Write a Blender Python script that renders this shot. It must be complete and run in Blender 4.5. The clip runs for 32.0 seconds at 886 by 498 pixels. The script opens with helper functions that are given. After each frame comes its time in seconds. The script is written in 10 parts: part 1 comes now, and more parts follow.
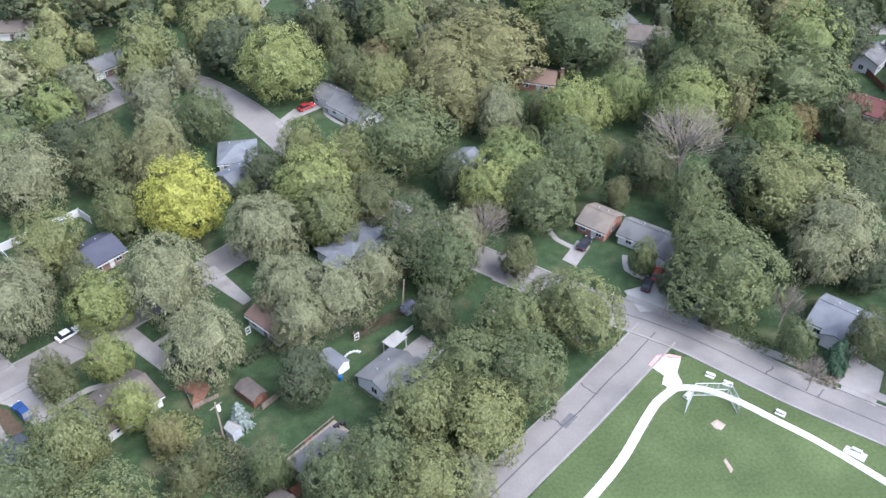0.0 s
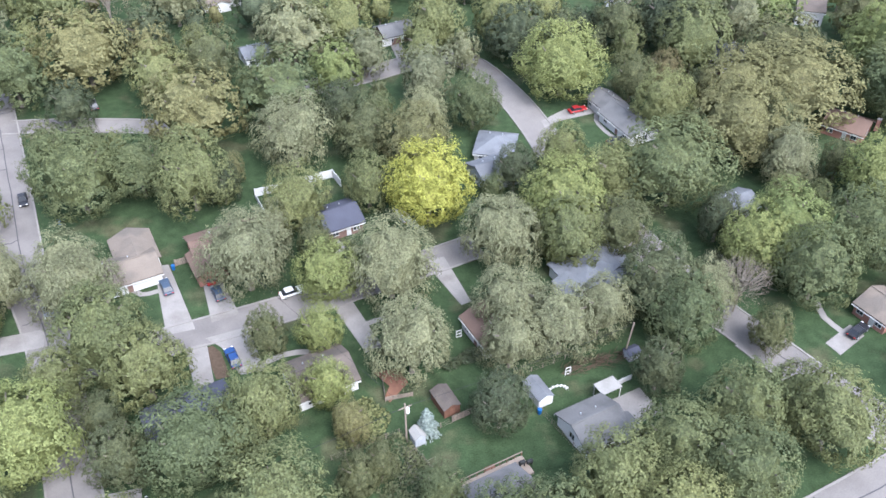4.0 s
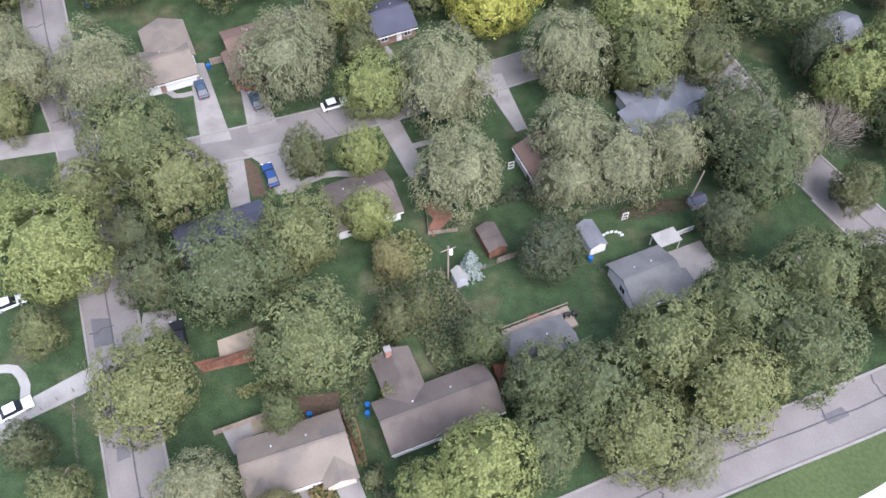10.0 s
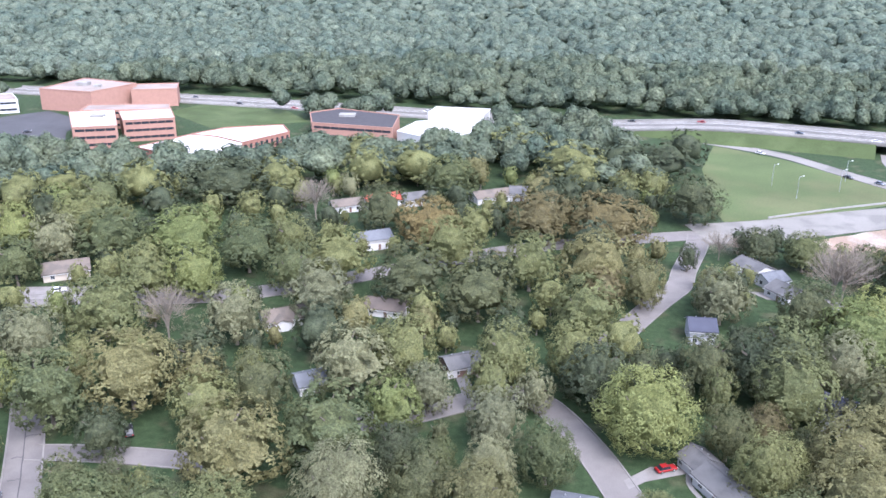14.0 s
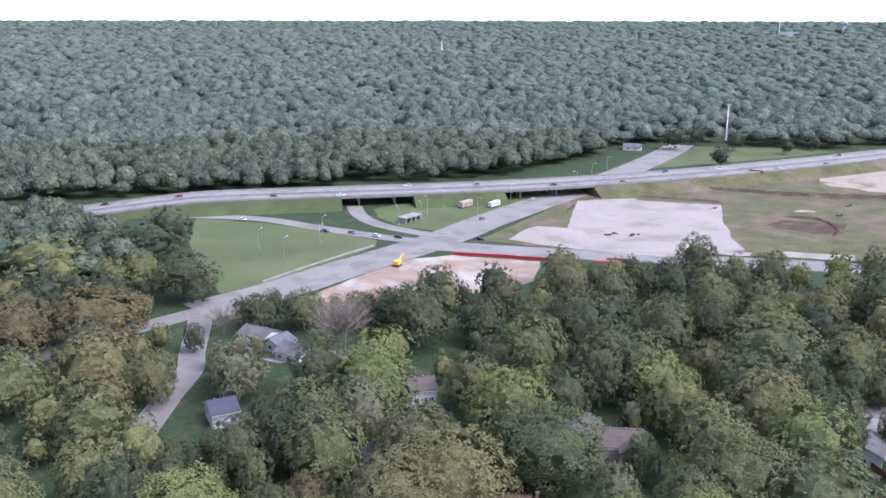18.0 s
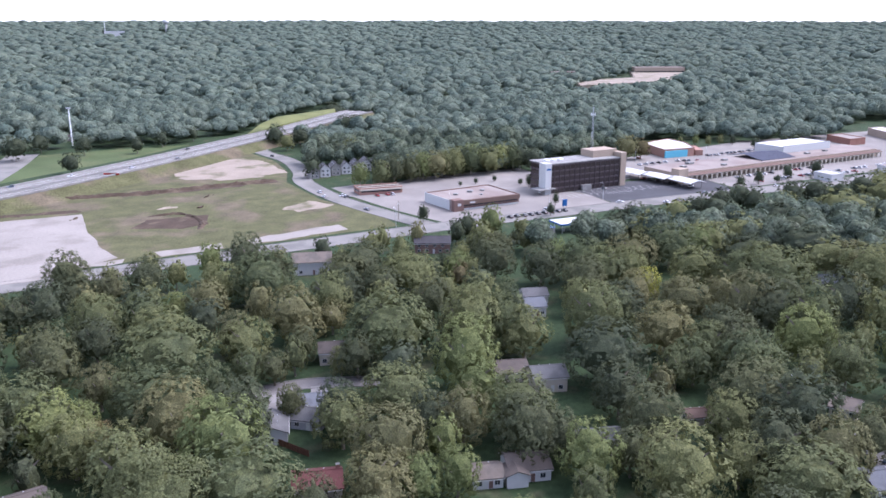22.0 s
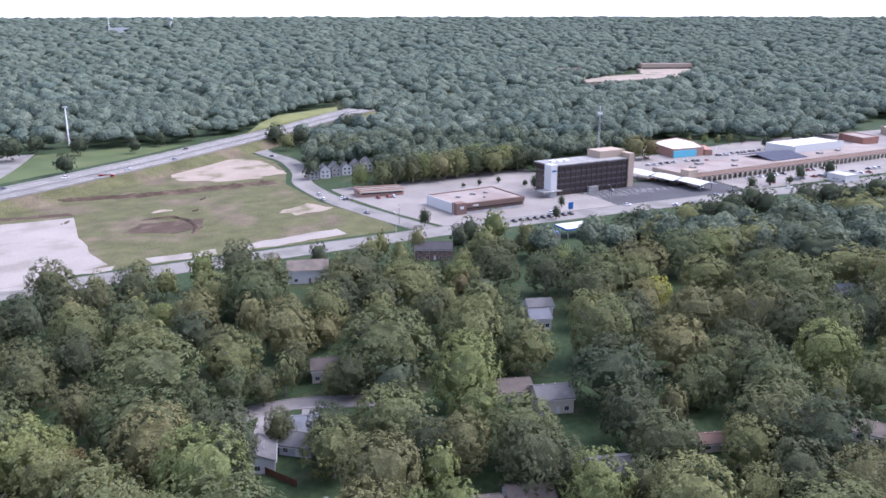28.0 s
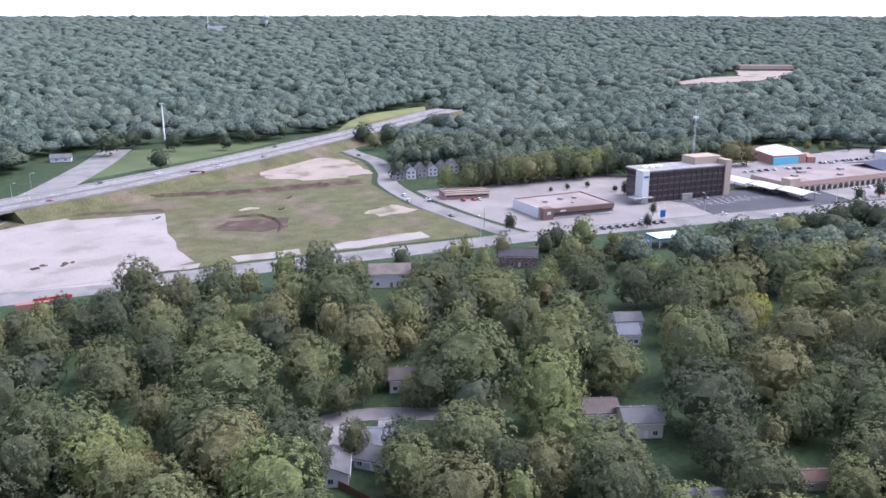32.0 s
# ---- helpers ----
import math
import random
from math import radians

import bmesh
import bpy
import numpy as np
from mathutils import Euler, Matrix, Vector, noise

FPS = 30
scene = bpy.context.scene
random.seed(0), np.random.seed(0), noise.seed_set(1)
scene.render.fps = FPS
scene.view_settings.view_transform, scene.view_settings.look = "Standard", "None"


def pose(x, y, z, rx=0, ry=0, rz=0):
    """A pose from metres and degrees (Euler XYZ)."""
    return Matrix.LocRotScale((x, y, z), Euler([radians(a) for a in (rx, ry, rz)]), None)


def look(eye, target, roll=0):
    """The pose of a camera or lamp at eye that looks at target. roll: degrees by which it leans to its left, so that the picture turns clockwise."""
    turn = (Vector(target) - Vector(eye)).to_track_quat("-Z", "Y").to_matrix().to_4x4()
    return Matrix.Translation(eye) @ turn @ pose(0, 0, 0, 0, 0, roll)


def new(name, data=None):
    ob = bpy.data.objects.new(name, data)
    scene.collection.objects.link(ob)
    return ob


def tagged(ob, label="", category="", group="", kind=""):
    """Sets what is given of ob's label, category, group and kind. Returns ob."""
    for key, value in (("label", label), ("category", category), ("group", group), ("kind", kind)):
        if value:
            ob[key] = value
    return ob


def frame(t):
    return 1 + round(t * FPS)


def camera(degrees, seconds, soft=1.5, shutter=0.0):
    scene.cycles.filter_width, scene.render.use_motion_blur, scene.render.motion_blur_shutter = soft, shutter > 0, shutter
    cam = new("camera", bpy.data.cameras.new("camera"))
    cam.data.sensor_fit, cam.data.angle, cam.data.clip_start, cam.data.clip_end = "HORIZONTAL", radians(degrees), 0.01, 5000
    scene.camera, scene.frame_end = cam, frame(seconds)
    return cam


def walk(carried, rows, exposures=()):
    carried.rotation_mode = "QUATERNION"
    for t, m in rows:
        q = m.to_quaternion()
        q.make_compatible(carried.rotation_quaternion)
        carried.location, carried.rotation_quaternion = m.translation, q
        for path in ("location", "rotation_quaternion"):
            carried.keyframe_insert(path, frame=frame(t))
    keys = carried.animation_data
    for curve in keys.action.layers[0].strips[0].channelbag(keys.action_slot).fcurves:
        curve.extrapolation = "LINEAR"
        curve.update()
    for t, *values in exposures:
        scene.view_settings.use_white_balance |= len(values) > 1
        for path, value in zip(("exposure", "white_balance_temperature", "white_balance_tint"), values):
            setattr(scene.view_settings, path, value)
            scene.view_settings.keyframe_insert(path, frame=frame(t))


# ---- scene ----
cam = camera(55.01, 32.0, soft=1.6)
PATH = [
    (0, (-5.75, -17.67, 109.01), (0.666, -3.535, 96.395), -0.00),
    (0.5, (-4.86, -16.30, 108.56), (0.248, -1.687, 95.903), -0.07),
    (1, (-3.99, -14.93, 108.11), (-0.248, 0.060, 95.414), -0.14),
    (1.5, (-3.17, -13.53, 107.66), (-0.763, 1.710, 94.933), -0.18),
    (2, (-2.43, -12.09, 107.20), (-0.303, 3.180, 94.462), -0.31),
    (2.5, (-1.77, -10.61, 106.75), (0.230, 4.665, 94.002), -0.29),
    (3, (-1.21, -9.12, 106.33), (0.556, 6.167, 93.554), -0.36),
    (3.5, (-0.74, -7.65, 105.94), (0.868, 7.647, 93.154), -0.42),
    (4, (-0.35, -6.23, 105.59), (0.446, 9.138, 92.814), -0.43),
    (4.5, (-0.02, -4.86, 105.29), (-0.243, 10.541, 92.527), -0.44),
    (6.5, (-0.00, 0.00, 105.00), (-0.377, 15.424, 92.271), -0.14),
    (7, (-0.10, 1.19, 105.01), (-0.480, 16.608, 92.269), -0.10),
    (7.5, (-0.20, 2.40, 105.03), (-0.586, 17.805, 92.286), -0.02),
    (8, (-0.30, 3.61, 105.06), (-0.675, 18.502, 91.716), -0.01),
    (8.5, (-0.40, 4.81, 105.08), (-0.724, 16.197, 88.646), -0.07),
    (9, (-0.50, 6.00, 105.10), (-0.824, 17.214, 88.544), 0.08),
    (9.5, (-0.60, 7.18, 105.11), (-0.928, 18.398, 88.550), 0.00),
    (10, (-0.69, 8.38, 105.10), (-1.019, 19.732, 88.633), 0.11),
    (10.5, (-0.78, 9.61, 105.07), (-1.134, 21.378, 88.907), 0.03),
    (11, (-0.87, 10.86, 105.04), (-1.261, 24.063, 90.019), 0.28),
    (11.5, (-0.94, 12.11, 104.99), (-1.369, 26.617, 91.230), 0.27),
    (12, (-0.98, 13.35, 104.94), (-1.450, 28.862, 92.322), 0.23),
    (12.5, (-1.00, 14.57, 104.89), (-1.514, 31.370, 94.044), 0.28),
    (13, (-1.02, 15.75, 104.83), (-1.559, 33.602, 95.819), 0.27),
    (13.5, (-1.04, 16.91, 104.77), (-1.596, 35.303, 96.937), 0.26),
    (15.5, (-1.05, 21.47, 104.37), (-0.271, 40.733, 99.050), 0.27),
    (16, (-0.88, 22.92, 104.25), (1.432, 42.068, 98.942), 0.25),
    (16.5, (-0.62, 24.41, 104.12), (3.990, 43.133, 98.829), 0.18),
    (17, (-0.26, 25.88, 103.99), (6.377, 43.990, 98.697), 0.17),
    (17.5, (0.24, 27.36, 103.86), (8.840, 44.627, 98.584), 0.11),
    (18, (0.90, 28.84, 103.74), (11.420, 45.011, 98.472), 0.11),
    (18.5, (1.72, 30.27, 103.64), (14.132, 45.048, 98.378), 0.19),
    (19, (2.67, 31.61, 103.55), (16.722, 44.840, 98.297), 0.19),
    (19.5, (3.76, 32.81, 103.47), (19.238, 44.333, 98.215), 0.24),
    (20, (4.97, 33.84, 103.39), (21.418, 43.930, 98.135), 0.16),
    (20.5, (6.30, 34.70, 103.32), (23.082, 44.209, 98.055), 0.16),
    (21, (7.71, 35.43, 103.26), (25.090, 43.818, 97.996), 0.09),
    (21.5, (9.18, 36.05, 103.21), (27.289, 42.701, 97.946), 0.04),
    (22, (10.66, 36.53, 103.17), (29.301, 41.513, 97.907), 0.01),
    (22.5, (12.12, 36.89, 103.13), (30.935, 41.181, 97.863), -0.03),
    (23, (13.55, 37.18, 103.10), (32.411, 41.239, 97.822), -0.00),
    (23.5, (14.94, 37.39, 103.08), (33.821, 41.340, 97.795), -0.06),
    (24, (16.30, 37.55, 103.08), (35.195, 41.391, 97.783), -0.09),
    (24.5, (17.61, 37.68, 103.09), (36.531, 41.418, 97.791), -0.06),
    (26.5, (22.11, 38.12, 103.55), (40.945, 42.217, 98.210), -0.07),
    (27, (23.15, 38.24, 103.67), (41.986, 42.312, 98.326), -0.09),
    (27.5, (24.18, 38.36, 103.79), (42.904, 42.933, 98.438), -0.07),
    (28, (25.22, 38.53, 103.89), (43.799, 43.632, 98.537), -0.08),
    (28.5, (26.27, 38.76, 103.98), (44.746, 44.224, 98.618), -0.05),
    (29, (27.36, 39.03, 104.05), (45.727, 44.850, 98.685), -0.07),
    (29.5, (28.49, 39.35, 104.12), (46.788, 45.367, 98.748), 0.00),
    (30, (29.62, 39.71, 104.17), (47.943, 45.645, 98.799), -0.01),
    (30.5, (30.73, 40.08, 104.22), (49.080, 45.957, 98.844), -0.01),
    (31, (31.83, 40.48, 104.26), (50.200, 46.289, 98.886), 0.02),
    (31.5, (32.90, 40.89, 104.28), (51.209, 46.874, 98.905), 0.03),
    (32, (33.93, 41.31, 104.30), (51.887, 48.289, 98.926), 0.02),
]
walk(cam, [(t, look(eye, target, roll)) for t, eye, target, roll in PATH], [(0, 2.32, 5470, 14), (4.5, 2.50, 5490, 14), (7.6, 2.49, 5540, 16), (9.0, 2.20, 5630, 19), (10.4, 2.20, 5630, 17), (11.0, 2.31, 5530, 12), (11.6, 2.38, 5480, 12), (13.2, 2.52, 5480, 18), (15.5, 1.78, 5340, 23), (19, 1.79, 5380, 26), (32, 1.84, 5420, 27)])

# ---- world and sun ----
world = bpy.data.worlds.new("world")
scene.world = world
world.use_nodes = True
_n, _l = world.node_tree.nodes, world.node_tree.links
sky = _n.new("ShaderNodeTexSky")
sky.sky_type = "NISHITA"
sky.sun_disc = False
sky.sun_elevation = radians(49)
sky.sun_rotation = radians(147.5)
sky.air_density, sky.dust_density, sky.ozone_density = 1.0, 0.7, 1.0
veil = _n.new("ShaderNodeMix")
veil.data_type = "RGBA"
veil.inputs[0].default_value = 0.6
veil.inputs[7].default_value = (4.2, 4.3, 4.4, 1)
_l.new(sky.outputs[0], veil.inputs[6])
_l.new(veil.outputs[2], _n["Background"].inputs[0])
_n["Background"].inputs[1].default_value = 0.134
sun = new("sun", bpy.data.lights.new("sun", "SUN"))
sun.data.energy = 2.35
sun.data.angle = radians(40)
sun.data.color = (1.0, 0.93, 0.83)
SUN_FROM = Vector((0.35, -0.55, 0.75))
sun.rotation_mode = "QUATERNION"
sun.rotation_quaternion = SUN_FROM.to_track_quat("Z", "Y")

# ---- materials ----


def material(name, base, rough=0.9, spread=0.15, scale=1.0, fine=12.0, bump=0.3, metal=0.0, by_object=0.0, stain=None, stain_scale=0.1, stain_at=0.55):
    """Base colour with grain at two scales; stain mixes in a second colour in blotches."""
    m = bpy.data.materials.new(name)
    m.use_nodes = True
    n, l = m.node_tree.nodes, m.node_tree.links
    b = n["Principled BSDF"]
    b.inputs["Roughness"].default_value = rough
    b.inputs["Metallic"].default_value = metal
    b.inputs["Specular IOR Level"].default_value = 0.08 if rough > 0.8 else 0.25
    geo = n.new("ShaderNodeNewGeometry")
    big, small = n.new("ShaderNodeTexNoise"), n.new("ShaderNodeTexNoise")
    big.inputs["Scale"].default_value, small.inputs["Scale"].default_value = scale, fine
    big.inputs["Detail"].default_value = 4
    l.new(geo.outputs["Position"], big.inputs["Vector"])
    l.new(geo.outputs["Position"], small.inputs["Vector"])
    add = n.new("ShaderNodeMath")
    add.operation = "ADD"
    l.new(big.outputs["Fac"], add.inputs[0])
    l.new(small.outputs["Fac"], add.inputs[1])
    ramp = n.new("ShaderNodeMapRange")
    ramp.inputs["From Min"].default_value, ramp.inputs["From Max"].default_value = 0.6, 1.4
    ramp.inputs["To Min"].default_value, ramp.inputs["To Max"].default_value = 1 - spread, 1 + spread
    l.new(add.outputs[0], ramp.inputs["Value"])
    last = ramp.outputs[0]
    if by_object:
        info, spanr, mul = n.new("ShaderNodeObjectInfo"), n.new("ShaderNodeMapRange"), n.new("ShaderNodeMath")
        spanr.inputs["To Min"].default_value, spanr.inputs["To Max"].default_value = 1 - by_object, 1 + by_object
        l.new(info.outputs["Random"], spanr.inputs["Value"])
        mul.operation = "MULTIPLY"
        l.new(last, mul.inputs[0])
        l.new(spanr.outputs[0], mul.inputs[1])
        last = mul.outputs[0]
    col = n.new("ShaderNodeMix")
    col.data_type = "RGBA"
    col.blend_type = "MULTIPLY"
    col.inputs[0].default_value = 1.0
    col.inputs[6].default_value = (*base, 1)
    if stain:
        patch, sr, mix = n.new("ShaderNodeTexNoise"), n.new("ShaderNodeMapRange"), n.new("ShaderNodeMix")
        patch.inputs["Scale"].default_value, patch.inputs["Detail"].default_value = stain_scale, 5
        l.new(geo.outputs["Position"], patch.inputs["Vector"])
        sr.inputs["From Min"].default_value, sr.inputs["From Max"].default_value = stain_at - 0.06, stain_at + 0.06
        l.new(patch.outputs["Fac"], sr.inputs["Value"])
        mix.data_type = "RGBA"
        mix.inputs[6].default_value, mix.inputs[7].default_value = (*base, 1), (*stain, 1)
        l.new(sr.outputs[0], mix.inputs[0])
        l.new(mix.outputs[2], col.inputs[6])
    l.new(last, col.inputs[7])
    l.new(col.outputs[2], b.inputs["Base Color"])
    if bump:
        bp = n.new("ShaderNodeBump")
        bp.inputs["Strength"].default_value = bump
        bp.inputs["Distance"].default_value = 0.05
        l.new(small.outputs["Fac"], bp.inputs["Height"])
        l.new(bp.outputs[0], b.inputs["Normal"])
    return m


def foliage(name, base, other, far=False):
    """Leaves: two greens mixed by noise and by tree, with some light passing through."""
    m = bpy.data.materials.new(name)
    m.use_nodes = True
    n, l = m.node_tree.nodes, m.node_tree.links
    out = n["Material Output"]
    n.remove(n["Principled BSDF"])
    geo, info = n.new("ShaderNodeNewGeometry"), n.new("ShaderNodeObjectInfo")
    tex = n.new("ShaderNodeTexNoise")
    tex.inputs["Scale"].default_value = 0.022 if far else 0.45
    tex.inputs["Detail"].default_value = 6 if far else 3
    l.new(geo.outputs["Position"], tex.inputs["Vector"])
    fac = n.new("ShaderNodeMath")
    fac.operation = "MULTIPLY_ADD"
    fac.inputs[1].default_value = 0.9
    l.new(info.outputs["Random"], fac.inputs[0])
    stand, tot = n.new("ShaderNodeTexNoise"), n.new("ShaderNodeMath")
    stand.inputs["Scale"].default_value = 0.085
    stand.inputs["Detail"].default_value = 1
    l.new(geo.outputs["Position"], stand.inputs["Vector"])
    tot.operation = "MULTIPLY_ADD"
    tot.inputs[1].default_value = 0.7 if far else 0.55
    l.new(stand.outputs["Fac"], tot.inputs[0])
    l.new(tex.outputs["Fac"], tot.inputs[2])
    l.new(tot.outputs[0], fac.inputs[2])
    rng = n.new("ShaderNodeMapRange")
    rng.inputs["From Min"].default_value, rng.inputs["From Max"].default_value = 0.74, 1.70
    if far:
        cell, mixed = n.new("ShaderNodeTexVoronoi"), n.new("ShaderNodeMath")
        cell.inputs["Scale"].default_value = 0.09
        l.new(geo.outputs["Position"], cell.inputs["Vector"])
        mixed.operation = "MULTIPLY_ADD"
        mixed.inputs[1].default_value = 0.5
        l.new(cell.outputs["Color"], mixed.inputs[0])
        l.new(tot.outputs[0], mixed.inputs[2])
        rng.inputs["From Min"].default_value, rng.inputs["From Max"].default_value = 0.78, 1.42
        l.new(mixed.outputs[0], rng.inputs["Value"])
    else:
        l.new(fac.outputs[0], rng.inputs["Value"])
    mix = n.new("ShaderNodeMix")
    mix.data_type = "RGBA"
    mix.inputs[6].default_value, mix.inputs[7].default_value = (*base, 1), (*other, 1)
    l.new(rng.outputs[0], mix.inputs[0])
    isl = n.new("ShaderNodeMapRange")
    isl.inputs["To Min"].default_value, isl.inputs["To Max"].default_value = (0.85, 1.18) if far else (0.88, 1.14)
    l.new(geo.outputs["Random Per Island"], isl.inputs["Value"])
    mul = n.new("ShaderNodeMix")
    mul.data_type, mul.blend_type = "RGBA", "MULTIPLY"
    mul.inputs[0].default_value = 1
    l.new(mix.outputs[2], mul.inputs[6])
    l.new(isl.outputs[0], mul.inputs[7])
    # leaf-sized mottling, so that the boughs behind the outer sprays read as leaves too
    fleck, span, dapple = n.new("ShaderNodeTexNoise"), n.new("ShaderNodeMapRange"), n.new("ShaderNodeMix")
    fleck.inputs["Scale"].default_value, fleck.inputs["Detail"].default_value = (0.7, 4) if far else (2.6, 2)
    l.new(geo.outputs["Position"], fleck.inputs["Vector"])
    span.inputs["From Min"].default_value, span.inputs["From Max"].default_value = 0.32, 0.68
    span.inputs["To Min"].default_value, span.inputs["To Max"].default_value = 0.50, 1.32
    l.new(fleck.outputs["Fac"], span.inputs["Value"])
    dapple.data_type, dapple.blend_type = "RGBA", "MULTIPLY"
    dapple.inputs[0].default_value = 1
    l.new(mul.outputs[2], dapple.inputs[6])
    l.new(span.outputs[0], dapple.inputs[7])
    mul = dapple
    dif, tra, both = n.new("ShaderNodeBsdfDiffuse"), n.new("ShaderNodeBsdfTranslucent"), n.new("ShaderNodeMixShader")
    l.new(mul.outputs[2], dif.inputs[0])
    l.new(mul.outputs[2], tra.inputs[0])
    both.inputs[0].default_value = 0.33
    l.new(dif.outputs[0], both.inputs[1])
    l.new(tra.outputs[0], both.inputs[2])
    if far:
        # knobbly crowns
        knobs, relief = n.new("ShaderNodeTexVoronoi"), n.new("ShaderNodeBump")
        knobs.inputs["Scale"].default_value, knobs.inputs["Detail"].default_value = 0.38, 1.0
        l.new(geo.outputs["Position"], knobs.inputs["Vector"])
        relief.invert = True
        relief.inputs["Strength"].default_value, relief.inputs["Distance"].default_value = 1.0, 1.5
        l.new(knobs.outputs["Distance"], relief.inputs["Height"])
        l.new(relief.outputs[0], dif.inputs["Normal"])
    # the waxy skin of leaves throws back some of the sky; far crowns more, as haze
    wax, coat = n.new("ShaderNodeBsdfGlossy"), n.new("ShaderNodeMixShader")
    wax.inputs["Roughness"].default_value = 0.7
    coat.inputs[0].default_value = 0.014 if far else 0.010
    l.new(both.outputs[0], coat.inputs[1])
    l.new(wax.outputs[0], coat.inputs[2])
    l.new(coat.outputs[0], out.inputs[0])
    return m


LEAF = {
    "g": foliage("leaf_green", (0.073, 0.089, 0.041), (0.142, 0.147, 0.058)),
    "d": foliage("leaf_dark_green", (0.052, 0.064, 0.036), (0.096, 0.101, 0.045)),
    "l": foliage("leaf_light_green", (0.110, 0.133, 0.048), (0.167, 0.180, 0.062)),
    "y": foliage("leaf_yellow", (0.190, 0.200, 0.040), (0.278, 0.272, 0.057)),
    "v": foliage("leaf_olive", (0.097, 0.099, 0.046), (0.153, 0.143, 0.061)),
    "w": foliage("leaf_grey_green", (0.116, 0.121, 0.068), (0.170, 0.170, 0.090)),
    "o": foliage("leaf_orange_brown", (0.104, 0.093, 0.045), (0.160, 0.125, 0.051)),
    "b": foliage("leaf_dry", (0.140, 0.119, 0.089), (0.204, 0.158, 0.109)),
    "p": foliage("needle_blue", (0.113, 0.146, 0.149), (0.185, 0.217, 0.191)),
    "c": foliage("needle_dark", (0.031, 0.058, 0.034), (0.055, 0.083, 0.041)),
}
# far crowns paler and bluer than near ones: haze put into the leaf colour
HAZED_FOREST = foliage("hazed_forest_leaf", (0.075, 0.106, 0.082), (0.150, 0.178, 0.123), far=True)
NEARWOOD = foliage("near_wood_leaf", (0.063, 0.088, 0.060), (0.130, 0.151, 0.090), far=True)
BARK = material("bark", (0.15, 0.13, 0.105), spread=0.3, scale=2, bump=0.6)
GRASS = material("grass", (0.026, 0.041, 0.018), spread=0.5, scale=0.5, fine=4.0, bump=0.5, stain=(0.050, 0.053, 0.028), stain_scale=0.11, stain_at=0.61)
MEADOW = material("meadow_grass", (0.045, 0.060, 0.024), spread=0.3, scale=0.08, fine=2.0, bump=0.4, stain=(0.056, 0.072, 0.030), stain_scale=0.05)
FIELDGRASS = material("mown_field", (0.062, 0.080, 0.033), spread=0.3, scale=0.03, fine=1.5, bump=0.4, stain=(0.078, 0.086, 0.040), stain_scale=0.02)
DRYGRASS = material("dry_verge_grass", (0.118, 0.122, 0.046), spread=0.25, scale=0.08, fine=1.0, bump=0.4, stain=(0.092, 0.102, 0.040), stain_scale=0.05)
SCRUB = material("rough_field", (0.073, 0.072, 0.033), spread=0.45, scale=0.10, fine=1.0, bump=0.5, stain=(0.098, 0.080, 0.052), stain_scale=0.035, stain_at=0.56)
ASPHALT = material("asphalt_worn", (0.136, 0.124, 0.116), spread=0.16, scale=0.25, fine=5, bump=0.2, stain=(0.110, 0.101, 0.096), stain_scale=0.06)
PATCH = material("asphalt_patch", (0.083, 0.080, 0.083), spread=0.15, scale=0.6, fine=8)
TAR = material("tar_seam", (0.060, 0.057, 0.060), spread=0.2)
LOT = material("parking_asphalt", (0.165, 0.149, 0.133), spread=0.18, scale=0.05, fine=2, stain=(0.195, 0.176, 0.155), stain_scale=0.03)
DARKLOT = material("dark_asphalt", (0.056, 0.055, 0.057), spread=0.2, scale=0.08, fine=2)
CONCRETE = material("concrete", (0.168, 0.156, 0.146), spread=0.16, scale=0.4, fine=6, stain=(0.138, 0.126, 0.116), stain_scale=0.15)
PALE = material("pale_concrete", (0.205, 0.197, 0.183), spread=0.12, scale=0.5, fine=5, stain=(0.165, 0.157, 0.145), stain_scale=0.25)
SLAB = material("bare_slab", (0.215, 0.192, 0.166), spread=0.17, scale=0.04, fine=1.0, stain=(0.172, 0.152, 0.130), stain_scale=0.05, stain_at=0.58)
DIRT = material("bare_earth", (0.190, 0.140, 0.105), spread=0.3, scale=0.08, fine=1.5, bump=0.6, stain=(0.255, 0.222, 0.190), stain_scale=0.05)
SOIL = material("brown_soil", (0.056, 0.040, 0.028), spread=0.4, scale=0.15, fine=2, bump=0.6, stain=(0.092, 0.070, 0.048), stain_scale=0.09, stain_at=0.60)
REDMULCH = material("red_mulch", (0.135, 0.062, 0.040), spread=0.4, scale=0.6, fine=4, bump=0.6, stain=(0.10, 0.060, 0.042), stain_scale=0.4)
ROADGREY = material("highway_concrete", (0.158, 0.148, 0.132), spread=0.14, scale=0.05, fine=2, stain=(0.124, 0.117, 0.105), stain_scale=0.07)
WHITE = material("white_paint", (0.394, 0.389, 0.374), spread=0.06)
CREAM = material("cream_paint", (0.347, 0.308, 0.252), spread=0.07)
GREYWALL = material("grey_siding", (0.252, 0.259, 0.273), spread=0.08)
BRICK = material("red_brick", (0.216, 0.112, 0.085), spread=0.15, scale=0.5, fine=9)
DARKBRICK = material("dark_brick", (0.14, 0.09, 0.075), spread=0.15, scale=0.6, fine=9)
TAN = material("tan_wall", (0.269, 0.213, 0.162), spread=0.08)
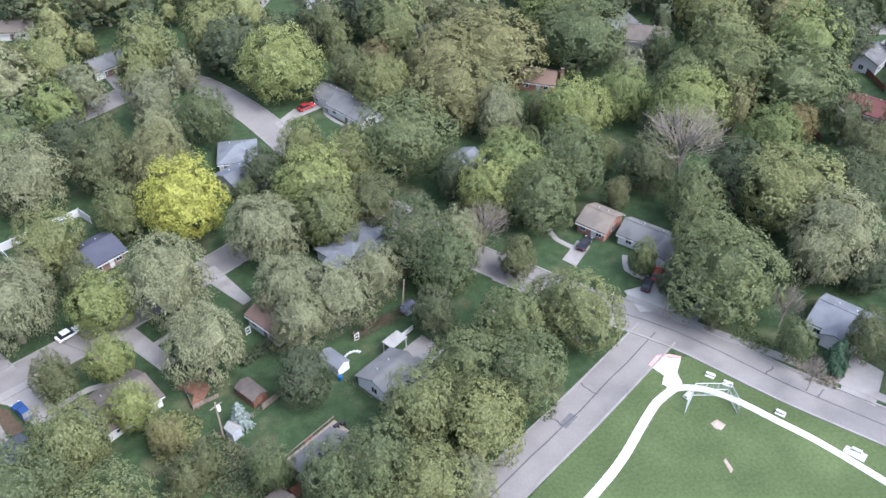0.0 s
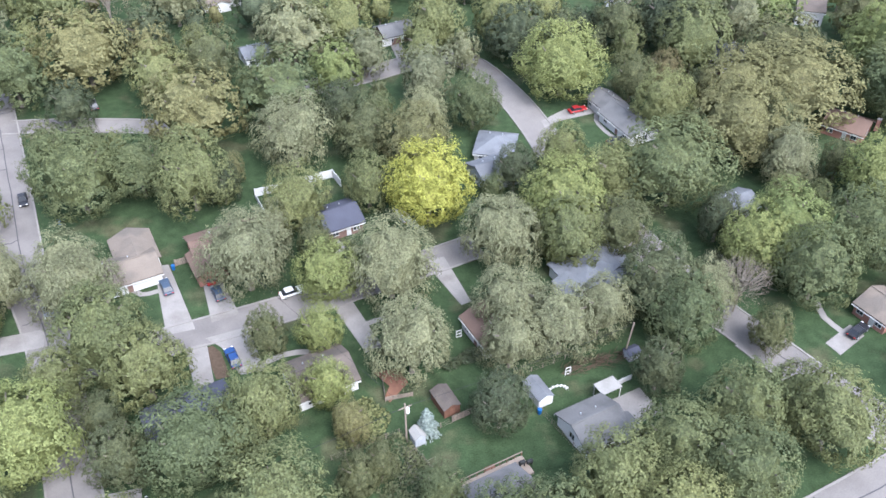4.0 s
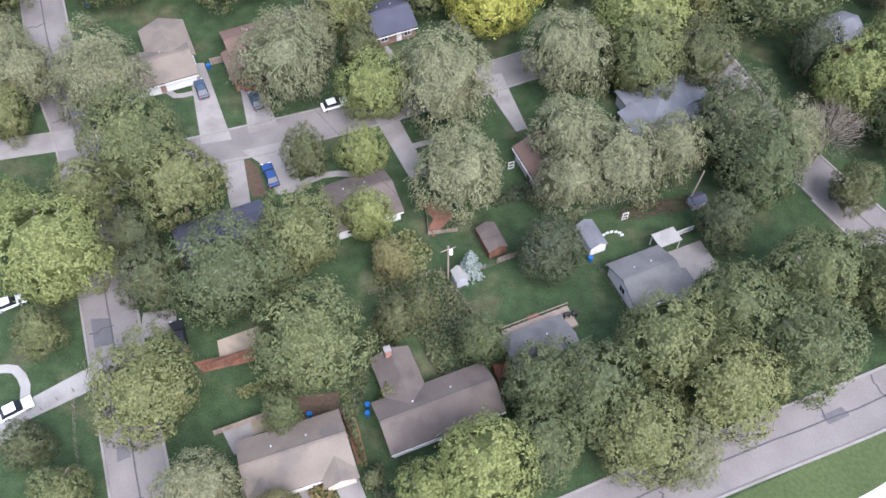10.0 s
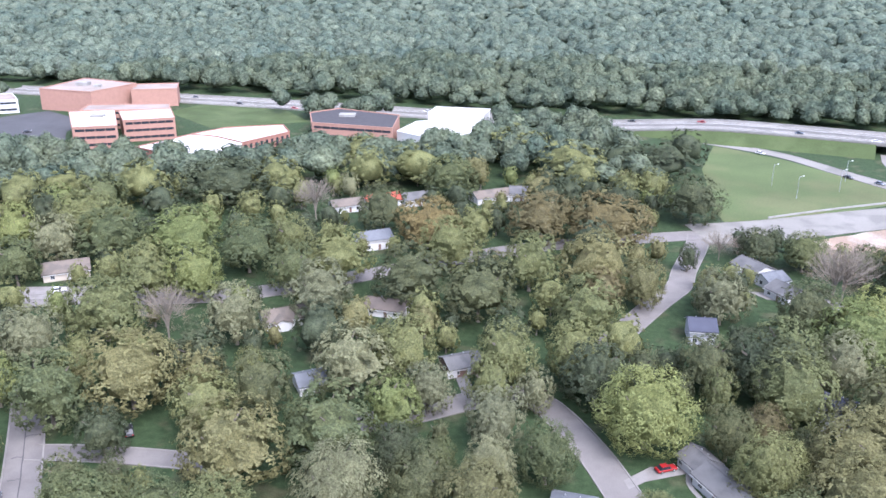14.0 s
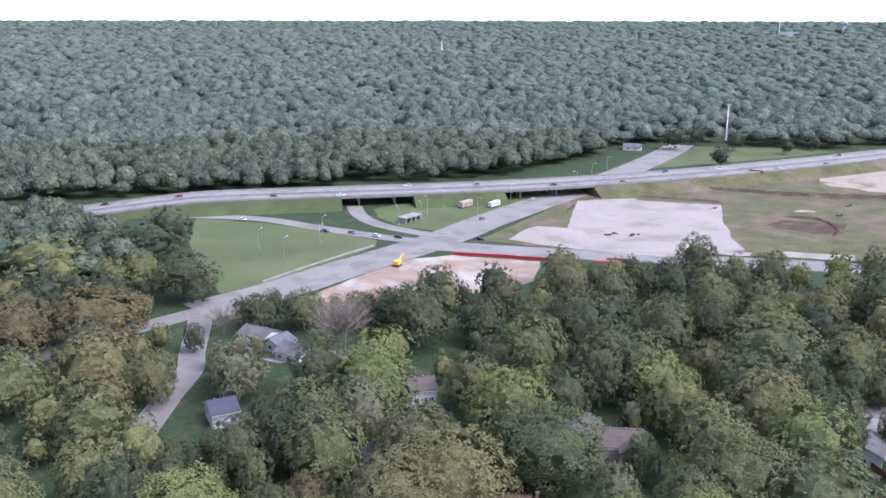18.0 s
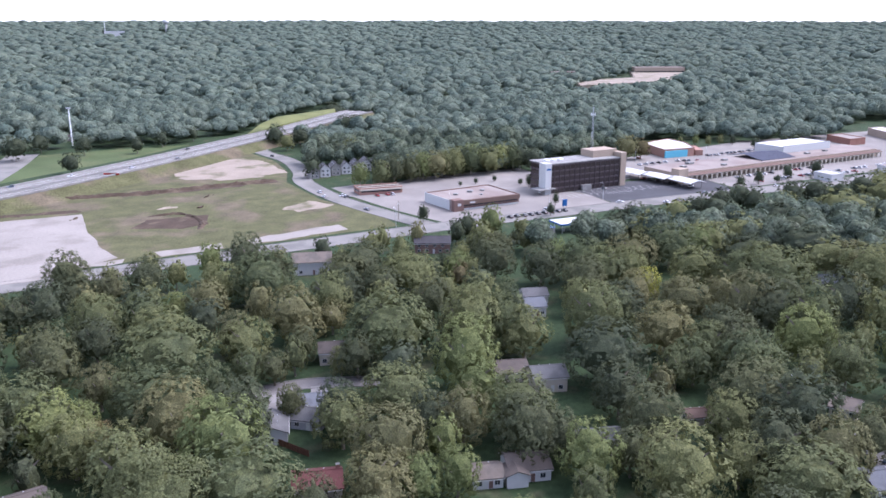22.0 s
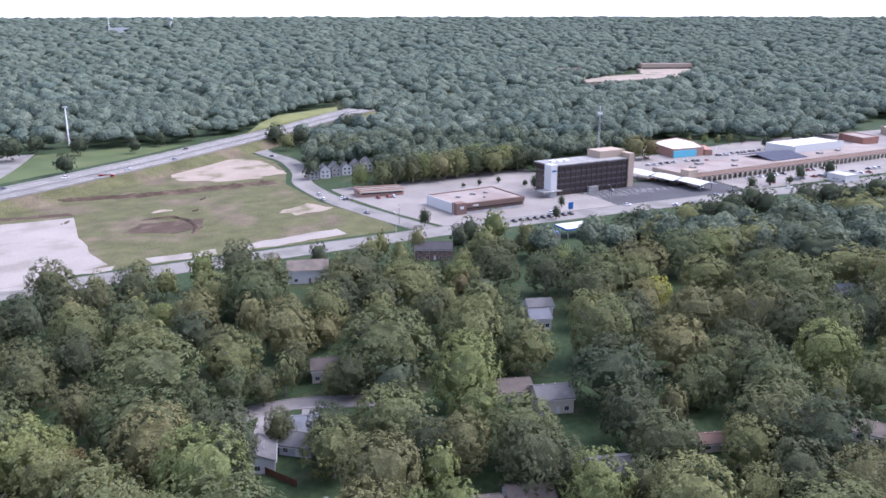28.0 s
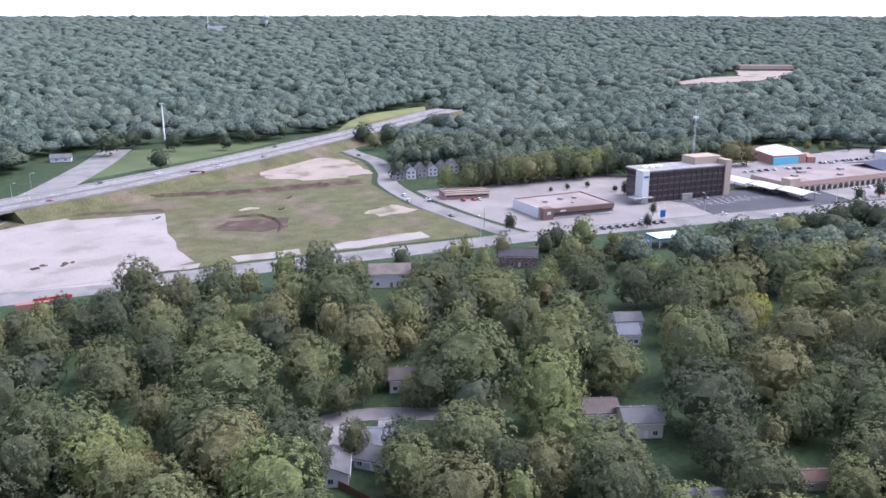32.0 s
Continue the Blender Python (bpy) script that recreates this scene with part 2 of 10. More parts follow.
ROOFS = {
    "grey": material("shingle_grey", (0.098, 0.095, 0.093), spread=0.18, scale=0.35, fine=7, bump=0.5, stain=(0.078, 0.076, 0.075), stain_scale=0.25),
    "brown": material("shingle_brown", (0.085, 0.071, 0.061), spread=0.18, scale=0.35, fine=7, bump=0.5, stain=(0.068, 0.058, 0.051), stain_scale=0.25),
    "tan": material("shingle_tan", (0.122, 0.102, 0.084), spread=0.18, scale=0.35, fine=7, bump=0.5, stain=(0.098, 0.085, 0.073), stain_scale=0.25),
    "navy": material("shingle_slate_blue", (0.050, 0.052, 0.068), spread=0.18, scale=0.35, fine=7, bump=0.5),
    "rust": material("shingle_rust", (0.112, 0.076, 0.060), spread=0.16, scale=0.35, fine=7, bump=0.5),
    "pale": material("shingle_pale_grey", (0.108, 0.112, 0.121), spread=0.16, scale=0.35, fine=7, bump=0.4, stain=(0.090, 0.093, 0.101), stain_scale=0.3),
    "red": material("shingle_dark_red", (0.098, 0.042, 0.038), spread=0.18, scale=0.35, fine=7, bump=0.5),
    "scarlet": material("roof_scarlet", (0.26, 0.065, 0.045), spread=0.12),
    "white": material("roof_membrane_white", (0.400, 0.385, 0.360), spread=0.09, scale=0.1, stain=(0.340, 0.315, 0.285), stain_scale=0.06),
    "gravel": material("roof_gravel", (0.204, 0.172, 0.150), spread=0.15, scale=0.08, fine=2, stain=(0.172, 0.138, 0.119), stain_scale=0.05),
    "dark": material("shingle_charcoal", (0.048, 0.045, 0.047), spread=0.18, scale=0.35, fine=7),
}
PALEEARTH = material("pale_earth", (0.215, 0.178, 0.138), spread=0.25, scale=0.06, fine=0.8, bump=0.5, stain=(0.105, 0.096, 0.055), stain_scale=0.045, stain_at=0.60)
DARKCLAD = material("dark_cladding", (0.050, 0.038, 0.040), rough=0.5, spread=0.15, scale=0.3, fine=3)
PATHWHITE = material("bleached_concrete", (0.37, 0.36, 0.335), spread=0.10, scale=0.5, fine=5, stain=(0.31, 0.30, 0.28), stain_scale=0.3)
FENCEWOOD = material("cedar_fence", (0.120, 0.062, 0.042), spread=0.25, by_object=0.2)
GREYWOOD = material("weathered_wood", (0.169, 0.137, 0.111), spread=0.2, by_object=0.2)
METAL = material("galvanised_steel", (0.42, 0.43, 0.44), rough=0.45, metal=0.7, spread=0.1, bump=0)
STEEL = material("painted_steel", (0.62, 0.62, 0.60), rough=0.5, spread=0.08, bump=0)
RUBBER = material("black_rubber", (0.02, 0.02, 0.02), rough=0.8, spread=0.1)
BLUE = material("blue_plastic", (0.012, 0.07, 0.20), rough=0.4, spread=0.1)
REDPAINT = material("red_paint", (0.270, 0.024, 0.018), rough=0.5, spread=0.1)
PINK = material("tactile_paving", (0.50, 0.20, 0.18), spread=0.1)
YELLOW = material("yellow_machine", (0.60, 0.33, 0.03), rough=0.5, spread=0.1)


def glassy(name, base, rough=0.08):
    m = bpy.data.materials.new(name)
    m.use_nodes = True
    b = m.node_tree.nodes["Principled BSDF"]
    b.inputs["Base Color"].default_value = (*base, 1)
    b.inputs["Roughness"].default_value = rough
    b.inputs["Specular IOR Level"].default_value = 0.6 if rough < 0.2 else 0.25
    return m


GLASS = glassy("window_glass", (0.02, 0.024, 0.03))
CARGLASS = glassy("car_glass", (0.012, 0.014, 0.018), 0.35)
BRONZE = glassy("bronze_glass", (0.03, 0.022, 0.02), 0.15)
PAINT = {k: glassy("car_" + k, c, 0.4) for k, c in dict(white=(0.5, 0.5, 0.49), black=(0.015, 0.015, 0.018), blue=(0.012, 0.035, 0.11), grey=(0.12, 0.13, 0.15), red=(0.22, 0.012, 0.012), silver=(0.45, 0.45, 0.46), slate=(0.03, 0.045, 0.07)).items()}

# ---- mesh helpers ----


def part(name, bm, mat, parent=None, label="", smooth=False):
    me = bpy.data.meshes.new(name)
    bm.to_mesh(me)
    bm.free()
    me.materials.append(mat)
    if smooth:
        me.shade_smooth()
    ob = new(name, me)
    ob.parent = parent
    if label:
        tagged(ob, label)
    return ob


def arrays(name, verts, faces, mat, parent=None):
    me = bpy.data.meshes.new(name)
    me.from_pydata(np.asarray(verts, float).tolist(), [], np.asarray(faces).tolist() if not isinstance(faces, list) else faces)
    me.materials.append(mat)
    ob = new(name, me)
    ob.parent = parent
    return ob


def thing(name, x, y, z, yaw, label, category, group="", scale=1.0):
    e = new(name)
    e.matrix_basis = pose(x, y, z, 0, 0, yaw) @ Matrix.Scale(scale, 4)
    return tagged(e, label, category, group)


def box(bm, x0, y0, z0, x1, y1, z1, bevel=0.0):
    m = Matrix.Translation(((x0 + x1) / 2, (y0 + y1) / 2, (z0 + z1) / 2)) @ Matrix.Diagonal((abs(x1 - x0), abs(y1 - y0), abs(z1 - z0), 1))
    made = bmesh.ops.create_cube(bm, size=1, matrix=m)
    if bevel:
        bmesh.ops.bevel(bm, geom=list({e for v in made["verts"] for e in v.link_edges}), offset=bevel, segments=1, affect="EDGES")
    return bm


def boxed(*a, **k):
    return box(bmesh.new(), *a, **k)


def rod(bm, a, b, r0, r1=None, sides=6):
    a, b = Vector(a), Vector(b)
    d = b - a
    m = Matrix.Translation((a + b) / 2) @ d.to_track_quat("Z", "Y").to_matrix().to_4x4()
    bmesh.ops.create_cone(bm, cap_ends=True, segments=sides, radius1=r0, radius2=r0 if r1 is None else r1, depth=d.length, matrix=m)
    return bm


def wobble(pts, amount, step=6.0, closed=True, seed=0):
    """The outline with its sides broken up and shaken, for ragged edges."""
    out = []
    n = len(pts)
    for i in range(n if closed else n - 1):
        a, b = Vector(pts[i]), Vector(pts[(i + 1) % n])
        k = max(1, int((b - a).length / step))
        for j in range(k):
            p = a.lerp(b, j / k)
            s = noise.noise_vector((p.x * 0.13 + seed, p.y * 0.13, seed * 1.7))
            out.append((p.x + s.x * amount, p.y + s.y * amount))
    if not closed:
        out.append(tuple(pts[-1]))
    return out


def sheet(name, pts, z, mat, label="", category="", parent=None, thick=0.3, kind="structure", ragged=0.0):
    """A flat plate with the outline pts whose top lies at z."""
    if ragged:
        pts = wobble(pts, ragged)
    bm = bmesh.new()
    top = [bm.verts.new((x, y, z)) for x, y in pts]
    f = bm.faces.new(top)
    if f.normal.z < 0:
        bmesh.ops.reverse_faces(bm, faces=[f])
    f.normal_update()
    if f.normal.z < 0:
        f.normal_flip()
    ext = bmesh.ops.extrude_face_region(bm, geom=[f])
    bmesh.ops.translate(bm, verts=[v for v in ext["geom"] if isinstance(v, bmesh.types.BMVert)], vec=(0, 0, -thick))
    bmesh.ops.recalc_face_normals(bm, faces=bm.faces)
    bmesh.ops.triangulate(bm, faces=bm.faces)
    ob = part(name, bm, mat, parent)
    if parent is None:
        tagged(ob, label, category, kind=kind)
    return ob


def smooth_line(pts, step=4.0):
    """Points along a Catmull-Rom line through pts."""
    p = [Vector(q) for q in pts]
    p = [p[0] * 2 - p[1]] + p + [p[-1] * 2 - p[-2]]
    out = []
    for i in range(1, len(p) - 2):
        k = max(2, int((p[i + 1] - p[i]).length / step))
        for j in range(k):
            t = j / k
            a, b, c, d = p[i - 1], p[i], p[i + 1], p[i + 2]
            out.append(0.5 * (2 * b + (c - a) * t + (2 * a - 5 * b + 4 * c - d) * t * t + (3 * b - a - 3 * c + d) * t ** 3))
    return out + [p[-2]]


def normals2(line):
    out = []
    for i in range(len(line)):
        d = line[min(i + 1, len(line) - 1)] - line[max(i - 1, 0)]
        out.append(Vector((-d.y, d.x)).normalized())
    return out


def ribbon(line, off0, off1, z0, z1, ends=True):
    """A solid band along a line between two sideways offsets, from z0 up to z1 (numbers or functions of the index)."""
    ns = normals2(line)
    lo, hi = (z0 if callable(z0) else lambda i: z0), (z1 if callable(z1) else lambda i: z1)
    v, f = [], []
    for i, (p, n) in enumerate(zip(line, ns)):
        a, b = p + n * off0, p + n * off1
        v += [(a.x, a.y, lo(i)), (b.x, b.y, lo(i)), (b.x, b.y, hi(i)), (a.x, a.y, hi(i))]
    for i in range(len(line) - 1):
        q = 4 * i
        f += [(q + 3, q + 2, q + 6, q + 7), (q + 2, q + 1, q + 5, q + 6), (q, q + 3, q + 7, q + 4), (q + 1, q, q + 4, q + 5)]
    if ends:
        q = 4 * (len(line) - 1)
        f += [(0, 1, 2, 3), (q + 3, q + 2, q + 1, q)]
    return v, f


def street(name, pts, width, z, mat, label, kerb=True, step=4.0):
    line = smooth_line(pts, step)
    road = arrays(name, *ribbon(line, -width / 2, width / 2, z - 0.4, z), mat)
    tagged(road, label, "road", kind="structure")
    if kerb:
        for s in (-1, 1):
            k = arrays("kerb", *ribbon(line, s * width / 2, s * (width / 2 + 0.35), -0.2, z + 0.13), CONCRETE, road)
    return road, line

# ---- ground ----


def far_rise(r):
    t = min(1.0, max(0.0, (r - 1100) / 3600))
    return 52 * t * t * (3 - 2 * t) * 0.5 + 27 * t + 9 * t * t


def build_ground():
    rings = [0, 60, 120, 200, 300, 420, 560, 720, 900, 1100, 1400, 1750, 2150, 2600, 3100, 3600, 4100, 4600, 4900]
    seg = 96
    v, f = [(0, 0, 0)], []
    for r in rings[1:]:
        for k in range(seg):
            a = 2 * math.pi * k / seg
            x, y = r * math.cos(a), r * math.sin(a)
            v.append((x, y, far_rise(r) + (2 * noise.noise((x * 0.002, y * 0.002, 3)) if r > 1500 else 0)))
    for k in range(seg):
        f.append((0, 1 + k, 1 + (k + 1) % seg))
    for i in range(len(rings) - 2):
        a, b = 1 + i * seg, 1 + (i + 1) * seg
        for k in range(seg):
            m = (k + 1) % seg
            f.append((a + k, b + k, b + m, a + m))
    return tagged(arrays("ground", v, f, GRASS), "green lawn and grassy ground under the trees", "ground", kind="structure")


build_ground()

# ---- streets of the neighbourhood ----
line_r = street("road", [(-64, 3.5), (-17.3, 25.3), (9.9, 37.9), (32.7, 48.2), (53.0, 56.7), (74.9, 66.5)], 7.2, 0.05, ASPHALT, "worn grey asphalt street beside the park")[1]
line_e = street("road", [(58, 94), (66.5, 80.5), (78, 65.5), (88, 46.5), (98, 30), (112, 5), (130, -28)], 7.8, 0.054, ASPHALT, "cracked grey asphalt cross street")[1]
street("road", [(58, 94), (52, 104), (45, 120), (38, 134)], 7.0, 0.058, ASPHALT, "grey street under overhanging trees")
line_l = street("road", [(-37.5, 38), (-49, 66), (-62, 98), (-72, 117), (-86, 150), (-98, 178), (-108, 200)], 7.2, 0.05, ASPHALT, "patched grey residential street")[1]
street("road", [(-58, 93.5), (-40, 99.7), (-20, 107), (0, 115.5), (13, 121.5)], 6.6, 0.055, ASPHALT, "short grey residential side street")
street("road", [(-94, 172), (-80, 172), (-62, 170.5), (-48, 168)], 5.6, 0.058, ASPHALT, "grey street arm behind the trees")
street("road", [(-64, 101), (-80, 97), (-110, 88)], 4.6, 0.058, CONCRETE, "pale concrete side lane", kerb=False)
street("road", [(33, 152), (31, 162), (26.5, 178), (19, 195), (12, 201), (0, 197), (-11, 191.5), (-25, 186)], 7.4, 0.05, ASPHALT, "grey street bending between lawns")
street("road", [(-150, 246), (-122, 254), (-88, 256), (-58, 264.5), (14, 302), (52, 314), (90, 323)], 9.0, 0.05, ASPHALT, "wide grey through street")
street("road", [(38, 228), (45, 239), (57, 257), (67, 271), (72, 285), (82, 309), (86, 322)], 7.5, 0.054, ASPHALT, "grey street curving up to the main road")
street("road", [(200, 149), (207, 146.5), (213.8, 143.5), (221, 135), (224.6, 126.4), (229, 114)], 6.5, 0.052, ASPHALT, "pale grey side street between shady lawns")
line_m = street("road", [(86, 323), (118, 330), (150, 341), (185, 352), (218, 363), (255, 380), (300, 398), (350, 417), (395, 437), (430, 452), (500, 486), (560, 520)], 22.0, 0.06, ROADGREY, "broad pale main road to the junction", step=8)[1]
street("road", [(205, 358), (226, 335), (255, 306), (294, 269), (325, 240), (359, 206), (414, 150), (443, 118), (530, 18), (604, -72), (680, -150), (760, -240)], 16.0, 0.065, ROADGREY, "broad grey road along the shops", step=8)
street("road", [(660, 376), (618, 345), (588, 310), (545, 280), (511, 263), (470, 225), (438, 183), (418, 152)], 12.0, 0.07, ROADGREY, "curving grey road round the field", step=6)
street("road", [(98, 507), (133, 475), (160, 449), (178, 413), (196, 380), (208, 362)], 9.0, 0.072, ROADGREY, "grey slip road down to the junction", step=6)
street("road", [(216, 452), (208, 430), (206, 405), (214, 380), (220, 368)], 8.0, 0.076, ROADGREY, "grey slip road curling under the bridge", step=6)

# ---- highway on its bank, with bridge spans ----
HWY = smooth_line([(-330, 620), (-150, 580), (25, 532), (147, 493), (214, 466), (280, 439), (345, 418), (420, 400), (500, 388), (560, 381), (620, 376), (662, 370), (700, 361), (752, 349), (799, 340), (815, 337)], 10)


def deck_height(i):
    p = HWY[i]
    t, u = min(1, max(0, (p.x - 60) / 90)), min(1, max(0, (p.x - 640) / 170))
    return 0.1 + 5.8 * t * t * (3 - 2 * t) + 6.5 * u * u * (3 - 2 * u)


highway = tagged(arrays("highway", *ribbon(HWY, -14, 14, lambda i: deck_height(i) - 1.1, deck_height), ROADGREY), "pale concrete highway raised on a bank", "highway", kind="structure")
for s in (-14, -0.4, 13.6):
    arrays("barrier", *ribbon(HWY, s, s + 0.5, lambda i: deck_height(i) - 0.2, lambda i: deck_height(i) + 0.85), PALE, highway)
arrays("median", *ribbon(HWY, -1.3, 1.3, lambda i: deck_height(i) - 0.1, lambda i: deck_height(i) + 0.014), PATCH, highway)
for lane in (-9.8, -5.4, 5.4, 9.8):
    arrays("lane_line", *ribbon(HWY, lane - 0.12, lane + 0.12, lambda i: deck_height(i) - 0.1, lambda i: deck_height(i) + 0.012), WHITE, highway)


def bank(i0, i1, mat):
    ns = normals2(HWY)
    v, f = [], []
    for i in range(i0, i1):
        p, n, h = HWY[i], ns[i], deck_height(i) - 0.25
        for off, z in ((-14 - 2 * h, -0.2), (-13.6, h - 0.1), (13.6, h - 0.1), (14 + 2 * h, -0.2)):
            q = p + n * off
            v.append((q.x, q.y, z))
    for i in range(i1 - i0 - 1):
        for k in range(3):
            a = 4 * i + k
            f.append((a, a + 1, a + 5, a + 4))
    f += [(0, 1, 2, 3), (len(v) - 1, len(v) - 2, len(v) - 3, len(v) - 4)]
    return tagged(arrays("embankment", v, f, mat), "grassy bank carrying the highway", "embankment", kind="structure")


def near_index(x):
    return min(range(len(HWY)), key=lambda i: abs(HWY[i].x - x))


SPANS = [(212, 252), (302, 352)]
edges = [0, near_index(SPANS[0][0]), near_index(SPANS[0][1]), near_index(SPANS[1][0]), near_index(SPANS[1][1]), len(HWY)]
for a, b in ((edges[0], edges[1] + 1), (edges[2], edges[3] + 1), (edges[4], edges[5])):
    bank(a, b, SCRUB if a == edges[4] else MEADOW)
for a, b in ((edges[1], edges[2]), (edges[3], edges[4])):
    bridge = thing("bridge_support", HWY[(a + b) // 2].x, HWY[(a + b) // 2].y, 0, 0, "concrete bridge piers under the highway deck", "bridge")
    mid = HWY[(a + b) // 2]
    for i in range(a + 1, b, 2):
        n = normals2(HWY)[i]
        for off in (-10, -3.5, 3.5, 10):
            q = HWY[i] + n * off - mid
            part("pier", rod(bmesh.new(), (q.x, q.y, 0), (q.x, q.y, deck_height(i) - 1.1), 0.55, sides=8), PALE, bridge)

# ---- fields, slab, earth ----
sheet("meadow", [(131, 470), (158, 440), (176, 408), (190, 378), (184, 368), (150, 352), (121, 343), (100, 338), (100, 350), (106, 385), (112, 420)], 0.035, FIELDGRASS, "mown bright green grass field by the slip road", "field")
sheet("meadow", [(222, 440), (214, 420), (214, 395), (224, 378), (270, 398), (330, 422), (338, 432), (290, 448)], 0.035, FIELDGRASS, "green grass island inside the junction", "field")
sheet("meadow", [(448, 470), (432, 452), (475, 446), (560, 430), (640, 424), (600, 470), (560, 505), (510, 480)], 0.035, FIELDGRASS, "green grass beside the highway", "field")
sheet("rough_field", [(232, 352), (246, 330), (300, 280), (360, 222), (414, 168), (432, 182), (464, 232), (508, 274), (545, 291), (582, 318), (612, 352), (640, 375), (560, 392), (470, 407), (400, 417), (352, 408), (296, 382)], 0.03, SCRUB, "brownish green rough field of cleared land", "field")
sheet("concrete_slab", [(244, 345), (264, 356), (273, 358), (283, 347), (332, 394), (366, 382), (363, 376), (394, 341), (360, 312), (347, 297), (337, 288), (324, 270), (285, 281), (262, 310), (250, 330)], 0.14, SLAB, "pale bare concrete slab of a cleared lot", "slab", ragged=0.8)
sheet("dirt_patch", [(528, 371), (564, 368), (590, 345), (575, 318), (541, 290), (520, 300), (506, 312), (500, 348)], 0.08, PALEEARTH, "pale dirt patch in the field", "dirt", ragged=6)
sheet("dirt_patch", [(440, 349), (452, 349), (480, 324), (500, 305), (517, 287), (508, 280), (488, 297), (465, 317)], 0.07, SOIL, "brown bare soil bank in the field", "dirt", ragged=4)
sheet("dirt_patch", [(372, 296), (392, 300), (410, 276), (392, 263), (378, 272)], 0.07, SOIL, "brown dug hollow in the field", "dirt", ragged=3)
sheet("dirt_patch", [(118, 312), (150, 328), (189, 341), (206, 336), (232, 306), (212, 285), (160, 286), (128, 298)], 0.085, DIRT, "bare orange earth of a building site", "dirt", ragged=2)
for pts in ([(330, 252), (352, 232), (358, 238), (336, 260)], [(362, 222), (400, 190), (408, 198), (368, 230)], [(262, 316), (318, 262), (322, 266), (266, 322)]):
    sheet("concrete_strip", pts, 0.1, SLAB, "pale old concrete strip at the field's edge", "slab", ragged=2.6)

# ---- shopping strip paving ----
sheet("parking_lot", [(422, 138), (430, 152), (448, 181), (478, 219), (498, 239), (512, 228), (522, 206), (545, 200), (600, 138), (575, 118), (536, 118), (520, 82), (492, 62), (462, 92)], 0.04, LOT, "pale worn parking lot before the shops", "parking lot")
sheet("parking_lot", [(496, 63), (522, 84), (538, 118), (566, 64), (600, 20), (560, -4)], 0.045, DARKLOT, "dark asphalt parking lot by the office block", "parking lot")
sheet("parking_lot", [(562, -6), (602, 22), (572, 68), (600, 130), (700, 40), (780, -20), (900, -160), (860, -270), (700, -160), (640, -90)], 0.04, LOT, "large pale parking lot of the shopping strip", "parking lot")
VERGE = [(690, 396, 4), (726, 402, 8), (751, 398, 12), (830, 370, 13), (800, 359, 12.2), (722, 378, 9), (695, 388, 6)]
bm = bmesh.new()
tops = [bm.verts.new(p) for p in VERGE]
mx, my = sum(p[0] for p in VERGE) / 7, sum(p[1] for p in VERGE) / 7
feet = [bm.verts.new((mx + (x - mx) * 1.08, my + (y - my) * 1.1, -0.3)) for x, y, z in VERGE]
bm.faces.new(tops)
for i in range(7):
    bm.faces.new((tops[i], feet[i], feet[(i + 1) % 7], tops[(i + 1) % 7]))
bmesh.ops.recalc_face_normals(bm, faces=bm.faces)
bmesh.ops.triangulate(bm, faces=bm.faces)
tagged(part("embankment", bm, DRYGRASS), "sunlit yellow-green grass slope beyond the highway bend", "embankment", kind="structure")
sheet("dirt_patch", [(429, 231), (436, 243), (460, 237), (452, 218)], 0.06, PALEEARTH, "worn tan ground in the field", "dirt", ragged=7)
for pts in ([(300, 372), (318, 384), (352, 402), (372, 398), (340, 392)], [(398, 345), (402, 352), (378, 384), (370, 384)], [(470, 390), (500, 385), (505, 378), (474, 384)]):
    sheet("dirt_patch", pts, 0.055, SOIL, "brown scraped earth at the slab's edge", "dirt", ragged=3)


def earth_bank(line, wide, high, mat, label, seed=1):
    """A ragged ridge of heaped earth along a line."""
    line = smooth_line(line, 2.0)
    ns = normals2(line)
    v, f = [], []
    for i, (p, n) in enumerate(zip(line, ns)):
        fade = min(1.0, min(i, len(line) - 1 - i) / 4)
        for k, (o, z) in enumerate(((-1.0, -0.1), (-0.35, 0.75), (0.05, 1.0), (0.3, 0.8), (1.0, -0.1))):
            j = noise.noise((p.x * 0.35, p.y * 0.35, seed + k * 3.1))
            q = p + n * (o * wide * (0.8 + 0.5 * j))
            v.append((q.x, q.y, z * high * fade * (0.75 + 0.6 * j) if z > 0 else z))
    for i in range(len(line) - 1):
        for k in range(4):
            a = 5 * i + k
            f.append((a, a + 1, a + 6, a + 5))
    return tagged(arrays("earth_bank", v, f, mat), label, "earth bank", kind="structure")


earth_bank([(413, 400), (426, 378), (450, 343), (477, 318), (497, 298), (513, 283)], 4.0, 1.9, SOIL, "cut brown earth bank across the field", 1)
earth_bank([(398, 304), (408, 292), (404, 279), (393, 268), (380, 262)], 2.2, 1.2, SOIL, "low brown rim of a dug hollow", 2)
earth_bank([(415, 309), (419, 306), (424, 301)], 2.6, 2.4, PALEEARTH, "pale heap of rubble in the field", 3)
sheet("dirt_patch", [(399.6, 421), (417.8, 414.5), (457.6, 399.7), (470, 397), (447.2, 390), (398.5, 400), (377.4, 404)], 0.05, SOIL, "brown scrubby strip below the highway", "dirt", ragged=3)
earth_bank([(380, 411), (400, 408), (428, 402), (452, 395)], 2.4, 1.3, SCRUB, "rough weedy hump below the highway", 4)
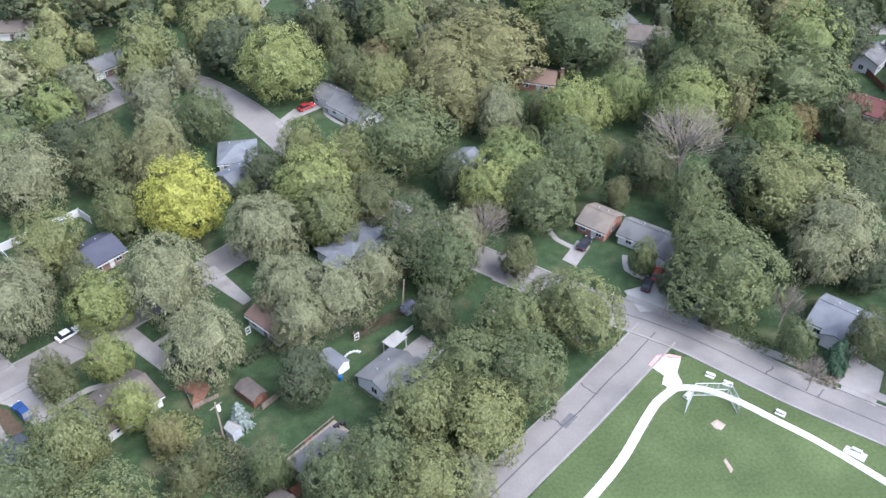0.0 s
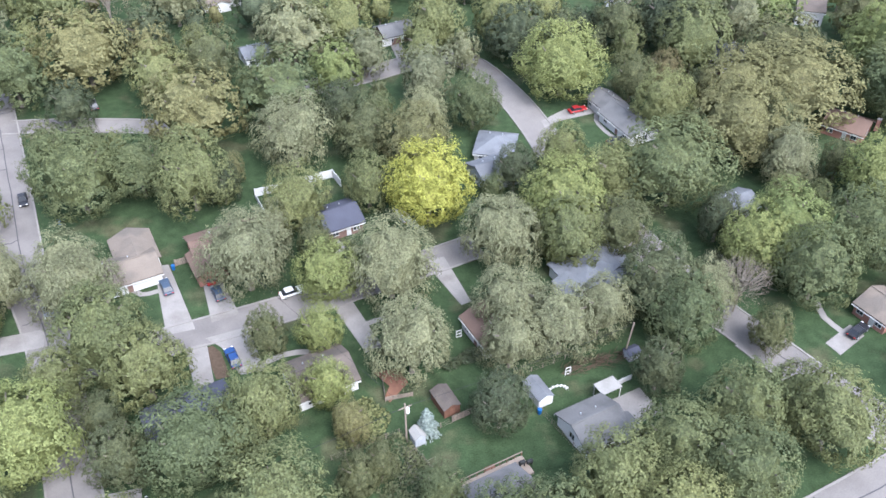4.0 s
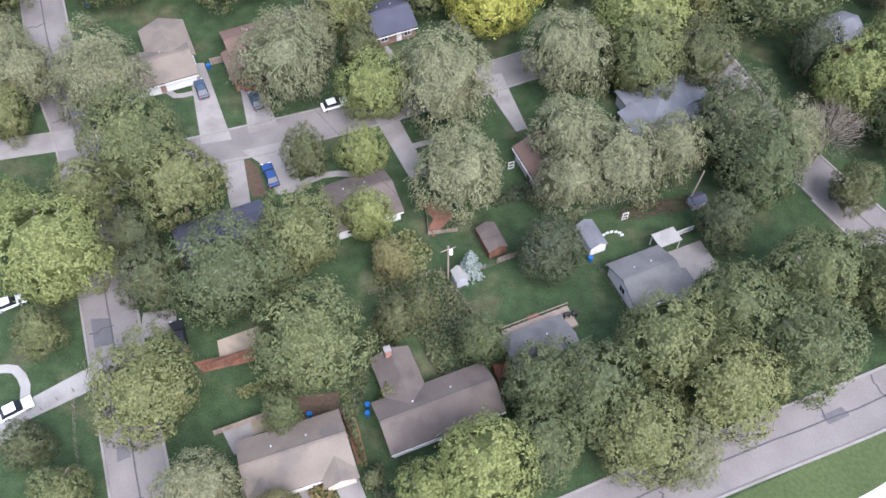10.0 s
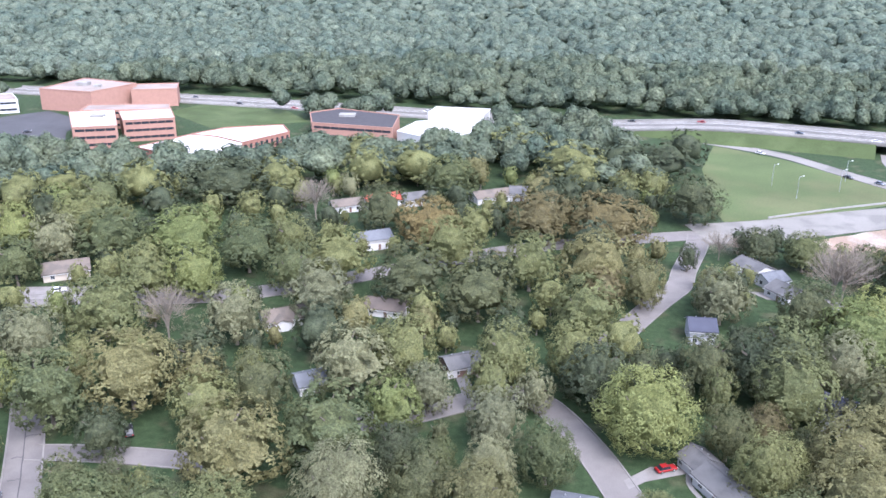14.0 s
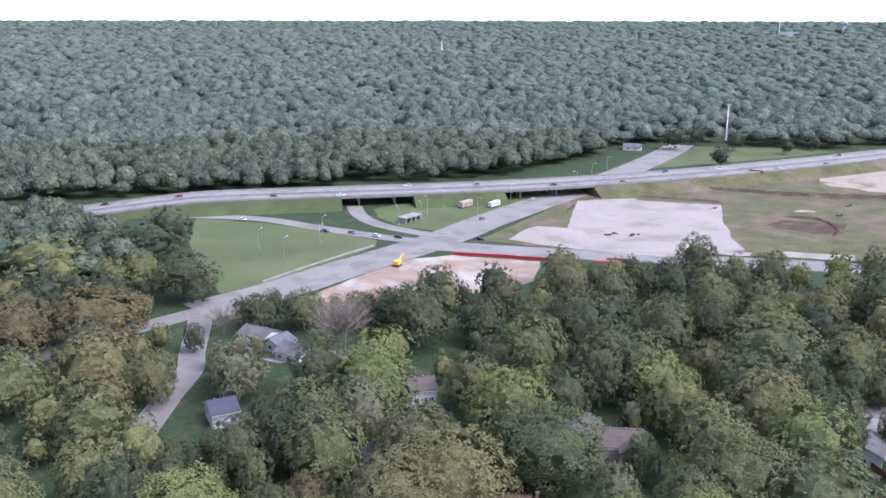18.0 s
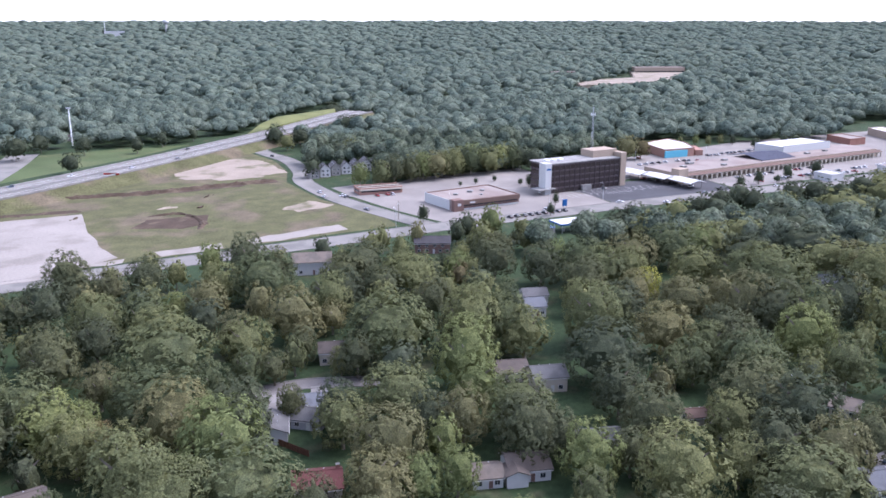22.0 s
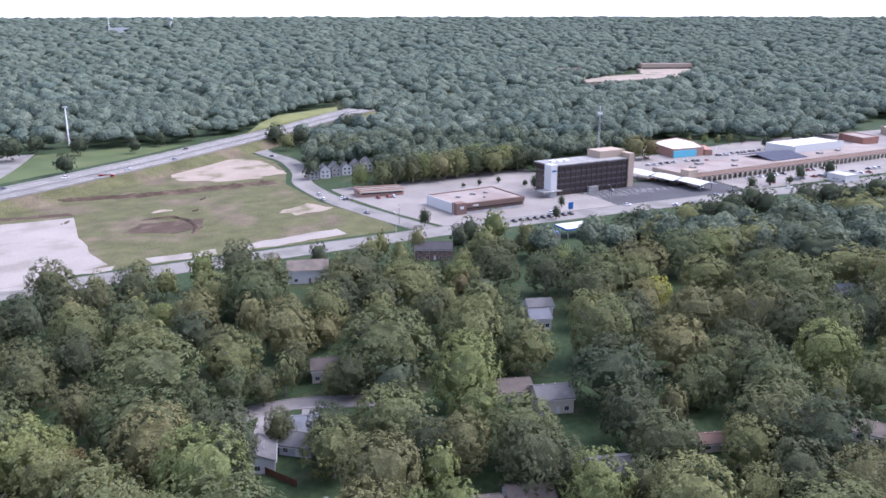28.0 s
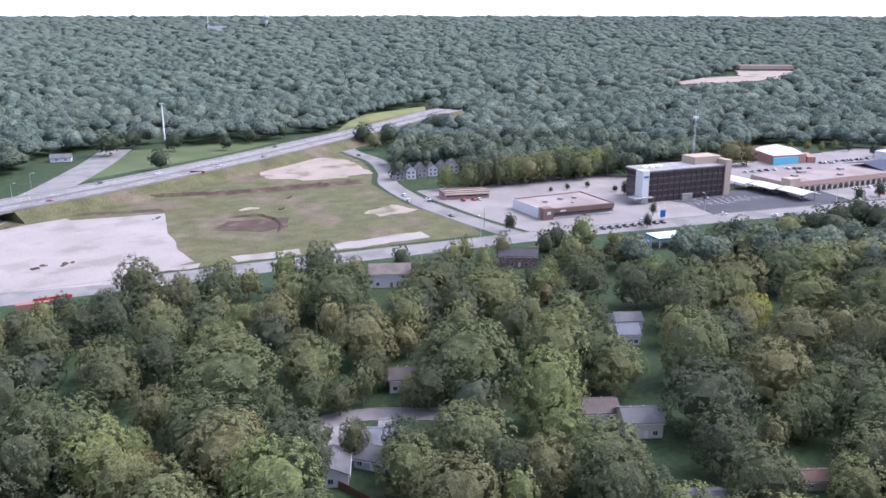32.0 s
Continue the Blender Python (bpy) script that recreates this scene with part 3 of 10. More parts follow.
# painted bays on the dark lot
for i in range(4):
    a, b = Vector((500 + 9 * i, 98 - 2 * i)), Vector((533 + 9 * i, 58 - 8 * i))
    for k in range(15):
        q = a.lerp(b, k / 14)
        sheet("bay_line", [(q.x, q.y), (q.x + 3.6, q.y + 3.2), (q.x + 3.75, q.y + 3.0), (q.x + 0.15, q.y - 0.2)], 0.06, WHITE, "white painted bay line", "marking", thick=0.05)
low_wall = arrays("kerb_wall", *ribbon(smooth_line([(118.9, 343.6), (133.7, 350.0), (148.0, 355.9), (164.9, 362.3), (183.5, 369.0)], 6), -0.25, 0.25, -0.1, 0.75), PALE)
tagged(low_wall, "low pale wall along the edge of the green field", "wall", kind="structure")

# ---- houses ----


def gable(bm, x0, y0, x1, y1, z, rise, over=0.45, thick=0.18):
    """A gable roof over the box, its ridge along x."""
    x0, x1, y0, y1 = x0 - over, x1 + over, y0 - over, y1 + over
    ym = (y0 + y1) / 2
    drop = rise * over / max(0.1, (ym - y0 - over))
    z0 = z - drop
    top = [(x0, y0, z0 + thick), (x1, y0, z0 + thick), (x1, ym, z + rise + thick), (x0, ym, z + rise + thick), (x0, y1, z0 + thick), (x1, y1, z0 + thick)]
    v = [bm.verts.new(p) for p in top] + [bm.verts.new((p[0], p[1], p[2] - thick)) for p in top]
    for q in ((0, 1, 2, 3), (3, 2, 5, 4), (7, 6, 9, 8), (8, 9, 10, 11), (0, 6, 7, 1), (4, 5, 11, 10), (0, 3, 9, 6), (3, 4, 10, 9), (1, 7, 8, 2), (2, 8, 11, 5)):
        bm.faces.new([v[i] for i in q])
    bmesh.ops.recalc_face_normals(bm, faces=bm.faces)
    return bm


def hip(bm, x0, y0, x1, y1, z, rise, over=0.45, thick=0.15):
    x0, x1, y0, y1 = x0 - over, x1 + over, y0 - over, y1 + over
    ym, half = (y0 + y1) / 2, (y1 - y0) / 2
    ra, rb = x0 + half, x1 - half
    if ra > rb:
        ra = rb = (x0 + x1) / 2
    base = [(x0, y0), (x1, y0), (x1, y1), (x0, y1)]
    lo = [bm.verts.new((x, y, z - 0.2)) for x, y in base]
    hi = [bm.verts.new((x, y, z - 0.2 + thick)) for x, y in base]
    a, b = bm.verts.new((ra, ym, z + rise)), bm.verts.new((rb + 0.01, ym, z + rise))
    bm.faces.new(lo[::-1])
    for i in range(4):
        bm.faces.new((lo[i], lo[(i + 1) % 4], hi[(i + 1) % 4], hi[i]))
    bm.faces.new((hi[0], hi[1], b, a))
    bm.faces.new((hi[2], hi[3], a, b))
    bm.faces.new((hi[1], hi[2], b))
    bm.faces.new((hi[3], hi[0], a))
    bmesh.ops.recalc_face_normals(bm, faces=bm.faces)
    return bm


def gable_walls(bm, x0, y0, x1, y1, z, rise):
    """Walls of a box with a gable at both x ends."""
    ym = (y0 + y1) / 2
    lo = [bm.verts.new(p) for p in ((x0, y0, 0), (x1, y0, 0), (x1, y1, 0), (x0, y1, 0))]
    hi = [bm.verts.new(p) for p in ((x0, y0, z), (x1, y0, z), (x1, y1, z), (x0, y1, z))]
    ga, gb = bm.verts.new((x0, ym, z + rise)), bm.verts.new((x1, ym, z + rise))
    bm.faces.new((lo[0], lo[1], hi[1], hi[0]))
    bm.faces.new((lo[2], lo[3], hi[3], hi[2]))
    bm.faces.new((lo[1], lo[2], hi[2], gb, hi[1]))
    bm.faces.new((lo[3], lo[0], hi[0], ga, hi[3]))
    bm.faces.new((hi[0], hi[1], gb, ga))
    bm.faces.new((hi[2], hi[3], ga, gb))
    bmesh.ops.recalc_face_normals(bm, faces=bm.faces)
    return bm


def wall_spot(side, x0, y0, x1, y1, s):
    """Place and turn on a wall: side n, s, e, w of the box, s metres along from its middle."""
    if side == "s":
        return (x0 + x1) / 2 + s, y0, 0
    if side == "n":
        return (x0 + x1) / 2 + s, y1, 180
    if side == "e":
        return x1, (y0 + y1) / 2 + s, 90
    return x0, (y0 + y1) / 2 + s, -90


def window(parent, x, y, yaw, z, w=1.2, h=1.2, trim=WHITE):
    m = pose(x, y, z, 0, 0, yaw)
    bm = bmesh.new()
    for a in ((-w / 2 - 0.1, -w / 2), (w / 2, w / 2 + 0.1), (-0.03, 0.03)):
        box(bm, a[0], -0.07, -h / 2, a[1], 0.05, h / 2)
    for a in ((-h / 2 - 0.1, -h / 2), (h / 2, h / 2 + 0.1)):
        box(bm, -w / 2 - 0.1, -0.07, a[0], w / 2 + 0.1, 0.05, a[1])
    f = part("window", bm, trim, parent)
    f.matrix_basis = m
    part("pane", boxed(-w / 2, -0.03, -h / 2, w / 2, 0.02, h / 2), GLASS, f)
    return f


def door(parent, x, y, yaw, w=0.95, h=2.05, mat=WHITE, name="door"):
    bm = boxed(-w / 2, -0.06, 0.1, w / 2, 0.05, 0.1 + h)
    n = 4 if name == "garage_door" else 2
    for k in range(n):
        z = 0.1 + h * (k + 0.15) / n
        box(bm, -w / 2 + 0.12, -0.085, z, w / 2 - 0.12, -0.05, z + h * 0.7 / n)
    d = part(name, bm, mat, parent)
    d.matrix_basis = pose(x, y, 0, 0, 0, yaw)
    return d


def house(x, y, yaw, length, width, roof="grey", wall=WHITE, height=2.6, rise=1.9, label="", hipped=False, wings=(), chimney=None, garage=None, spots=None, trim=WHITE, category="house", doors=True):
    """A house: walls, roof, windows, doors. wings: (x, y, length, width, along) boxes with roofs of their own; along 1 turns the ridge across."""
    e = thing("house", x, y, 0, yaw, label or f"small house with a {roof} shingle roof among trees", category)
    x0, x1, y0, y1 = -length / 2, length / 2, -width / 2, width / 2
    if hipped:
        part("wall", boxed(x0, y0, 0, x1, y1, height), wall, e)
        part("roof", hip(bmesh.new(), x0, y0, x1, y1, height, rise), ROOFS[roof], e)
    else:
        part("wall", gable_walls(bmesh.new(), x0, y0, x1, y1, height, rise), wall, e)
        part("roof", gable(bmesh.new(), x0, y0, x1, y1, height, rise), ROOFS[roof], e)
        part("ridge_cap", boxed(x0 - 0.4, -0.15, height + rise + 0.16, x1 + 0.4, 0.15, height + rise + 0.24), ROOFS[roof], e)
    for s in (-1, 1):
        yy = s * (width / 2 + 0.5)
        part("gutter", boxed(x0 - 0.4, yy - 0.07, height - 0.5, x1 + 0.4, yy + 0.07, height - 0.36), trim, e)
    for wx, wy, wl, ww, along in wings:
        wr = rise * (wl if along else ww) / width * 0.95
        a, b = (wl, ww) if not along else (ww, wl)
        bmw, bmr = gable_walls(bmesh.new(), -a / 2, -b / 2, a / 2, b / 2, height - 0.03, wr), gable(bmesh.new(), -a / 2, -b / 2, a / 2, b / 2, height + 0.02, wr)
        for name, bm, mat in (("wing_wall", bmw, wall), ("wing_roof", bmr, ROOFS[roof])):
            o = part(name, bm, mat, e)
            o.matrix_basis = pose(wx, wy, 0, 0, 0, 90 if along else 0)
    if chimney:
        c = part("chimney", boxed(chimney[0] - 0.4, chimney[1] - 0.4, height - 0.3, chimney[0] + 0.4, chimney[1] + 0.4, height + rise + 0.9), BRICK, e)
        part("chimney_cap", boxed(chimney[0] - 0.47, chimney[1] - 0.47, height + rise + 0.9, chimney[0] + 0.47, chimney[1] + 0.47, height + rise + 1.02), CONCRETE, c)
    if spots is None:
        spots = [("s", -length * 0.3, 1.5), ("s", length * 0.3, 1.5), ("n", -length * 0.25, 1.5), ("n", length * 0.25, 1.5), ("e", 0, 1.5), ("w", 0, 1.5)]
    for side, s, z in spots:
        px, py, pa = wall_spot(side, x0, y0, x1, y1, s)
        window(e, px, py, pa, z, trim=trim)
    if doors:
        door(e, *wall_spot("s", x0, y0, x1, y1, 0.6), mat=DARKBRICK if wall is WHITE else WHITE)
    if garage:
        door(e, *wall_spot(garage[0], x0, y0, x1, y1, garage[1]), w=garage[2], h=2.1, name="garage_door")
    for k in range(2):
        vx = x0 + length * (0.3 + 0.35 * k)
        part("roof_vent", rod(bmesh.new(), (vx, width * 0.2, height + rise * 0.5), (vx, width * 0.2, height + rise * 0.6 + 0.45), 0.12), METAL, e)
    return e

house(-20.3, 47.1, 21, 12.7, 7.6, "tan", CREAM, 2.6, 1.8, "low cream house with tan shingle roof and front gables", wings=[(-4.7, -3.4, 4.2, 3.6, 1), (4.6, -3.3, 3.6, 3.4, 1)], spots=[("s", 0, 1.5), ("s", 1.9, 1.5), ("n", -3, 1.5), ("n", 3, 1.5)])
house(-2.6, 54.2, 24, 15.0, 6.8, "brown", WHITE, 2.6, 1.7, "white house with a brown L-shaped shingle roof", wings=[(-3.2, 5.0, 4.7, 8.8, 1)], chimney=(-3.6, 9.0))
house(11.2, 62.8, 25, 8.8, 7.5, "grey", CREAM, 2.5, 1.6, "house with a grey shingle roof under street trees")
house(26.7, 75.2, 25, 7.9, 7.6, "grey", WHITE, 2.5, 1.6, "white house with a pale grey shingle roof and patio", wings=[(3.4, -3.2, 4, 4, 1)])
house(-15.7, 87.9, 25, 9.9, 8.4, "brown", WHITE, 2.6, 1.8, "long house with a brown-grey roof and white end wall")
house(-35.3, 80.7, 25, 12.8, 7.6, "navy", CREAM, 2.6, 1.6, "house with a dark slate-blue roof beside a driveway")
house(-53.7, 115.3, 25, 12.9, 8.0, "tan", WHITE, 2.6, 1.7, "house with a tan roof and attached garage", wings=[(3.6, 5.2, 7.2, 9, 1)], garage=("s", 4.0, 4.4))
house(-35.3, 123.2, 25, 13.7, 9.0, "rust", BRICK, 2.6, 1.9, "brick house with a rust-coloured shingle roof", wings=[(-5.2, -4.5, 5.5, 7, 1)])
house(13.9, 96.9, -65, 8.2, 8.5, "rust", WHITE, 2.9, 1.8, "white-sided house with a rust roof beneath a grey-green tree")
house(33.1, 109.8, 25, 11.9, 10.0, "pale", WHITE, 2.8, 2.1, "house with pale grey many-hipped roof", hipped=True, wings=[(-5.5, -2.5, 5, 6, 1), (4.0, 1.5, 7, 8, 1)])
house(51.6, 161.6, -67, 12.6, 7.4, "grey", WHITE, 2.6, 1.8, "long white house with a grey shingle roof on a lawn")
house(48.4, 171.2, -67, 6.0, 6.4, "grey", WHITE, 2.6, 1.7, "white gabled garage beside a long white house", doors=False, garage=("s", 0, 3.0))
house(19.9, 153.8, -14, 8.2, 9.0, "pale", WHITE, 2.6, 1.9, "pale-roofed house at a street bend", hipped=True)
house(18.3, 144.0, 25, 8.3, 8.5, "pale", GREYWALL, 2.6, 1.8, "grey house with a pale blue-grey roof")
house(-14.3, 129.6, 25, 7.4, 8.0, "navy", DARKBRICK, 2.6, 1.7, "dark house with white-framed windows")
house(-2.0, 213.2, 25, 9.0, 7.5, "grey", DARKBRICK, 2.6, 1.6, "dark brick house with a white garage door", garage=("s", -4.0, 2.8))
house(-38.9, 202.6, 25, 7.1, 7.5, "pale", WHITE, 2.6, 1.6, "white house with a pale roof among trees")
house(88.6, 88.0, -60, 11.6, 6.2, "grey", WHITE, 2.6, 1.6, "white house with a grey roof facing the street", wings=[(3.2, -3.6, 4.6, 4.4, 1)])
house(82.4, 97.4, -62, 6.2, 7.6, "tan", BRICK, 2.6, 1.7, "house with tan shingle roof and parked car")
house(105.6, 53.4, -65, 9.2, 9.0, "pale", WHITE, 2.8, 1.9, "white cottage with a pale grey roof and front gable", wings=[(0.5, -4.0, 4, 4, 1)])
house(139.2, 162.5, -39, 11.0, 10.0, "brown", CREAM, 5.2, 2.1, "cream two-storey house with a brown many-gabled roof", wings=[(2.5, -5, 6, 6, 1)])
house(138.6, 176.2, 25, 9.3, 8.0, "grey", TAN, 2.6, 1.7, "grey-roofed house behind trees")
house(101.7, 157.4, -41, 8.9, 8.0, "rust", BRICK, 2.6, 1.7, "brick house with a rust roof and orange chimney", chimney=(6.0, 0.5))
house(165.9, 106.8, -65, 10.5, 9.0, "red", CREAM, 4.6, 1.9, "cream two-storey house with a dark red roof", chimney=(4.6, 0.8))
house(-52.9, 240.1, 25, 13.3, 8.5, "tan", WHITE, 2.6, 1.8, "white house with a tan roof and front gable", wings=[(-2, -4, 5, 5, 1)])
house(-23.9, 247.8, -15, 12.3, 8.0, "brown", WHITE, 2.6, 1.7, "white house with a brown roof in the trees")
house(-50.0, 347.3, 25, 12.4, 8.0, "tan", WHITE, 3, 1.7, "white house with tan roof by the through street")
house(-36.2, 354.8, 25, 14.9, 9.0, "scarlet", WHITE, 3, 1.9, "long low house with a bright scarlet roof")
house(-22.8, 357.7, 25, 11.3, 9.0, "grey", WHITE, 3, 1.9, "grey-roofed house beside a scarlet roof")
house(9.1, 363.4, 25, 16.5, 9.0, "tan", WHITE, 2.8, 1.9, "white house with a tan roof among trees")
house(21.3, 366.7, -1, 8.1, 9.0, "grey", WHITE, 3.5, 1.9, "white gabled house with grey roof")
house(-34.1, 304.8, 25, 11.4, 9.0, "pale", WHITE, 4.0, 1.9, "white house with pale blue roof")
house(93.9, 282.9, -65, 11.2, 9.0, "grey", WHITE, 3, 1.9, "white gabled house with a grey roof by the lawn")
house(96.9, 274.1, 25, 7.9, 8.0, "pale", WHITE, 2.6, 1.7, "white low house with a pale roof")
house(98.4, 263.2, -65, 9.9, 9.0, "grey", WHITE, 2.6, 1.9, "white house with a grey roof beside the lawn")
house(188.6, 64.1, -65, 9.8, 9.0, "brown", WHITE, 3.2, 1.9, "white gabled house with a brown roof", wings=[(-3.5, -4, 5, 5, 1)])
house(182.3, 72.4, -65, 7.0, 7.0, "tan", WHITE, 2.8, 1.5, "white house with a tan roof")
house(240.3, 133.9, -65, 7.5, 8.5, "brown", CREAM, 4.2, 1.8, "two-storey house with a brown roof among trees")
house(238.1, 66.4, -65, 9.8, 9.0, "grey", CREAM, 4.6, 1.9, "two-storey house with a grey roof")
house(241.9, 78.0, -65, 9.6, 9.0, "brown", CREAM, 3.4, 1.9, "brown-roofed house in shade")
house(189.5, 129.5, -155, 10.3, 8.0, "grey", WHITE, 3.4, 1.7, "white gabled house in the trees")
house(206.4, 125.8, -65, 12.0, 8.0, "pale", WHITE, 3.0, 1.7, "house with a pale roof behind trees")
house(204.5, 49.6, -65, 13.8, 9.0, "grey", CREAM, 3.0, 1.9, "house with a grey roof among trees")
house(202.5, -15.3, -65, 10.0, 9.0, "pale", WHITE, 2.8, 1.9, "house with a pale grey hipped roof")
house(371.5, 138.0, -74, 16.0, 9.5, "dark", DARKBRICK, 5.0, 2.0, "dark brick two-storey block with white windows and a charcoal roof", spots=[("s", -6, 1.4), ("s", -2.5, 1.4), ("s", 3.5, 1.4), ("s", 6.5, 1.4), ("s", -6, 3.9), ("s", -2.5, 3.9), ("s", 1, 3.9), ("s", 4.5, 3.9), ("n", -4, 3.9), ("n", 4, 3.9), ("w", 0, 3.9), ("e", 0, 3.9)])
house(327.8, 178.2, -65, 15.9, 12.0, "tan", WHITE, 5.6, 2.5, "pale two-storey gabled building by the road")
house(-131.6, 273.1, 25, 14.0, 10.0, "tan", CREAM, 2.8, 2.1, "house with a tan roof and driveway")
house(83.3, 189.9, -39, 7.0, 9.0, "navy", WHITE, 5.2, 1.9, "tall white house with a dark blue roof")
house(115.9, 216.9, -20, 7.0, 9.0, "brown", WHITE, 4.5, 1.9, "white gabled house with brown roof")
house(65.9, 129.1, 25, 7.6, 6.0, "pale", WHITE, 2.5, 1.3, "white garage behind a tree", doors=False)
house(64.3, 233.7, -6, 7.0, 9.0, "navy", GREYWALL, 4.4, 1.9, "grey-blue two-storey house with a dark roof")
house(299.7, 80.1, -65, 7.0, 9.0, "pale", WHITE, 4, 1.9, "white house deep among trees")
house(198.7, 122.5, -89, 8.2, 8.0, "grey", GREYWALL, 2.8, 1.7, "grey house with a pale patio under trees")
house(313.8, 82.3, -65, 9.1, 8.0, "grey", WHITE, 3.2, 1.7, "white house with a grey gable roof and small lawn")
house(226.1, 24.8, -65, 7.0, 5.0, "rust", CREAM, 2.6, 1.1, "small shed-like house with a rust gable roof", doors=False)
house(361.6, -27.8, -65, 9.7, 9.0, "pale", GREYWALL, 3.0, 1.9, "house with a pale grey roof among crowns")
house(241.7, -14.1, -108, 7.0, 8.0, "tan", CREAM, 2.8, 1.7, "tan-roofed house by the bend of a drive")

# ---- large buildings ----


def prism(bm, pts, z0, z1):
    lo = [bm.verts.new((x, y, z0)) for x, y in pts]
    hi = [bm.verts.new((x, y, z1)) for x, y in pts]
    n = len(pts)
    bm.faces.new(hi)
    bm.faces.new(lo[::-1])
    for i in range(n):
        bm.faces.new((lo[i], lo[(i + 1) % n], hi[(i + 1) % n], hi[i]))
    bmesh.ops.recalc_face_normals(bm, faces=bm.faces)
    return bm


def inset(pts, d):
    c = Vector((sum(p[0] for p in pts) / len(pts), sum(p[1] for p in pts) / len(pts)))
    return [tuple(c + (Vector(p) - c) * (1 - d / max(1.0, (Vector(p) - c).length))) for p in pts]


def block(name, pts, height, wall, roof, label, category="building", storeys=0, bands=(), fins=(), pane=GLASS, band_h=1.3, units=6, mullion=WHITE):
    """A flat-roofed building on an outline: walls, parapet, roof deck, ribbon windows on the sides in bands, upright fins on those in fins."""
    cx, cy = sum(p[0] for p in pts) / len(pts), sum(p[1] for p in pts) / len(pts)
    loc = [(x - cx, y - cy) for x, y in pts]
    e = thing(name, cx, cy, 0, 0, label, category)
    part("wall", prism(bmesh.new(), loc, -0.2, height), wall, e)
    part("roof", prism(bmesh.new(), inset(loc, 0.5), height - 0.1, height + 0.06), roof, e)
    n = len(loc)
    for i in range(n):
        a, b = Vector(loc[i]), Vector(loc[(i + 1) % n])
        d = (b - a).normalized()
        o = Vector((d.y, -d.x))
        if o.dot((a + b) / 2) < 0:
            o = -o
        yaw = math.degrees(math.atan2(d.y, d.x))
        p = part("parapet", boxed(0, -0.2, height - 0.05, (b - a).length, 0.2, height + 0.55), wall, e)
        p.matrix_basis = pose(a.x, a.y, 0, 0, 0, yaw)
        length = (b - a).length
        if i in bands:
            for s in range(storeys):
                z = (s + 0.42) * height / storeys
                k = units
                w = (length - 2.0) / k
                for u in range(k):
                    q = a + d * (1.0 + w * (u + 0.5)) + o * 0.02
                    win = part("window", boxed(-w * 0.47, -0.1, 0, w * 0.47, 0.1, band_h), pane, e)
                    win.matrix_basis = pose(q.x, q.y, z, 0, 0, yaw)
        if i in fins:
            k = int(length / 3.2)
            for u in range(k):
                q = a + d * (length * (u + 0.5) / k) + o * 0.02
                win = part("window", boxed(-0.75, -0.1, 0.4, 0.75, 0.1, height - 1.2), pane, e)
                win.matrix_basis = pose(q.x, q.y, 0, 0, 0, yaw)
    return e


def rooftop(e, spots, mat=PALE):
    for x, y, z, w, d, hgt in spots:
        u = part("roof_unit", boxed(x - w / 2, y - d / 2, z, x + w / 2, y + d / 2, z + hgt, bevel=0.08), mat, e)


ORANGE = material("orange_brick", (0.26, 0.15, 0.115), spread=0.12, scale=0.5, fine=9)
b = block("office_building", [(-204, 443), (-183, 449), (-201, 491), (-224, 484)], 11.5, ORANGE, ROOFS["white"], "three-storey orange brick office with a white roof", storeys=3, bands=(0, 1), units=4)
rooftop(b, [(0, 6, 11.5, 7, 5, 1.2)])
b = block("office_building", [(-185, 462), (-160, 471), (-171, 497), (-197, 487)], 11.5, ORANGE, ROOFS["white"], "orange brick office wing with ribbon windows", storeys=3, bands=(0, 1), units=6)
block("office_building", [(-222, 493), (-172, 499), (-178, 516), (-224, 510)], 10.5, ORANGE, ROOFS["gravel"], "low orange brick office link", storeys=3, bands=(0,), units=8)
b = block("office_building", [(-272, 549), (-235, 539), (-219, 573), (-261, 592)], 13, ORANGE, ROOFS["gravel"], "large orange brick office block with plain walls")
rooftop(b, [(-4, 2, 13, 8, 6, 2.2), (8, -4, 13, 4, 4, 1.6)])
block("office_building", [(-218, 560), (-190, 566), (-196, 588), (-222, 582)], 11, ORANGE, ROOFS["gravel"], "orange brick office annex")
block("office_building", [(-300, 530), (-281, 538), (-296, 560), (-312, 552)], 8, WHITE, ROOFS["gravel"], "pale terraced office building", storeys=2, bands=(0,), units=6)
block("school_building", [(-161, 415), (-133, 397), (-107, 404), (-112, 427), (-129, 440), (-143, 444)], 8.5, BRICK, ROOFS["white"], "long brick building with a white roof and tall windows", fins=(1, 2))
block("school_building", [(-112.2, 427.2), (-94, 453), (-101, 470), (-130, 461), (-143, 444.5), (-129, 440.3)], 8.5, BRICK, ROOFS["white"], "brick building wing with a white roof", fins=(0,))
b = block("office_building", [(-86, 474), (-41, 462), (-40, 497), (-77, 515), (-92, 502)], 9, ORANGE, ROOFS["dark"], "two-storey brick office with a dark roof", storeys=2, bands=(0, 4), units=9)
rooftop(b, [(-2, 4, 9, 9, 6, 1.4)])
block("hall", [(-39, 466), (-19, 448), (6, 455), (11, 490), (-8, 500), (-30, 492)], 6.5, WHITE, ROOFS["white"], "low white hall with a pale roof", storeys=1, bands=(1,), units=10)
block("hall", [(-24, 500), (8, 497), (12, 515), (-20, 521)], 9.5, WHITE, ROOFS["white"], "white hall with a band of dark windows", storeys=1, bands=(0,), units=9, band_h=2.0)
sheet("parking_lot", [(-300, 480), (-236, 428), (-207, 436), (-228, 486), (-226, 512), (-266, 545), (-285, 524)], 0.05, DARKLOT, "dark blue-grey parking lot by the offices", "parking lot")
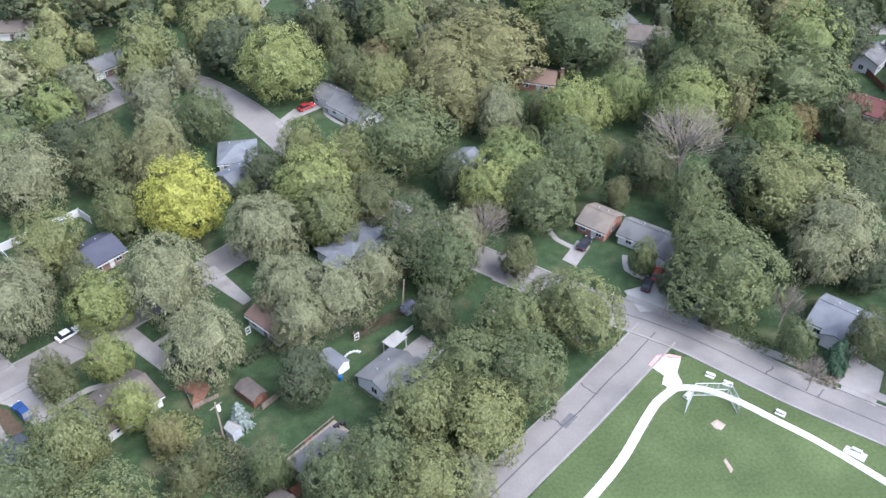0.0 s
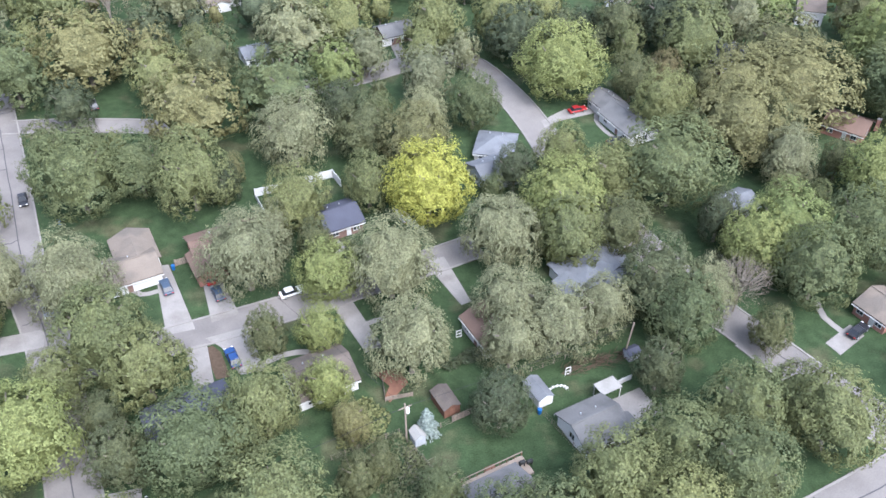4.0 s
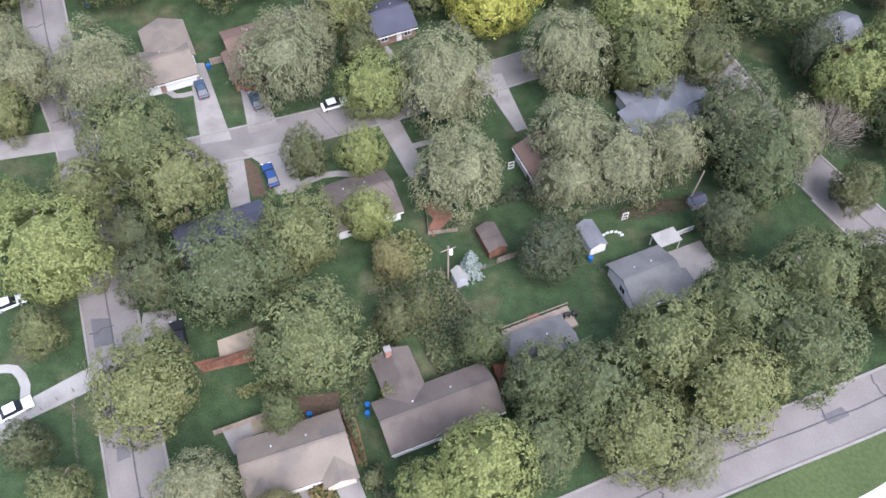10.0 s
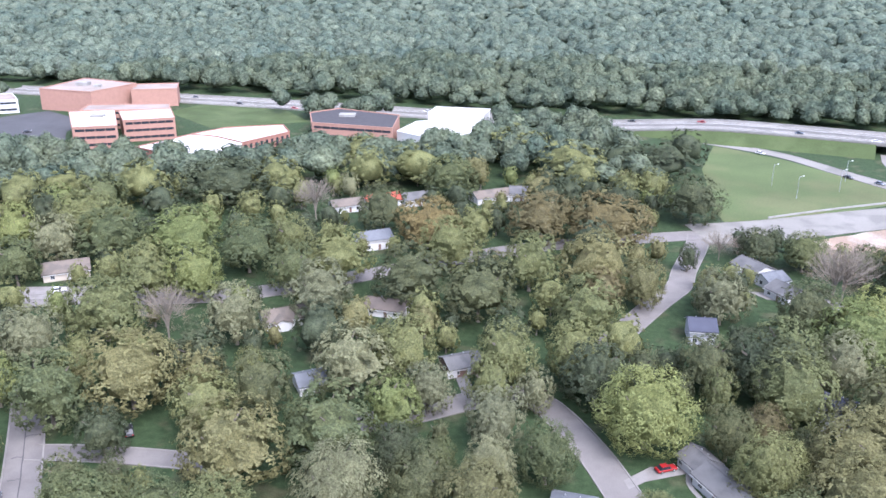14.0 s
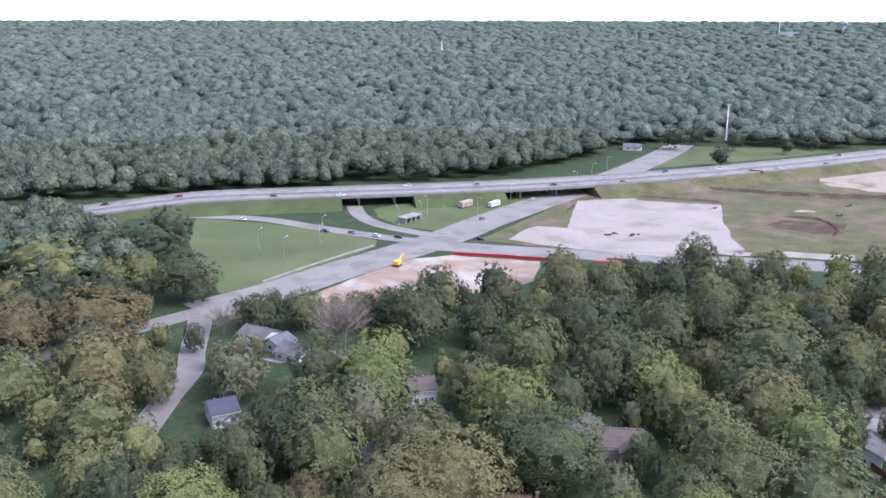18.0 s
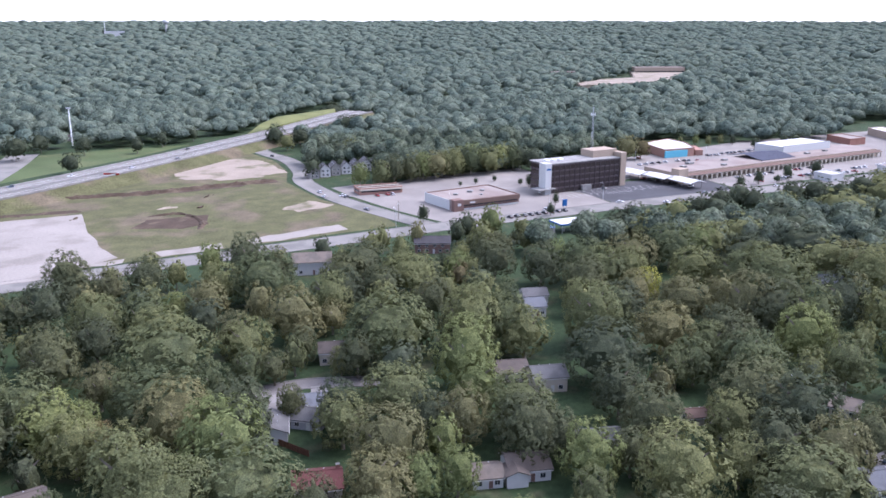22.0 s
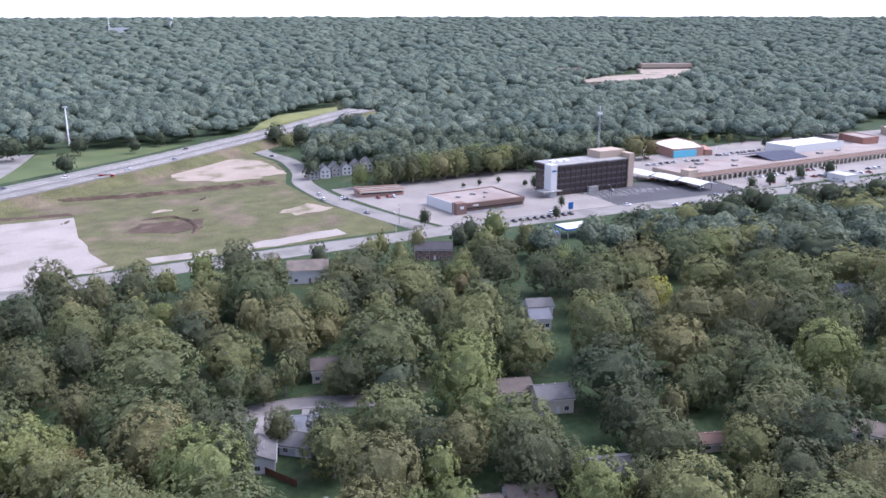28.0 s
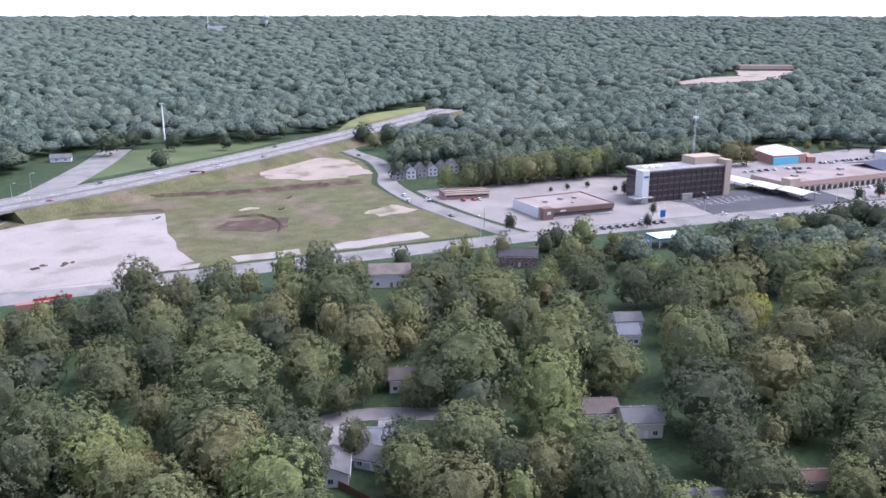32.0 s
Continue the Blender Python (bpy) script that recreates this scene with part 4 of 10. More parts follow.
sheet("parking_lot", [(-95, 432), (-60, 420), (-42, 450), (-84, 466)], 0.05, LOT, "pale parking lot before the brick office", "parking lot")
sheet("meadow", [(-150, 500), (-96, 520), (-120, 560), (-175, 575), (-190, 545)], 0.05, MEADOW, "green slope behind the offices", "field")

# the dark glass office block on the strip
O0, O1 = Vector((513.5, 105.5)), Vector((553, 65.5))
od = (O1 - O0).normalized()
oy = math.degrees(math.atan2(od.y, od.x))
ol = (O1 - O0).length
tower = thing("office_tower", O0.x, O0.y, 0, oy, "dark bronze-glass office block with pale end walls", "office building")
part("core", boxed(0.6, 0.5, 0, ol - 0.6, 19, 17.6), BRONZE, tower)
for k in range(5):
    part("floor_band", boxed(0.5, 0.2, 3.5 * k + 2.6, ol - 0.5, 19.2, 3.5 * k + 3.5), DARKCLAD, tower)
for k in range(15):
    x = 0.8 + (ol - 1.6) * k / 14
    part("mullion", boxed(x - 0.12, 0.1, 0, x + 0.12, 0.6, 17.4), DARKCLAD, tower)
part("end_wall", boxed(-2.6, -0.6, 0, 1.8, 6.0, 18.6), WHITE, tower)
part("end_wall", boxed(ol - 0.5, -0.6, 0, ol + 3.8, 18, 21.0), TAN, tower)
part("roof", boxed(-0.5, 0.0, 17.6, ol, 19.5, 18.2), PALE, tower)
part("sign", boxed(-1.9, -0.75, 14.6, 1.2, -0.6, 15.6), BLUE, tower)
for k in range(3):
    part("plant_unit", boxed(4 + 5 * k, 8, 18.2, 7 + 5 * k, 11, 19.4, bevel=0.1), STEEL, tower)
part("penthouse", boxed(ol - 17, 7, 18.2, ol + 2.2, 19, 22.4), TAN, tower)
part("entrance", boxed(ol * 0.45, -1.4, 0, ol * 0.45 + 7, 0.4, 3.4), PALE, tower)
part("canopy", boxed(-9, -3, 3.2, 4, 6, 3.7), PALE, tower)

b = block("shop", [(454, 149), (484, 118), (507, 141), (474, 171)], 5.0, DARKBRICK, ROOFS["gravel"], "low shop with brown canopy, white side wall and gravel roof", storeys=1, bands=(0,), units=9, band_h=2.0)
rooftop(b, [(4, 2, 5, 3, 3, 1.2), (-6, 8, 5, 2.5, 2.5, 1), (10, -4, 5, 2.5, 2.5, 1), (-2, -6, 5, 1.6, 1.6, 0.8)])
def beside(p, q, y0, z0, y1, z1, mat, name, x0=0.0, x1=1.0):
    """A box along the line p to q, in the shop's own place; y outwards."""
    c = b.matrix_basis.translation
    p, q = Vector(p), Vector(q)
    n = (q - p).length
    o = part(name, boxed(n * x0, y0, z0, n * x1, y1, z1, bevel=0.05), mat, b)
    o.matrix_basis = pose(p.x - c.x, p.y - c.y, 0, 0, 0, math.degrees(math.atan2(q.y - p.y, q.x - p.x)))
    return o
beside((454, 149), (484, 118), -1.6, 3.1, 0.0, 5.7, ROOFS["rust"], "canopy", 0.08, 0.99)
beside((454, 149), (484, 118), -0.3, 0.0, 0.0, 0.9, WHITE, "plinth", 0.15, 0.99)
beside((474, 171), (454, 149), -0.35, 0.0, 0.0, 5.65, WHITE, "side_wall", 0.0, 0.9)
beside((454, 149), (484, 118), -2.2, 0.0, 3.0, 6.3, DARKBRICK, "entrance_tower", -0.02, 0.12)
beside((454, 149), (484, 118), -2.4, 3.0, -2.2, 4.4, WHITE, "sign", 0.03, 0.08)
beside((454, 149), (484, 118), -1.75, 3.8, -1.6, 4.6, WHITE, "sign", 0.22, 0.30)
b = block("shop", [(481, 214), (496, 192), (505, 199), (490, 221)], 3.6, ORANGE, PALE, "low eatery with orange band and striped pale roof", storeys=1, bands=(0, 3), units=8, band_h=1.2)
for k in range(4):
    beside((481, 214), (496, 192), 0.6 + 2.5 * k, 3.6, 1.4 + 2.5 * k, 4.3, ROOFS["rust"] if k % 2 else CREAM, "roof_band", 0.02, 0.98)
beside((481, 214), (496, 192), -1.0, 2.6, 0.0, 3.4, CREAM, "canopy", 0.0, 1.0)
station = thing("petrol_station", 424, 86, 0, -50, "small petrol station with white and blue flat roofs", "petrol station")
part("canopy", boxed(-4, -6, 4.4, 12, 5, 5.2, bevel=0.1), WHITE, station)
part("canopy_edge", boxed(-4.1, -6.15, 4.3, 12.1, -5.9, 5.1), BLUE, station)
part("canopy_edge", boxed(-4.25, -6.1, 4.3, -4.0, 5.1, 5.1), BLUE, station)
part("kiosk", boxed(-16, -4, 0, -6, 5, 3.4, bevel=0.1), PALE, station)
for k in range(3):
    part("roof_stripe", boxed(-16.2, -4 + 3.2 * k, 3.4, -5.8, -2.6 + 3.2 * k, 3.55), BLUE, station)
for x in (-2, 10):
    for y in (-4, 3):
        part("post", rod(bmesh.new(), (x, y, 0), (x, y, 4.4), 0.18), STEEL, station)
for x in (1, 7):
    part("pump", boxed(x - 0.4, -1.2, 0, x + 0.4, -0.4, 1.7, bevel=0.05), WHITE, station)
totem = thing("sign_pylon", 478, 91, 0, oy, "blue sign pylon beside the lot", "sign")
part("panel", boxed(-1.5, -0.3, 1.2, 1.5, 0.3, 5.0, bevel=0.1), BLUE, totem)
part("post", boxed(-0.3, -0.15, 0, 0.3, 0.15, 1.3), STEEL, totem)

# shopping strip with arcade
S0, S1 = Vector((572, 28)), Vector((722, -120))
sd = (S1 - S0).normalized()
sy = math.degrees(math.atan2(sd.y, sd.x))
sl = (S1 - S0).length
mall = thing("shopping_strip", S0.x, S0.y, 0, sy, "long tan shopping strip with a tiled arcade roof", "shops")
part("wall", boxed(0, 4, 0, sl, 34, 5.6), TAN, mall)
part("roof", boxed(0.3, 4.4, 5.55, sl - 0.3, 33.6, 5.75), ROOFS["gravel"], mall)
part("arcade_roof", gable(bmesh.new(), 0, 0, sl, 5, 4.0, 1.0), ROOFS["rust"], mall)
k = int(sl / 4.6)
for i in range(k + 1):
    part("arch_pier", boxed(i * sl / k - 0.55, -0.3, 0, i * sl / k + 0.55, 0.5, 3.9), CREAM, mall)
bay = sl / k
am = bmesh.new()
arc = [(0.55, 2.0)] + [(bay / 2 - (bay / 2 - 0.55) * math.cos(math.pi * j / 8), 2.0 + 1.5 * math.sin(math.pi * j / 8)) for j in range(1, 8)] + [(bay - 0.55, 2.0), (bay - 0.55, 4.0), (0.55, 4.0)]
fv = [am.verts.new((x, -0.25, z)) for x, z in arc]
bmesh.ops.extrude_face_region(am, geom=[am.faces.new(fv)])
bmesh.ops.translate(am, verts=am.verts[-len(arc):], vec=(0, 0.65, 0))
bmesh.ops.recalc_face_normals(am, faces=am.faces)
first = part("arch", am, CREAM, mall)
for i in range(1, k):
    o = new("arch", first.data)
    o.parent = mall
    o.location.x = i * bay
for i in range(24):
    part("merlon", boxed(128.2 + i * 2.25, 24, 10.5, 129.3 + i * 2.25, 24.8, 11.3), WHITE, mall)
part("store", boxed(128, 24, 0, 182, 50, 10.5), WHITE, mall, "white raised supermarket hall")
part("store", gable(bmesh.new(), 87, 9, 122, 40, 5.8, 2.6, 0.3, 0.3), ROOFS["navy"], mall, "dark sloping shop roof")
part("corner_tower", boxed(-3, -1, 0, 5, 6, 9), TAN, mall)
rooftop(mall, [(20, 18, 5.7, 4, 3, 1.3), (50, 10, 5.7, 3, 3, 1.2), (34, 26, 5.7, 5, 4, 1.4), (66, 24, 5.7, 4, 3, 1.3), (142, 14, 5.7, 4, 3, 1.3), (165, 16, 5.7, 3, 3, 1.2)])
for i in range(3):
    c = Vector((583, 57)).lerp(Vector((560, 25)), i / 2)
    cano = thing("carport_canopy", c.x, c.y, 0, oy + 90, "white folded canopy over parked cars", "canopy", "carport canopies")
    part("roof", gable(bmesh.new(), -10, -6.5, 10, 6.5, 4.0, 1.3, 0.3, 0.25), WHITE, cano)
    for x in (-8, 0, 8):
        for y in (-5, 5):
            part("post", rod(bmesh.new(), (x, y, 0), (x, y, 4.2), 0.14), DARKCLAD, cano)
b = block("store", [(673, 40), (690, 18), (718, 25), (736, 38), (706, 58)], 6, ORANGE, ROOFS["white"], "store with a white roof and orange and blue walls")
CYAN = material("cyan_cladding", (0.10, 0.30, 0.38), spread=0.1)
beside((692.5, 16.5), (672, 40.5), 0.2, 0, 1.2, 5.2, CYAN, "cladding", 0.3, 0.98)
beside((717, 23), (690.5, 17.0), 0.3, 0, 6.0, 4.2, ORANGE, "annex", 0.1, 0.95)
block("store", [(780, -108), (792, -122), (815, -108), (806, -94)], 5, BRICK, ROOFS["gravel"], "small brick store at the woods' edge")
block("store", [(796, -156), (812, -172), (868, -150), (856, -136)], 6, TAN, ROOFS["white"], "long low store with a striped pale roof", storeys=1, bands=(0,), units=8)
for i, (x, y) in enumerate(((640, -112), (655, -128), (676, -150), (600, -66))):
    block("store", [(x, y), (x + 9, y - 9), (x + 20, y), (x + 11, y + 9)], 4.4, WHITE, ROOFS["white" if i % 2 else "gravel"], "small roadside shop with a flat roof")

# townhouses and roofs behind the curve
for i in range(7):
    p = Vector((528, 264)).lerp(Vector((572, 236)), i / 6)
    house(p.x, p.y, 34, 9, 6.4 + 0.5 * (i % 2), "grey", WHITE if i % 2 else PALE, 5.2 + 0.5 * (i % 3), 2.8, "pale townhouse gable among the trees", spots=[("w", -1.4, 1.6), ("w", 1.4, 1.6), ("w", -1.4, 4.2), ("w", 1.4, 4.2), ("s", 2, 4.2)], doors=False, category="townhouse")
sheet("far_lot", [(1255, 165), (1300, 175), (1400, 140), (1440, 100), (1600, 112), (1640, 18), (1480, 16), (1400, 40), (1330, 90)], 9.0, PALEEARTH, "pale bare ground at a far site", "dirt", thick=14, ragged=6)
block("hall", [(1575, 105), (1600, 112), (1630, 28), (1605, 20)], 17, TAN, ROOFS["gravel"], "far long low hall with a flat roof", storeys=1, bands=(0, 3), units=12, band_h=4)
block("hall", [(1440, 232), (1460, 240), (1480, 196), (1460, 188)], 15, DARKBRICK, ROOFS["gravel"], "far low building among the woods")
FAR_HOUSES = [(503.0, 520.0), (603.0, 570.0), (628.0, 545.0), (638.0, 538.0), (736.0, 467.0), (752.0, 461.0)]
for (x, y), roof, wall in zip(FAR_HOUSES, ("grey", "pale", "tan", "brown", "grey", "pale"), (WHITE, WHITE, CREAM, CREAM, WHITE, GREYWALL)):
    house(x, y, -50, 14, 9, roof, wall, 3.2, 2.0, f"house with a {roof} roof at the woods' edge beyond the highway", spots=[("w", 0, 1.6), ("s", -3, 1.6), ("s", 3, 1.6)], doors=False)


def lattice_mast(x, y, h):
    e = thing("radio_mast", x, y, 0, 0, "tall grey lattice mast with antennas", "mast")
    for a in range(3):
        c, s = math.cos(a * 2.094), math.sin(a * 2.094)
        part("leg", rod(bmesh.new(), (c, s, 0), (c * 0.4, s * 0.4, h), 0.13, 0.08), METAL, e)
    for k in range(18):
        z, r = h * k / 18, 1 - 0.6 * k / 18
        bm = bmesh.new()
        for a in range(3):
            rod(bm, (r * math.cos(a * 2.094), r * math.sin(a * 2.094), z), (r * 0.96 * math.cos(a * 2.094 + 2.094), r * 0.96 * math.sin(a * 2.094 + 2.094), z + h / 18), 0.05, sides=4)
        part("brace", bm, METAL, e)
    for k in range(6):
        a = k * 1.047
        part("antenna", boxed(1.6 * math.cos(a) - 0.2, 1.6 * math.sin(a) - 0.2, h - 7, 1.6 * math.cos(a) + 0.2, 1.6 * math.sin(a) + 0.2, h - 4.6), STEEL, e)
    part("platform", rod(bmesh.new(), (0, 0, h - 6), (0, 0, h - 5.7), 1.7, sides=10), METAL, e)
    return e


lattice_mast(655, 93, 39)


def monopole(x, y, h):
    e = thing("sign_pole", x, y, 0, 0, "tall pale pole with a ring of lights", "pole")
    part("shaft", rod(bmesh.new(), (0, 0, 0), (0, 0, h), 0.7, 0.45, 8), STEEL, e)
    part("head", rod(bmesh.new(), (0, 0, h - 0.6), (0, 0, h + 0.2), 1.5, 1.7, 8), METAL, e)
    for a in range(6):
        part("lamp", boxed(1.7 * math.cos(a * 1.047) - 0.35, 1.7 * math.sin(a * 1.047) - 0.35, h - 0.5, 1.7 * math.cos(a * 1.047) + 0.35, 1.7 * math.sin(a * 1.047) + 0.35, h + 0.2), METAL, e)
    return e


monopole(612, 516, 31)
spire = thing("spire", 1096, 1719, far_rise(2038), 0, "thin white spire far among the woods", "spire")
part("shaft", rod(bmesh.new(), (0, 0, 0), (0, 0, 36), 3.0, 1.2, 8), WHITE, spire)
wt = thing("water_tower", 3085, 1991, far_rise(3671), 0, "white water tower on the horizon", "water tower")
part("stem", rod(bmesh.new(), (0, 0, 0), (0, 0, 38), 5, 4, 10), WHITE, wt)
bm = bmesh.new()
bmesh.ops.create_uvsphere(bm, u_segments=16, v_segments=10, radius=13, matrix=Matrix.Translation((0, 0, 40)) @ Matrix.Diagonal((1, 1, 0.75, 1)))
part("tank", bm, WHITE, wt, smooth=True)
far_block = thing("office_block", 2673, 1935, far_rise(3300), 36, "long white building far among the woods", "building")
part("wall", boxed(-9, -34, -3, 9, 34, 17), WHITE, far_block)
part("roof", boxed(-9.5, -34.5, 17, 9.5, 34.5, 18), METAL, far_block)
part("mast", rod(bmesh.new(), (0, 30, 18), (0, 30, 52), 1.0, 0.6, 6), STEEL, far_block)

# ---- yards: driveways, walks, cars, sheds, fences, poles ----


def drive(pts, label="pale concrete driveway", z=0.07, mat=CONCRETE):
    return sheet("driveway", pts, z, mat, label, "driveway", thick=0.2)


drive([(-48.9, 119), (-46.2, 119.4), (-38.2, 101.6), (-43.0, 100.4)])
drive([(-40.3, 118.4), (-37.6, 118.6), (-31.0, 105), (-35.6, 103)])
drive([(-39.2, 97), (-35.7, 98), (-32.4, 86.5), (-35.3, 85.6)])
drive([(-36.2, 99.2), (-29.2, 101.6), (-25.0, 91.2), (-29.1, 90.4), (-33.0, 96.9)])
drive([(-15.6, 108), (-12.0, 109.2), (-5.5, 95.4), (-8.4, 94.2)])
drive([(2.2, 117.5), (6.3, 118.4), (10.5, 105.6), (8.6, 104.8)])
drive([(-15.4, 44.4), (-12.4, 45.3), (-9.6, 39.5), (-12.6, 39.4)])
drive([(-62.8, 49), (-62.4, 51), (-49.0, 60.8), (-48.2, 57.0), (-57, 51.5), (-61, 45)], "broad pale concrete driveway", mat=PALE)
drive([(-45.2, 68.4), (-40.6, 69.2), (-39.8, 65.6), (-44.6, 64.2)])
drive([(76.0, 78.5), (83.0, 78.0), (81.8, 69.8), (75.4, 72.4)], mat=PALE)
drive([(70.0, 91.5), (76, 95.6), (77.4, 92.8), (71.4, 88.6)])
drive([(79.6, 68.2), (88.8, 70.8), (88.6, 68.2), (81.8, 65.2)])
drive([(95.4, 42.6), (103.1, 48), (105, 42.4), (97.6, 37.2)])
drive([(-3.4, 209.9), (-0.8, 210.9), (2.6, 199.4), (-1.0, 198.2)])
drive([(32, 166.6), (38.4, 171.6), (45.4, 171.8), (45.8, 169.6), (36.4, 166.4), (32.6, 163.6)])
drive([(88, 268), (92, 262), (118, 252), (122, 256), (104, 266)], "pale driveway beside a lawn")
drive([(186, 132), (190, 131), (214, 137), (212, 141)], "pale driveway between houses")
drive([(196, 122), (220, 132), (222, 128), (200, 116)], "pale driveway between houses")
drive([(232, -18), (210, -24), (206, -19), (228, -12)], "pale driveway under trees")
drive([(-142, 262), (-118, 264), (-120, 254), (-140, 252)], "pale driveway with a parked white car")


def footpath(pts, width, label="pale concrete footpath", z=0.06, mat=CONCRETE, step=1.5):
    line = smooth_line(pts, step)
    return tagged(arrays("footpath", *ribbon(line, -width / 2, width / 2, -0.1, z), mat), label, "path", kind="structure")


footpath([(-26.1, 92.2), (-22.3, 94.5), (-18.1, 94.9), (-15.6, 93.4)], 1.2)
footpath([(-8.6, 100.9), (-4.9, 102.5), (-1.0, 103.3)], 1.1)
footpath([(-52.4, 113.6), (-49.6, 111.2), (-46.7, 112.0)], 1.1)
footpath([(-19.4, 44.0), (-17.6, 41.2), (-15.0, 40.6), (-12.6, 41.6)], 1.3, "stone-edged curved garden path")
footpath([(-63.2, 58.9), (-60.6, 59.0), (-58.4, 56.6), (-57.8, 53.6)], 1.3, "white curved concrete path", mat=PALE)
footpath([(72.5, 101.5), (72.3, 97.6), (74.2, 93.6)], 1.2)
footpath([(82.2, 87.5), (80.0, 83.6), (81.6, 80.0)], 1.1)
footpath([(46.2, 170), (45.2, 166), (46.4, 161), (48.4, 157.6)], 1.1)
footpath([(-40, 9), (-8, 22.5), (20, 32.5), (34, 37.0), (45.5, 41.7), (53.4, 45.5), (60.9, 50.3), (65.5, 53.0), (69.6, 54.2)], 1.5, "broad white concrete park path", 0.085, PATHWHITE)
footpath([(68.6, 54.3), (71.0, 53.9), (73.2, 52.8), (75.2, 51.1), (78.0, 47.2), (80.6, 42.1), (83.2, 37.1), (85.0, 32.9), (86.6, 28.7), (91.5, 15)], 1.3, "white concrete park path", 0.09, PATHWHITE)
sheet("kerb_ramp", [(69.1, 60.2), (71.7, 61.4), (75.0, 59.4), (72.4, 57.0), (71.8, 54.6), (69.6, 53.8), (68.5, 55.9), (70.0, 57.4)], 0.095, PATHWHITE, "white concrete corner ramp", "path", thick=0.25)
sheet("tactile_strip", [(68.9, 60.5), (71.6, 61.8), (73.8, 61.2), (75.4, 59.8), (74.9, 59.5), (73.4, 60.7), (71.7, 61.1), (69.4, 60.1)], 0.12, PINK, "red tactile strip on the corner ramp", "path", thick=0.1)
sheet("sidewalk", [(74.6, 76.4), (76.0, 77.4), (84.2, 64.6), (93.2, 51.4), (101, 38.6), (112, 18), (110.4, 17), (99.6, 37.4), (91.8, 50.2), (82.6, 63.4)], 0.1, CONCRETE, "worn concrete sidewalk along the street", "sidewalk", thick=0.3)
sheet("park_lawn", [(70.0, 60.4), (74.8, 60.2), (78, 58.5), (86, 45), (96, 28), (108, 4), (40, -30), (0, 0), (-12, 22.5), (12, 34), (55, 53.6)], 0.02, MEADOW, "mown green park lawn", "lawn")
sheet("bare_patch", [(70.8, 45.6), (72.2, 45.8), (72.8, 44.4), (71.6, 43.8), (70.8, 44.4)], 0.04, DIRT, "small worn dirt patch on the park lawn", "dirt", thick=0.1, ragged=0.3)
sheet("bare_patch", [(67.8, 39.0), (68.4, 39.2), (68.2, 37.0), (67.4, 36.6)], 0.04, DIRT, "narrow worn dirt patch on the park lawn", "dirt", thick=0.1, ragged=0.3)
sheet("garden_bed", [(-7.0, 89.4), (-3.0, 90.2), (-1.4, 87.0), (-4.4, 83.0), (-5.2, 84.2), (-4.4, 86.4)], 0.1, FENCEWOOD, "reddish deck boards behind a house", "deck", thick=0.25)
sheet("garden_bed", [(-23.7, 55.8), (-16.1, 57.0), (-15.7, 54.2), (-21.0, 51.6), (-24.5, 52.0)], 0.05, SOIL, "bare brown patio earth", "bed", thick=0.1, ragged=0.3)
sheet("garden_bed", [(-31, 51.4), (-27.4, 53.0), (-26.4, 49.6), (-28.6, 47.8)], 0.05, CONCRETE, "tan gravel side yard", "bed", thick=0.1)
sheet("garden_bed", [(-11.6, 78.6), (-8.8, 80), (-8.2, 77.4), (-9.6, 75.8), (-11.4, 76.6)], 0.05, SOIL, "cleared brown garden patch", "bed", thick=0.1, ragged=0.5)
sheet("garden_bed", [(-36.0, 96.8), (-34.6, 97.4), (-33.0, 95.8), (-30.6, 90.2), (-32.8, 89.6)], 0.03, SOIL, "brown mulch island between driveways", "bed", thick=0.1)
sheet("garden_bed", [(-15.5, 54.2), (-13.8, 54.0), (-11.4, 47.6), (-12.6, 47.2)], 0.06, REDMULCH, "strip of reddish mulch between two houses", "bed", thick=0.1, ragged=0.3)
sheet("garden_bed", [(4.4, 61.6), (7.2, 62.6), (9.4, 58.6), (6.4, 57.4)], 0.06, REDMULCH, "small fenced yard of red-brown bare earth", "bed", thick=0.1, ragged=0.3)
sheet("garden_bed", [(-36.5, 60.9), (-29.0, 63.2), (-28.2, 61.5), (-34.8, 59.4)], 0.05, REDMULCH, "red-brown bare earth along a garden fence", "bed", thick=0.1, ragged=0.4)
sheet("garden_bed", [(-34.0, 64.4), (-28.6, 66.8), (-27.4, 64.2), (-33.2, 61.8)], 0.045, PALEEARTH, "worn bare ground by a parked pickup", "bed", thick=0.1, ragged=0.6)
sheet("garden_bed", [(-30.5, 51.6), (-24.6, 54.0), (-23.8, 51.6), (-29.4, 49.4)], 0.045, PALEEARTH, "worn pale earth behind a house", "bed", thick=0.1, ragged=0.4)
sheet("road_patch", [(-52.4, 67.2), (-49.8, 67.4), (-48.0, 63.4), (-50.6, 62.6)], 0.06, PATCH, "dark square asphalt patch in the street", "patch", thick=0.03)
sheet("road_patch", [(-44.0, 48.4), (-42.8, 49.2), (-41.8, 47.2), (-43.4, 46.4)], 0.06, PATCH, "dark square asphalt patch in the street", "patch", thick=0.03)
sheet("road_patch", [(48, 55.6), (51, 57), (51.8, 55.8), (48.8, 54.4)], 0.06, PATCH, "dark square asphalt patch in the street", "patch", thick=0.03)


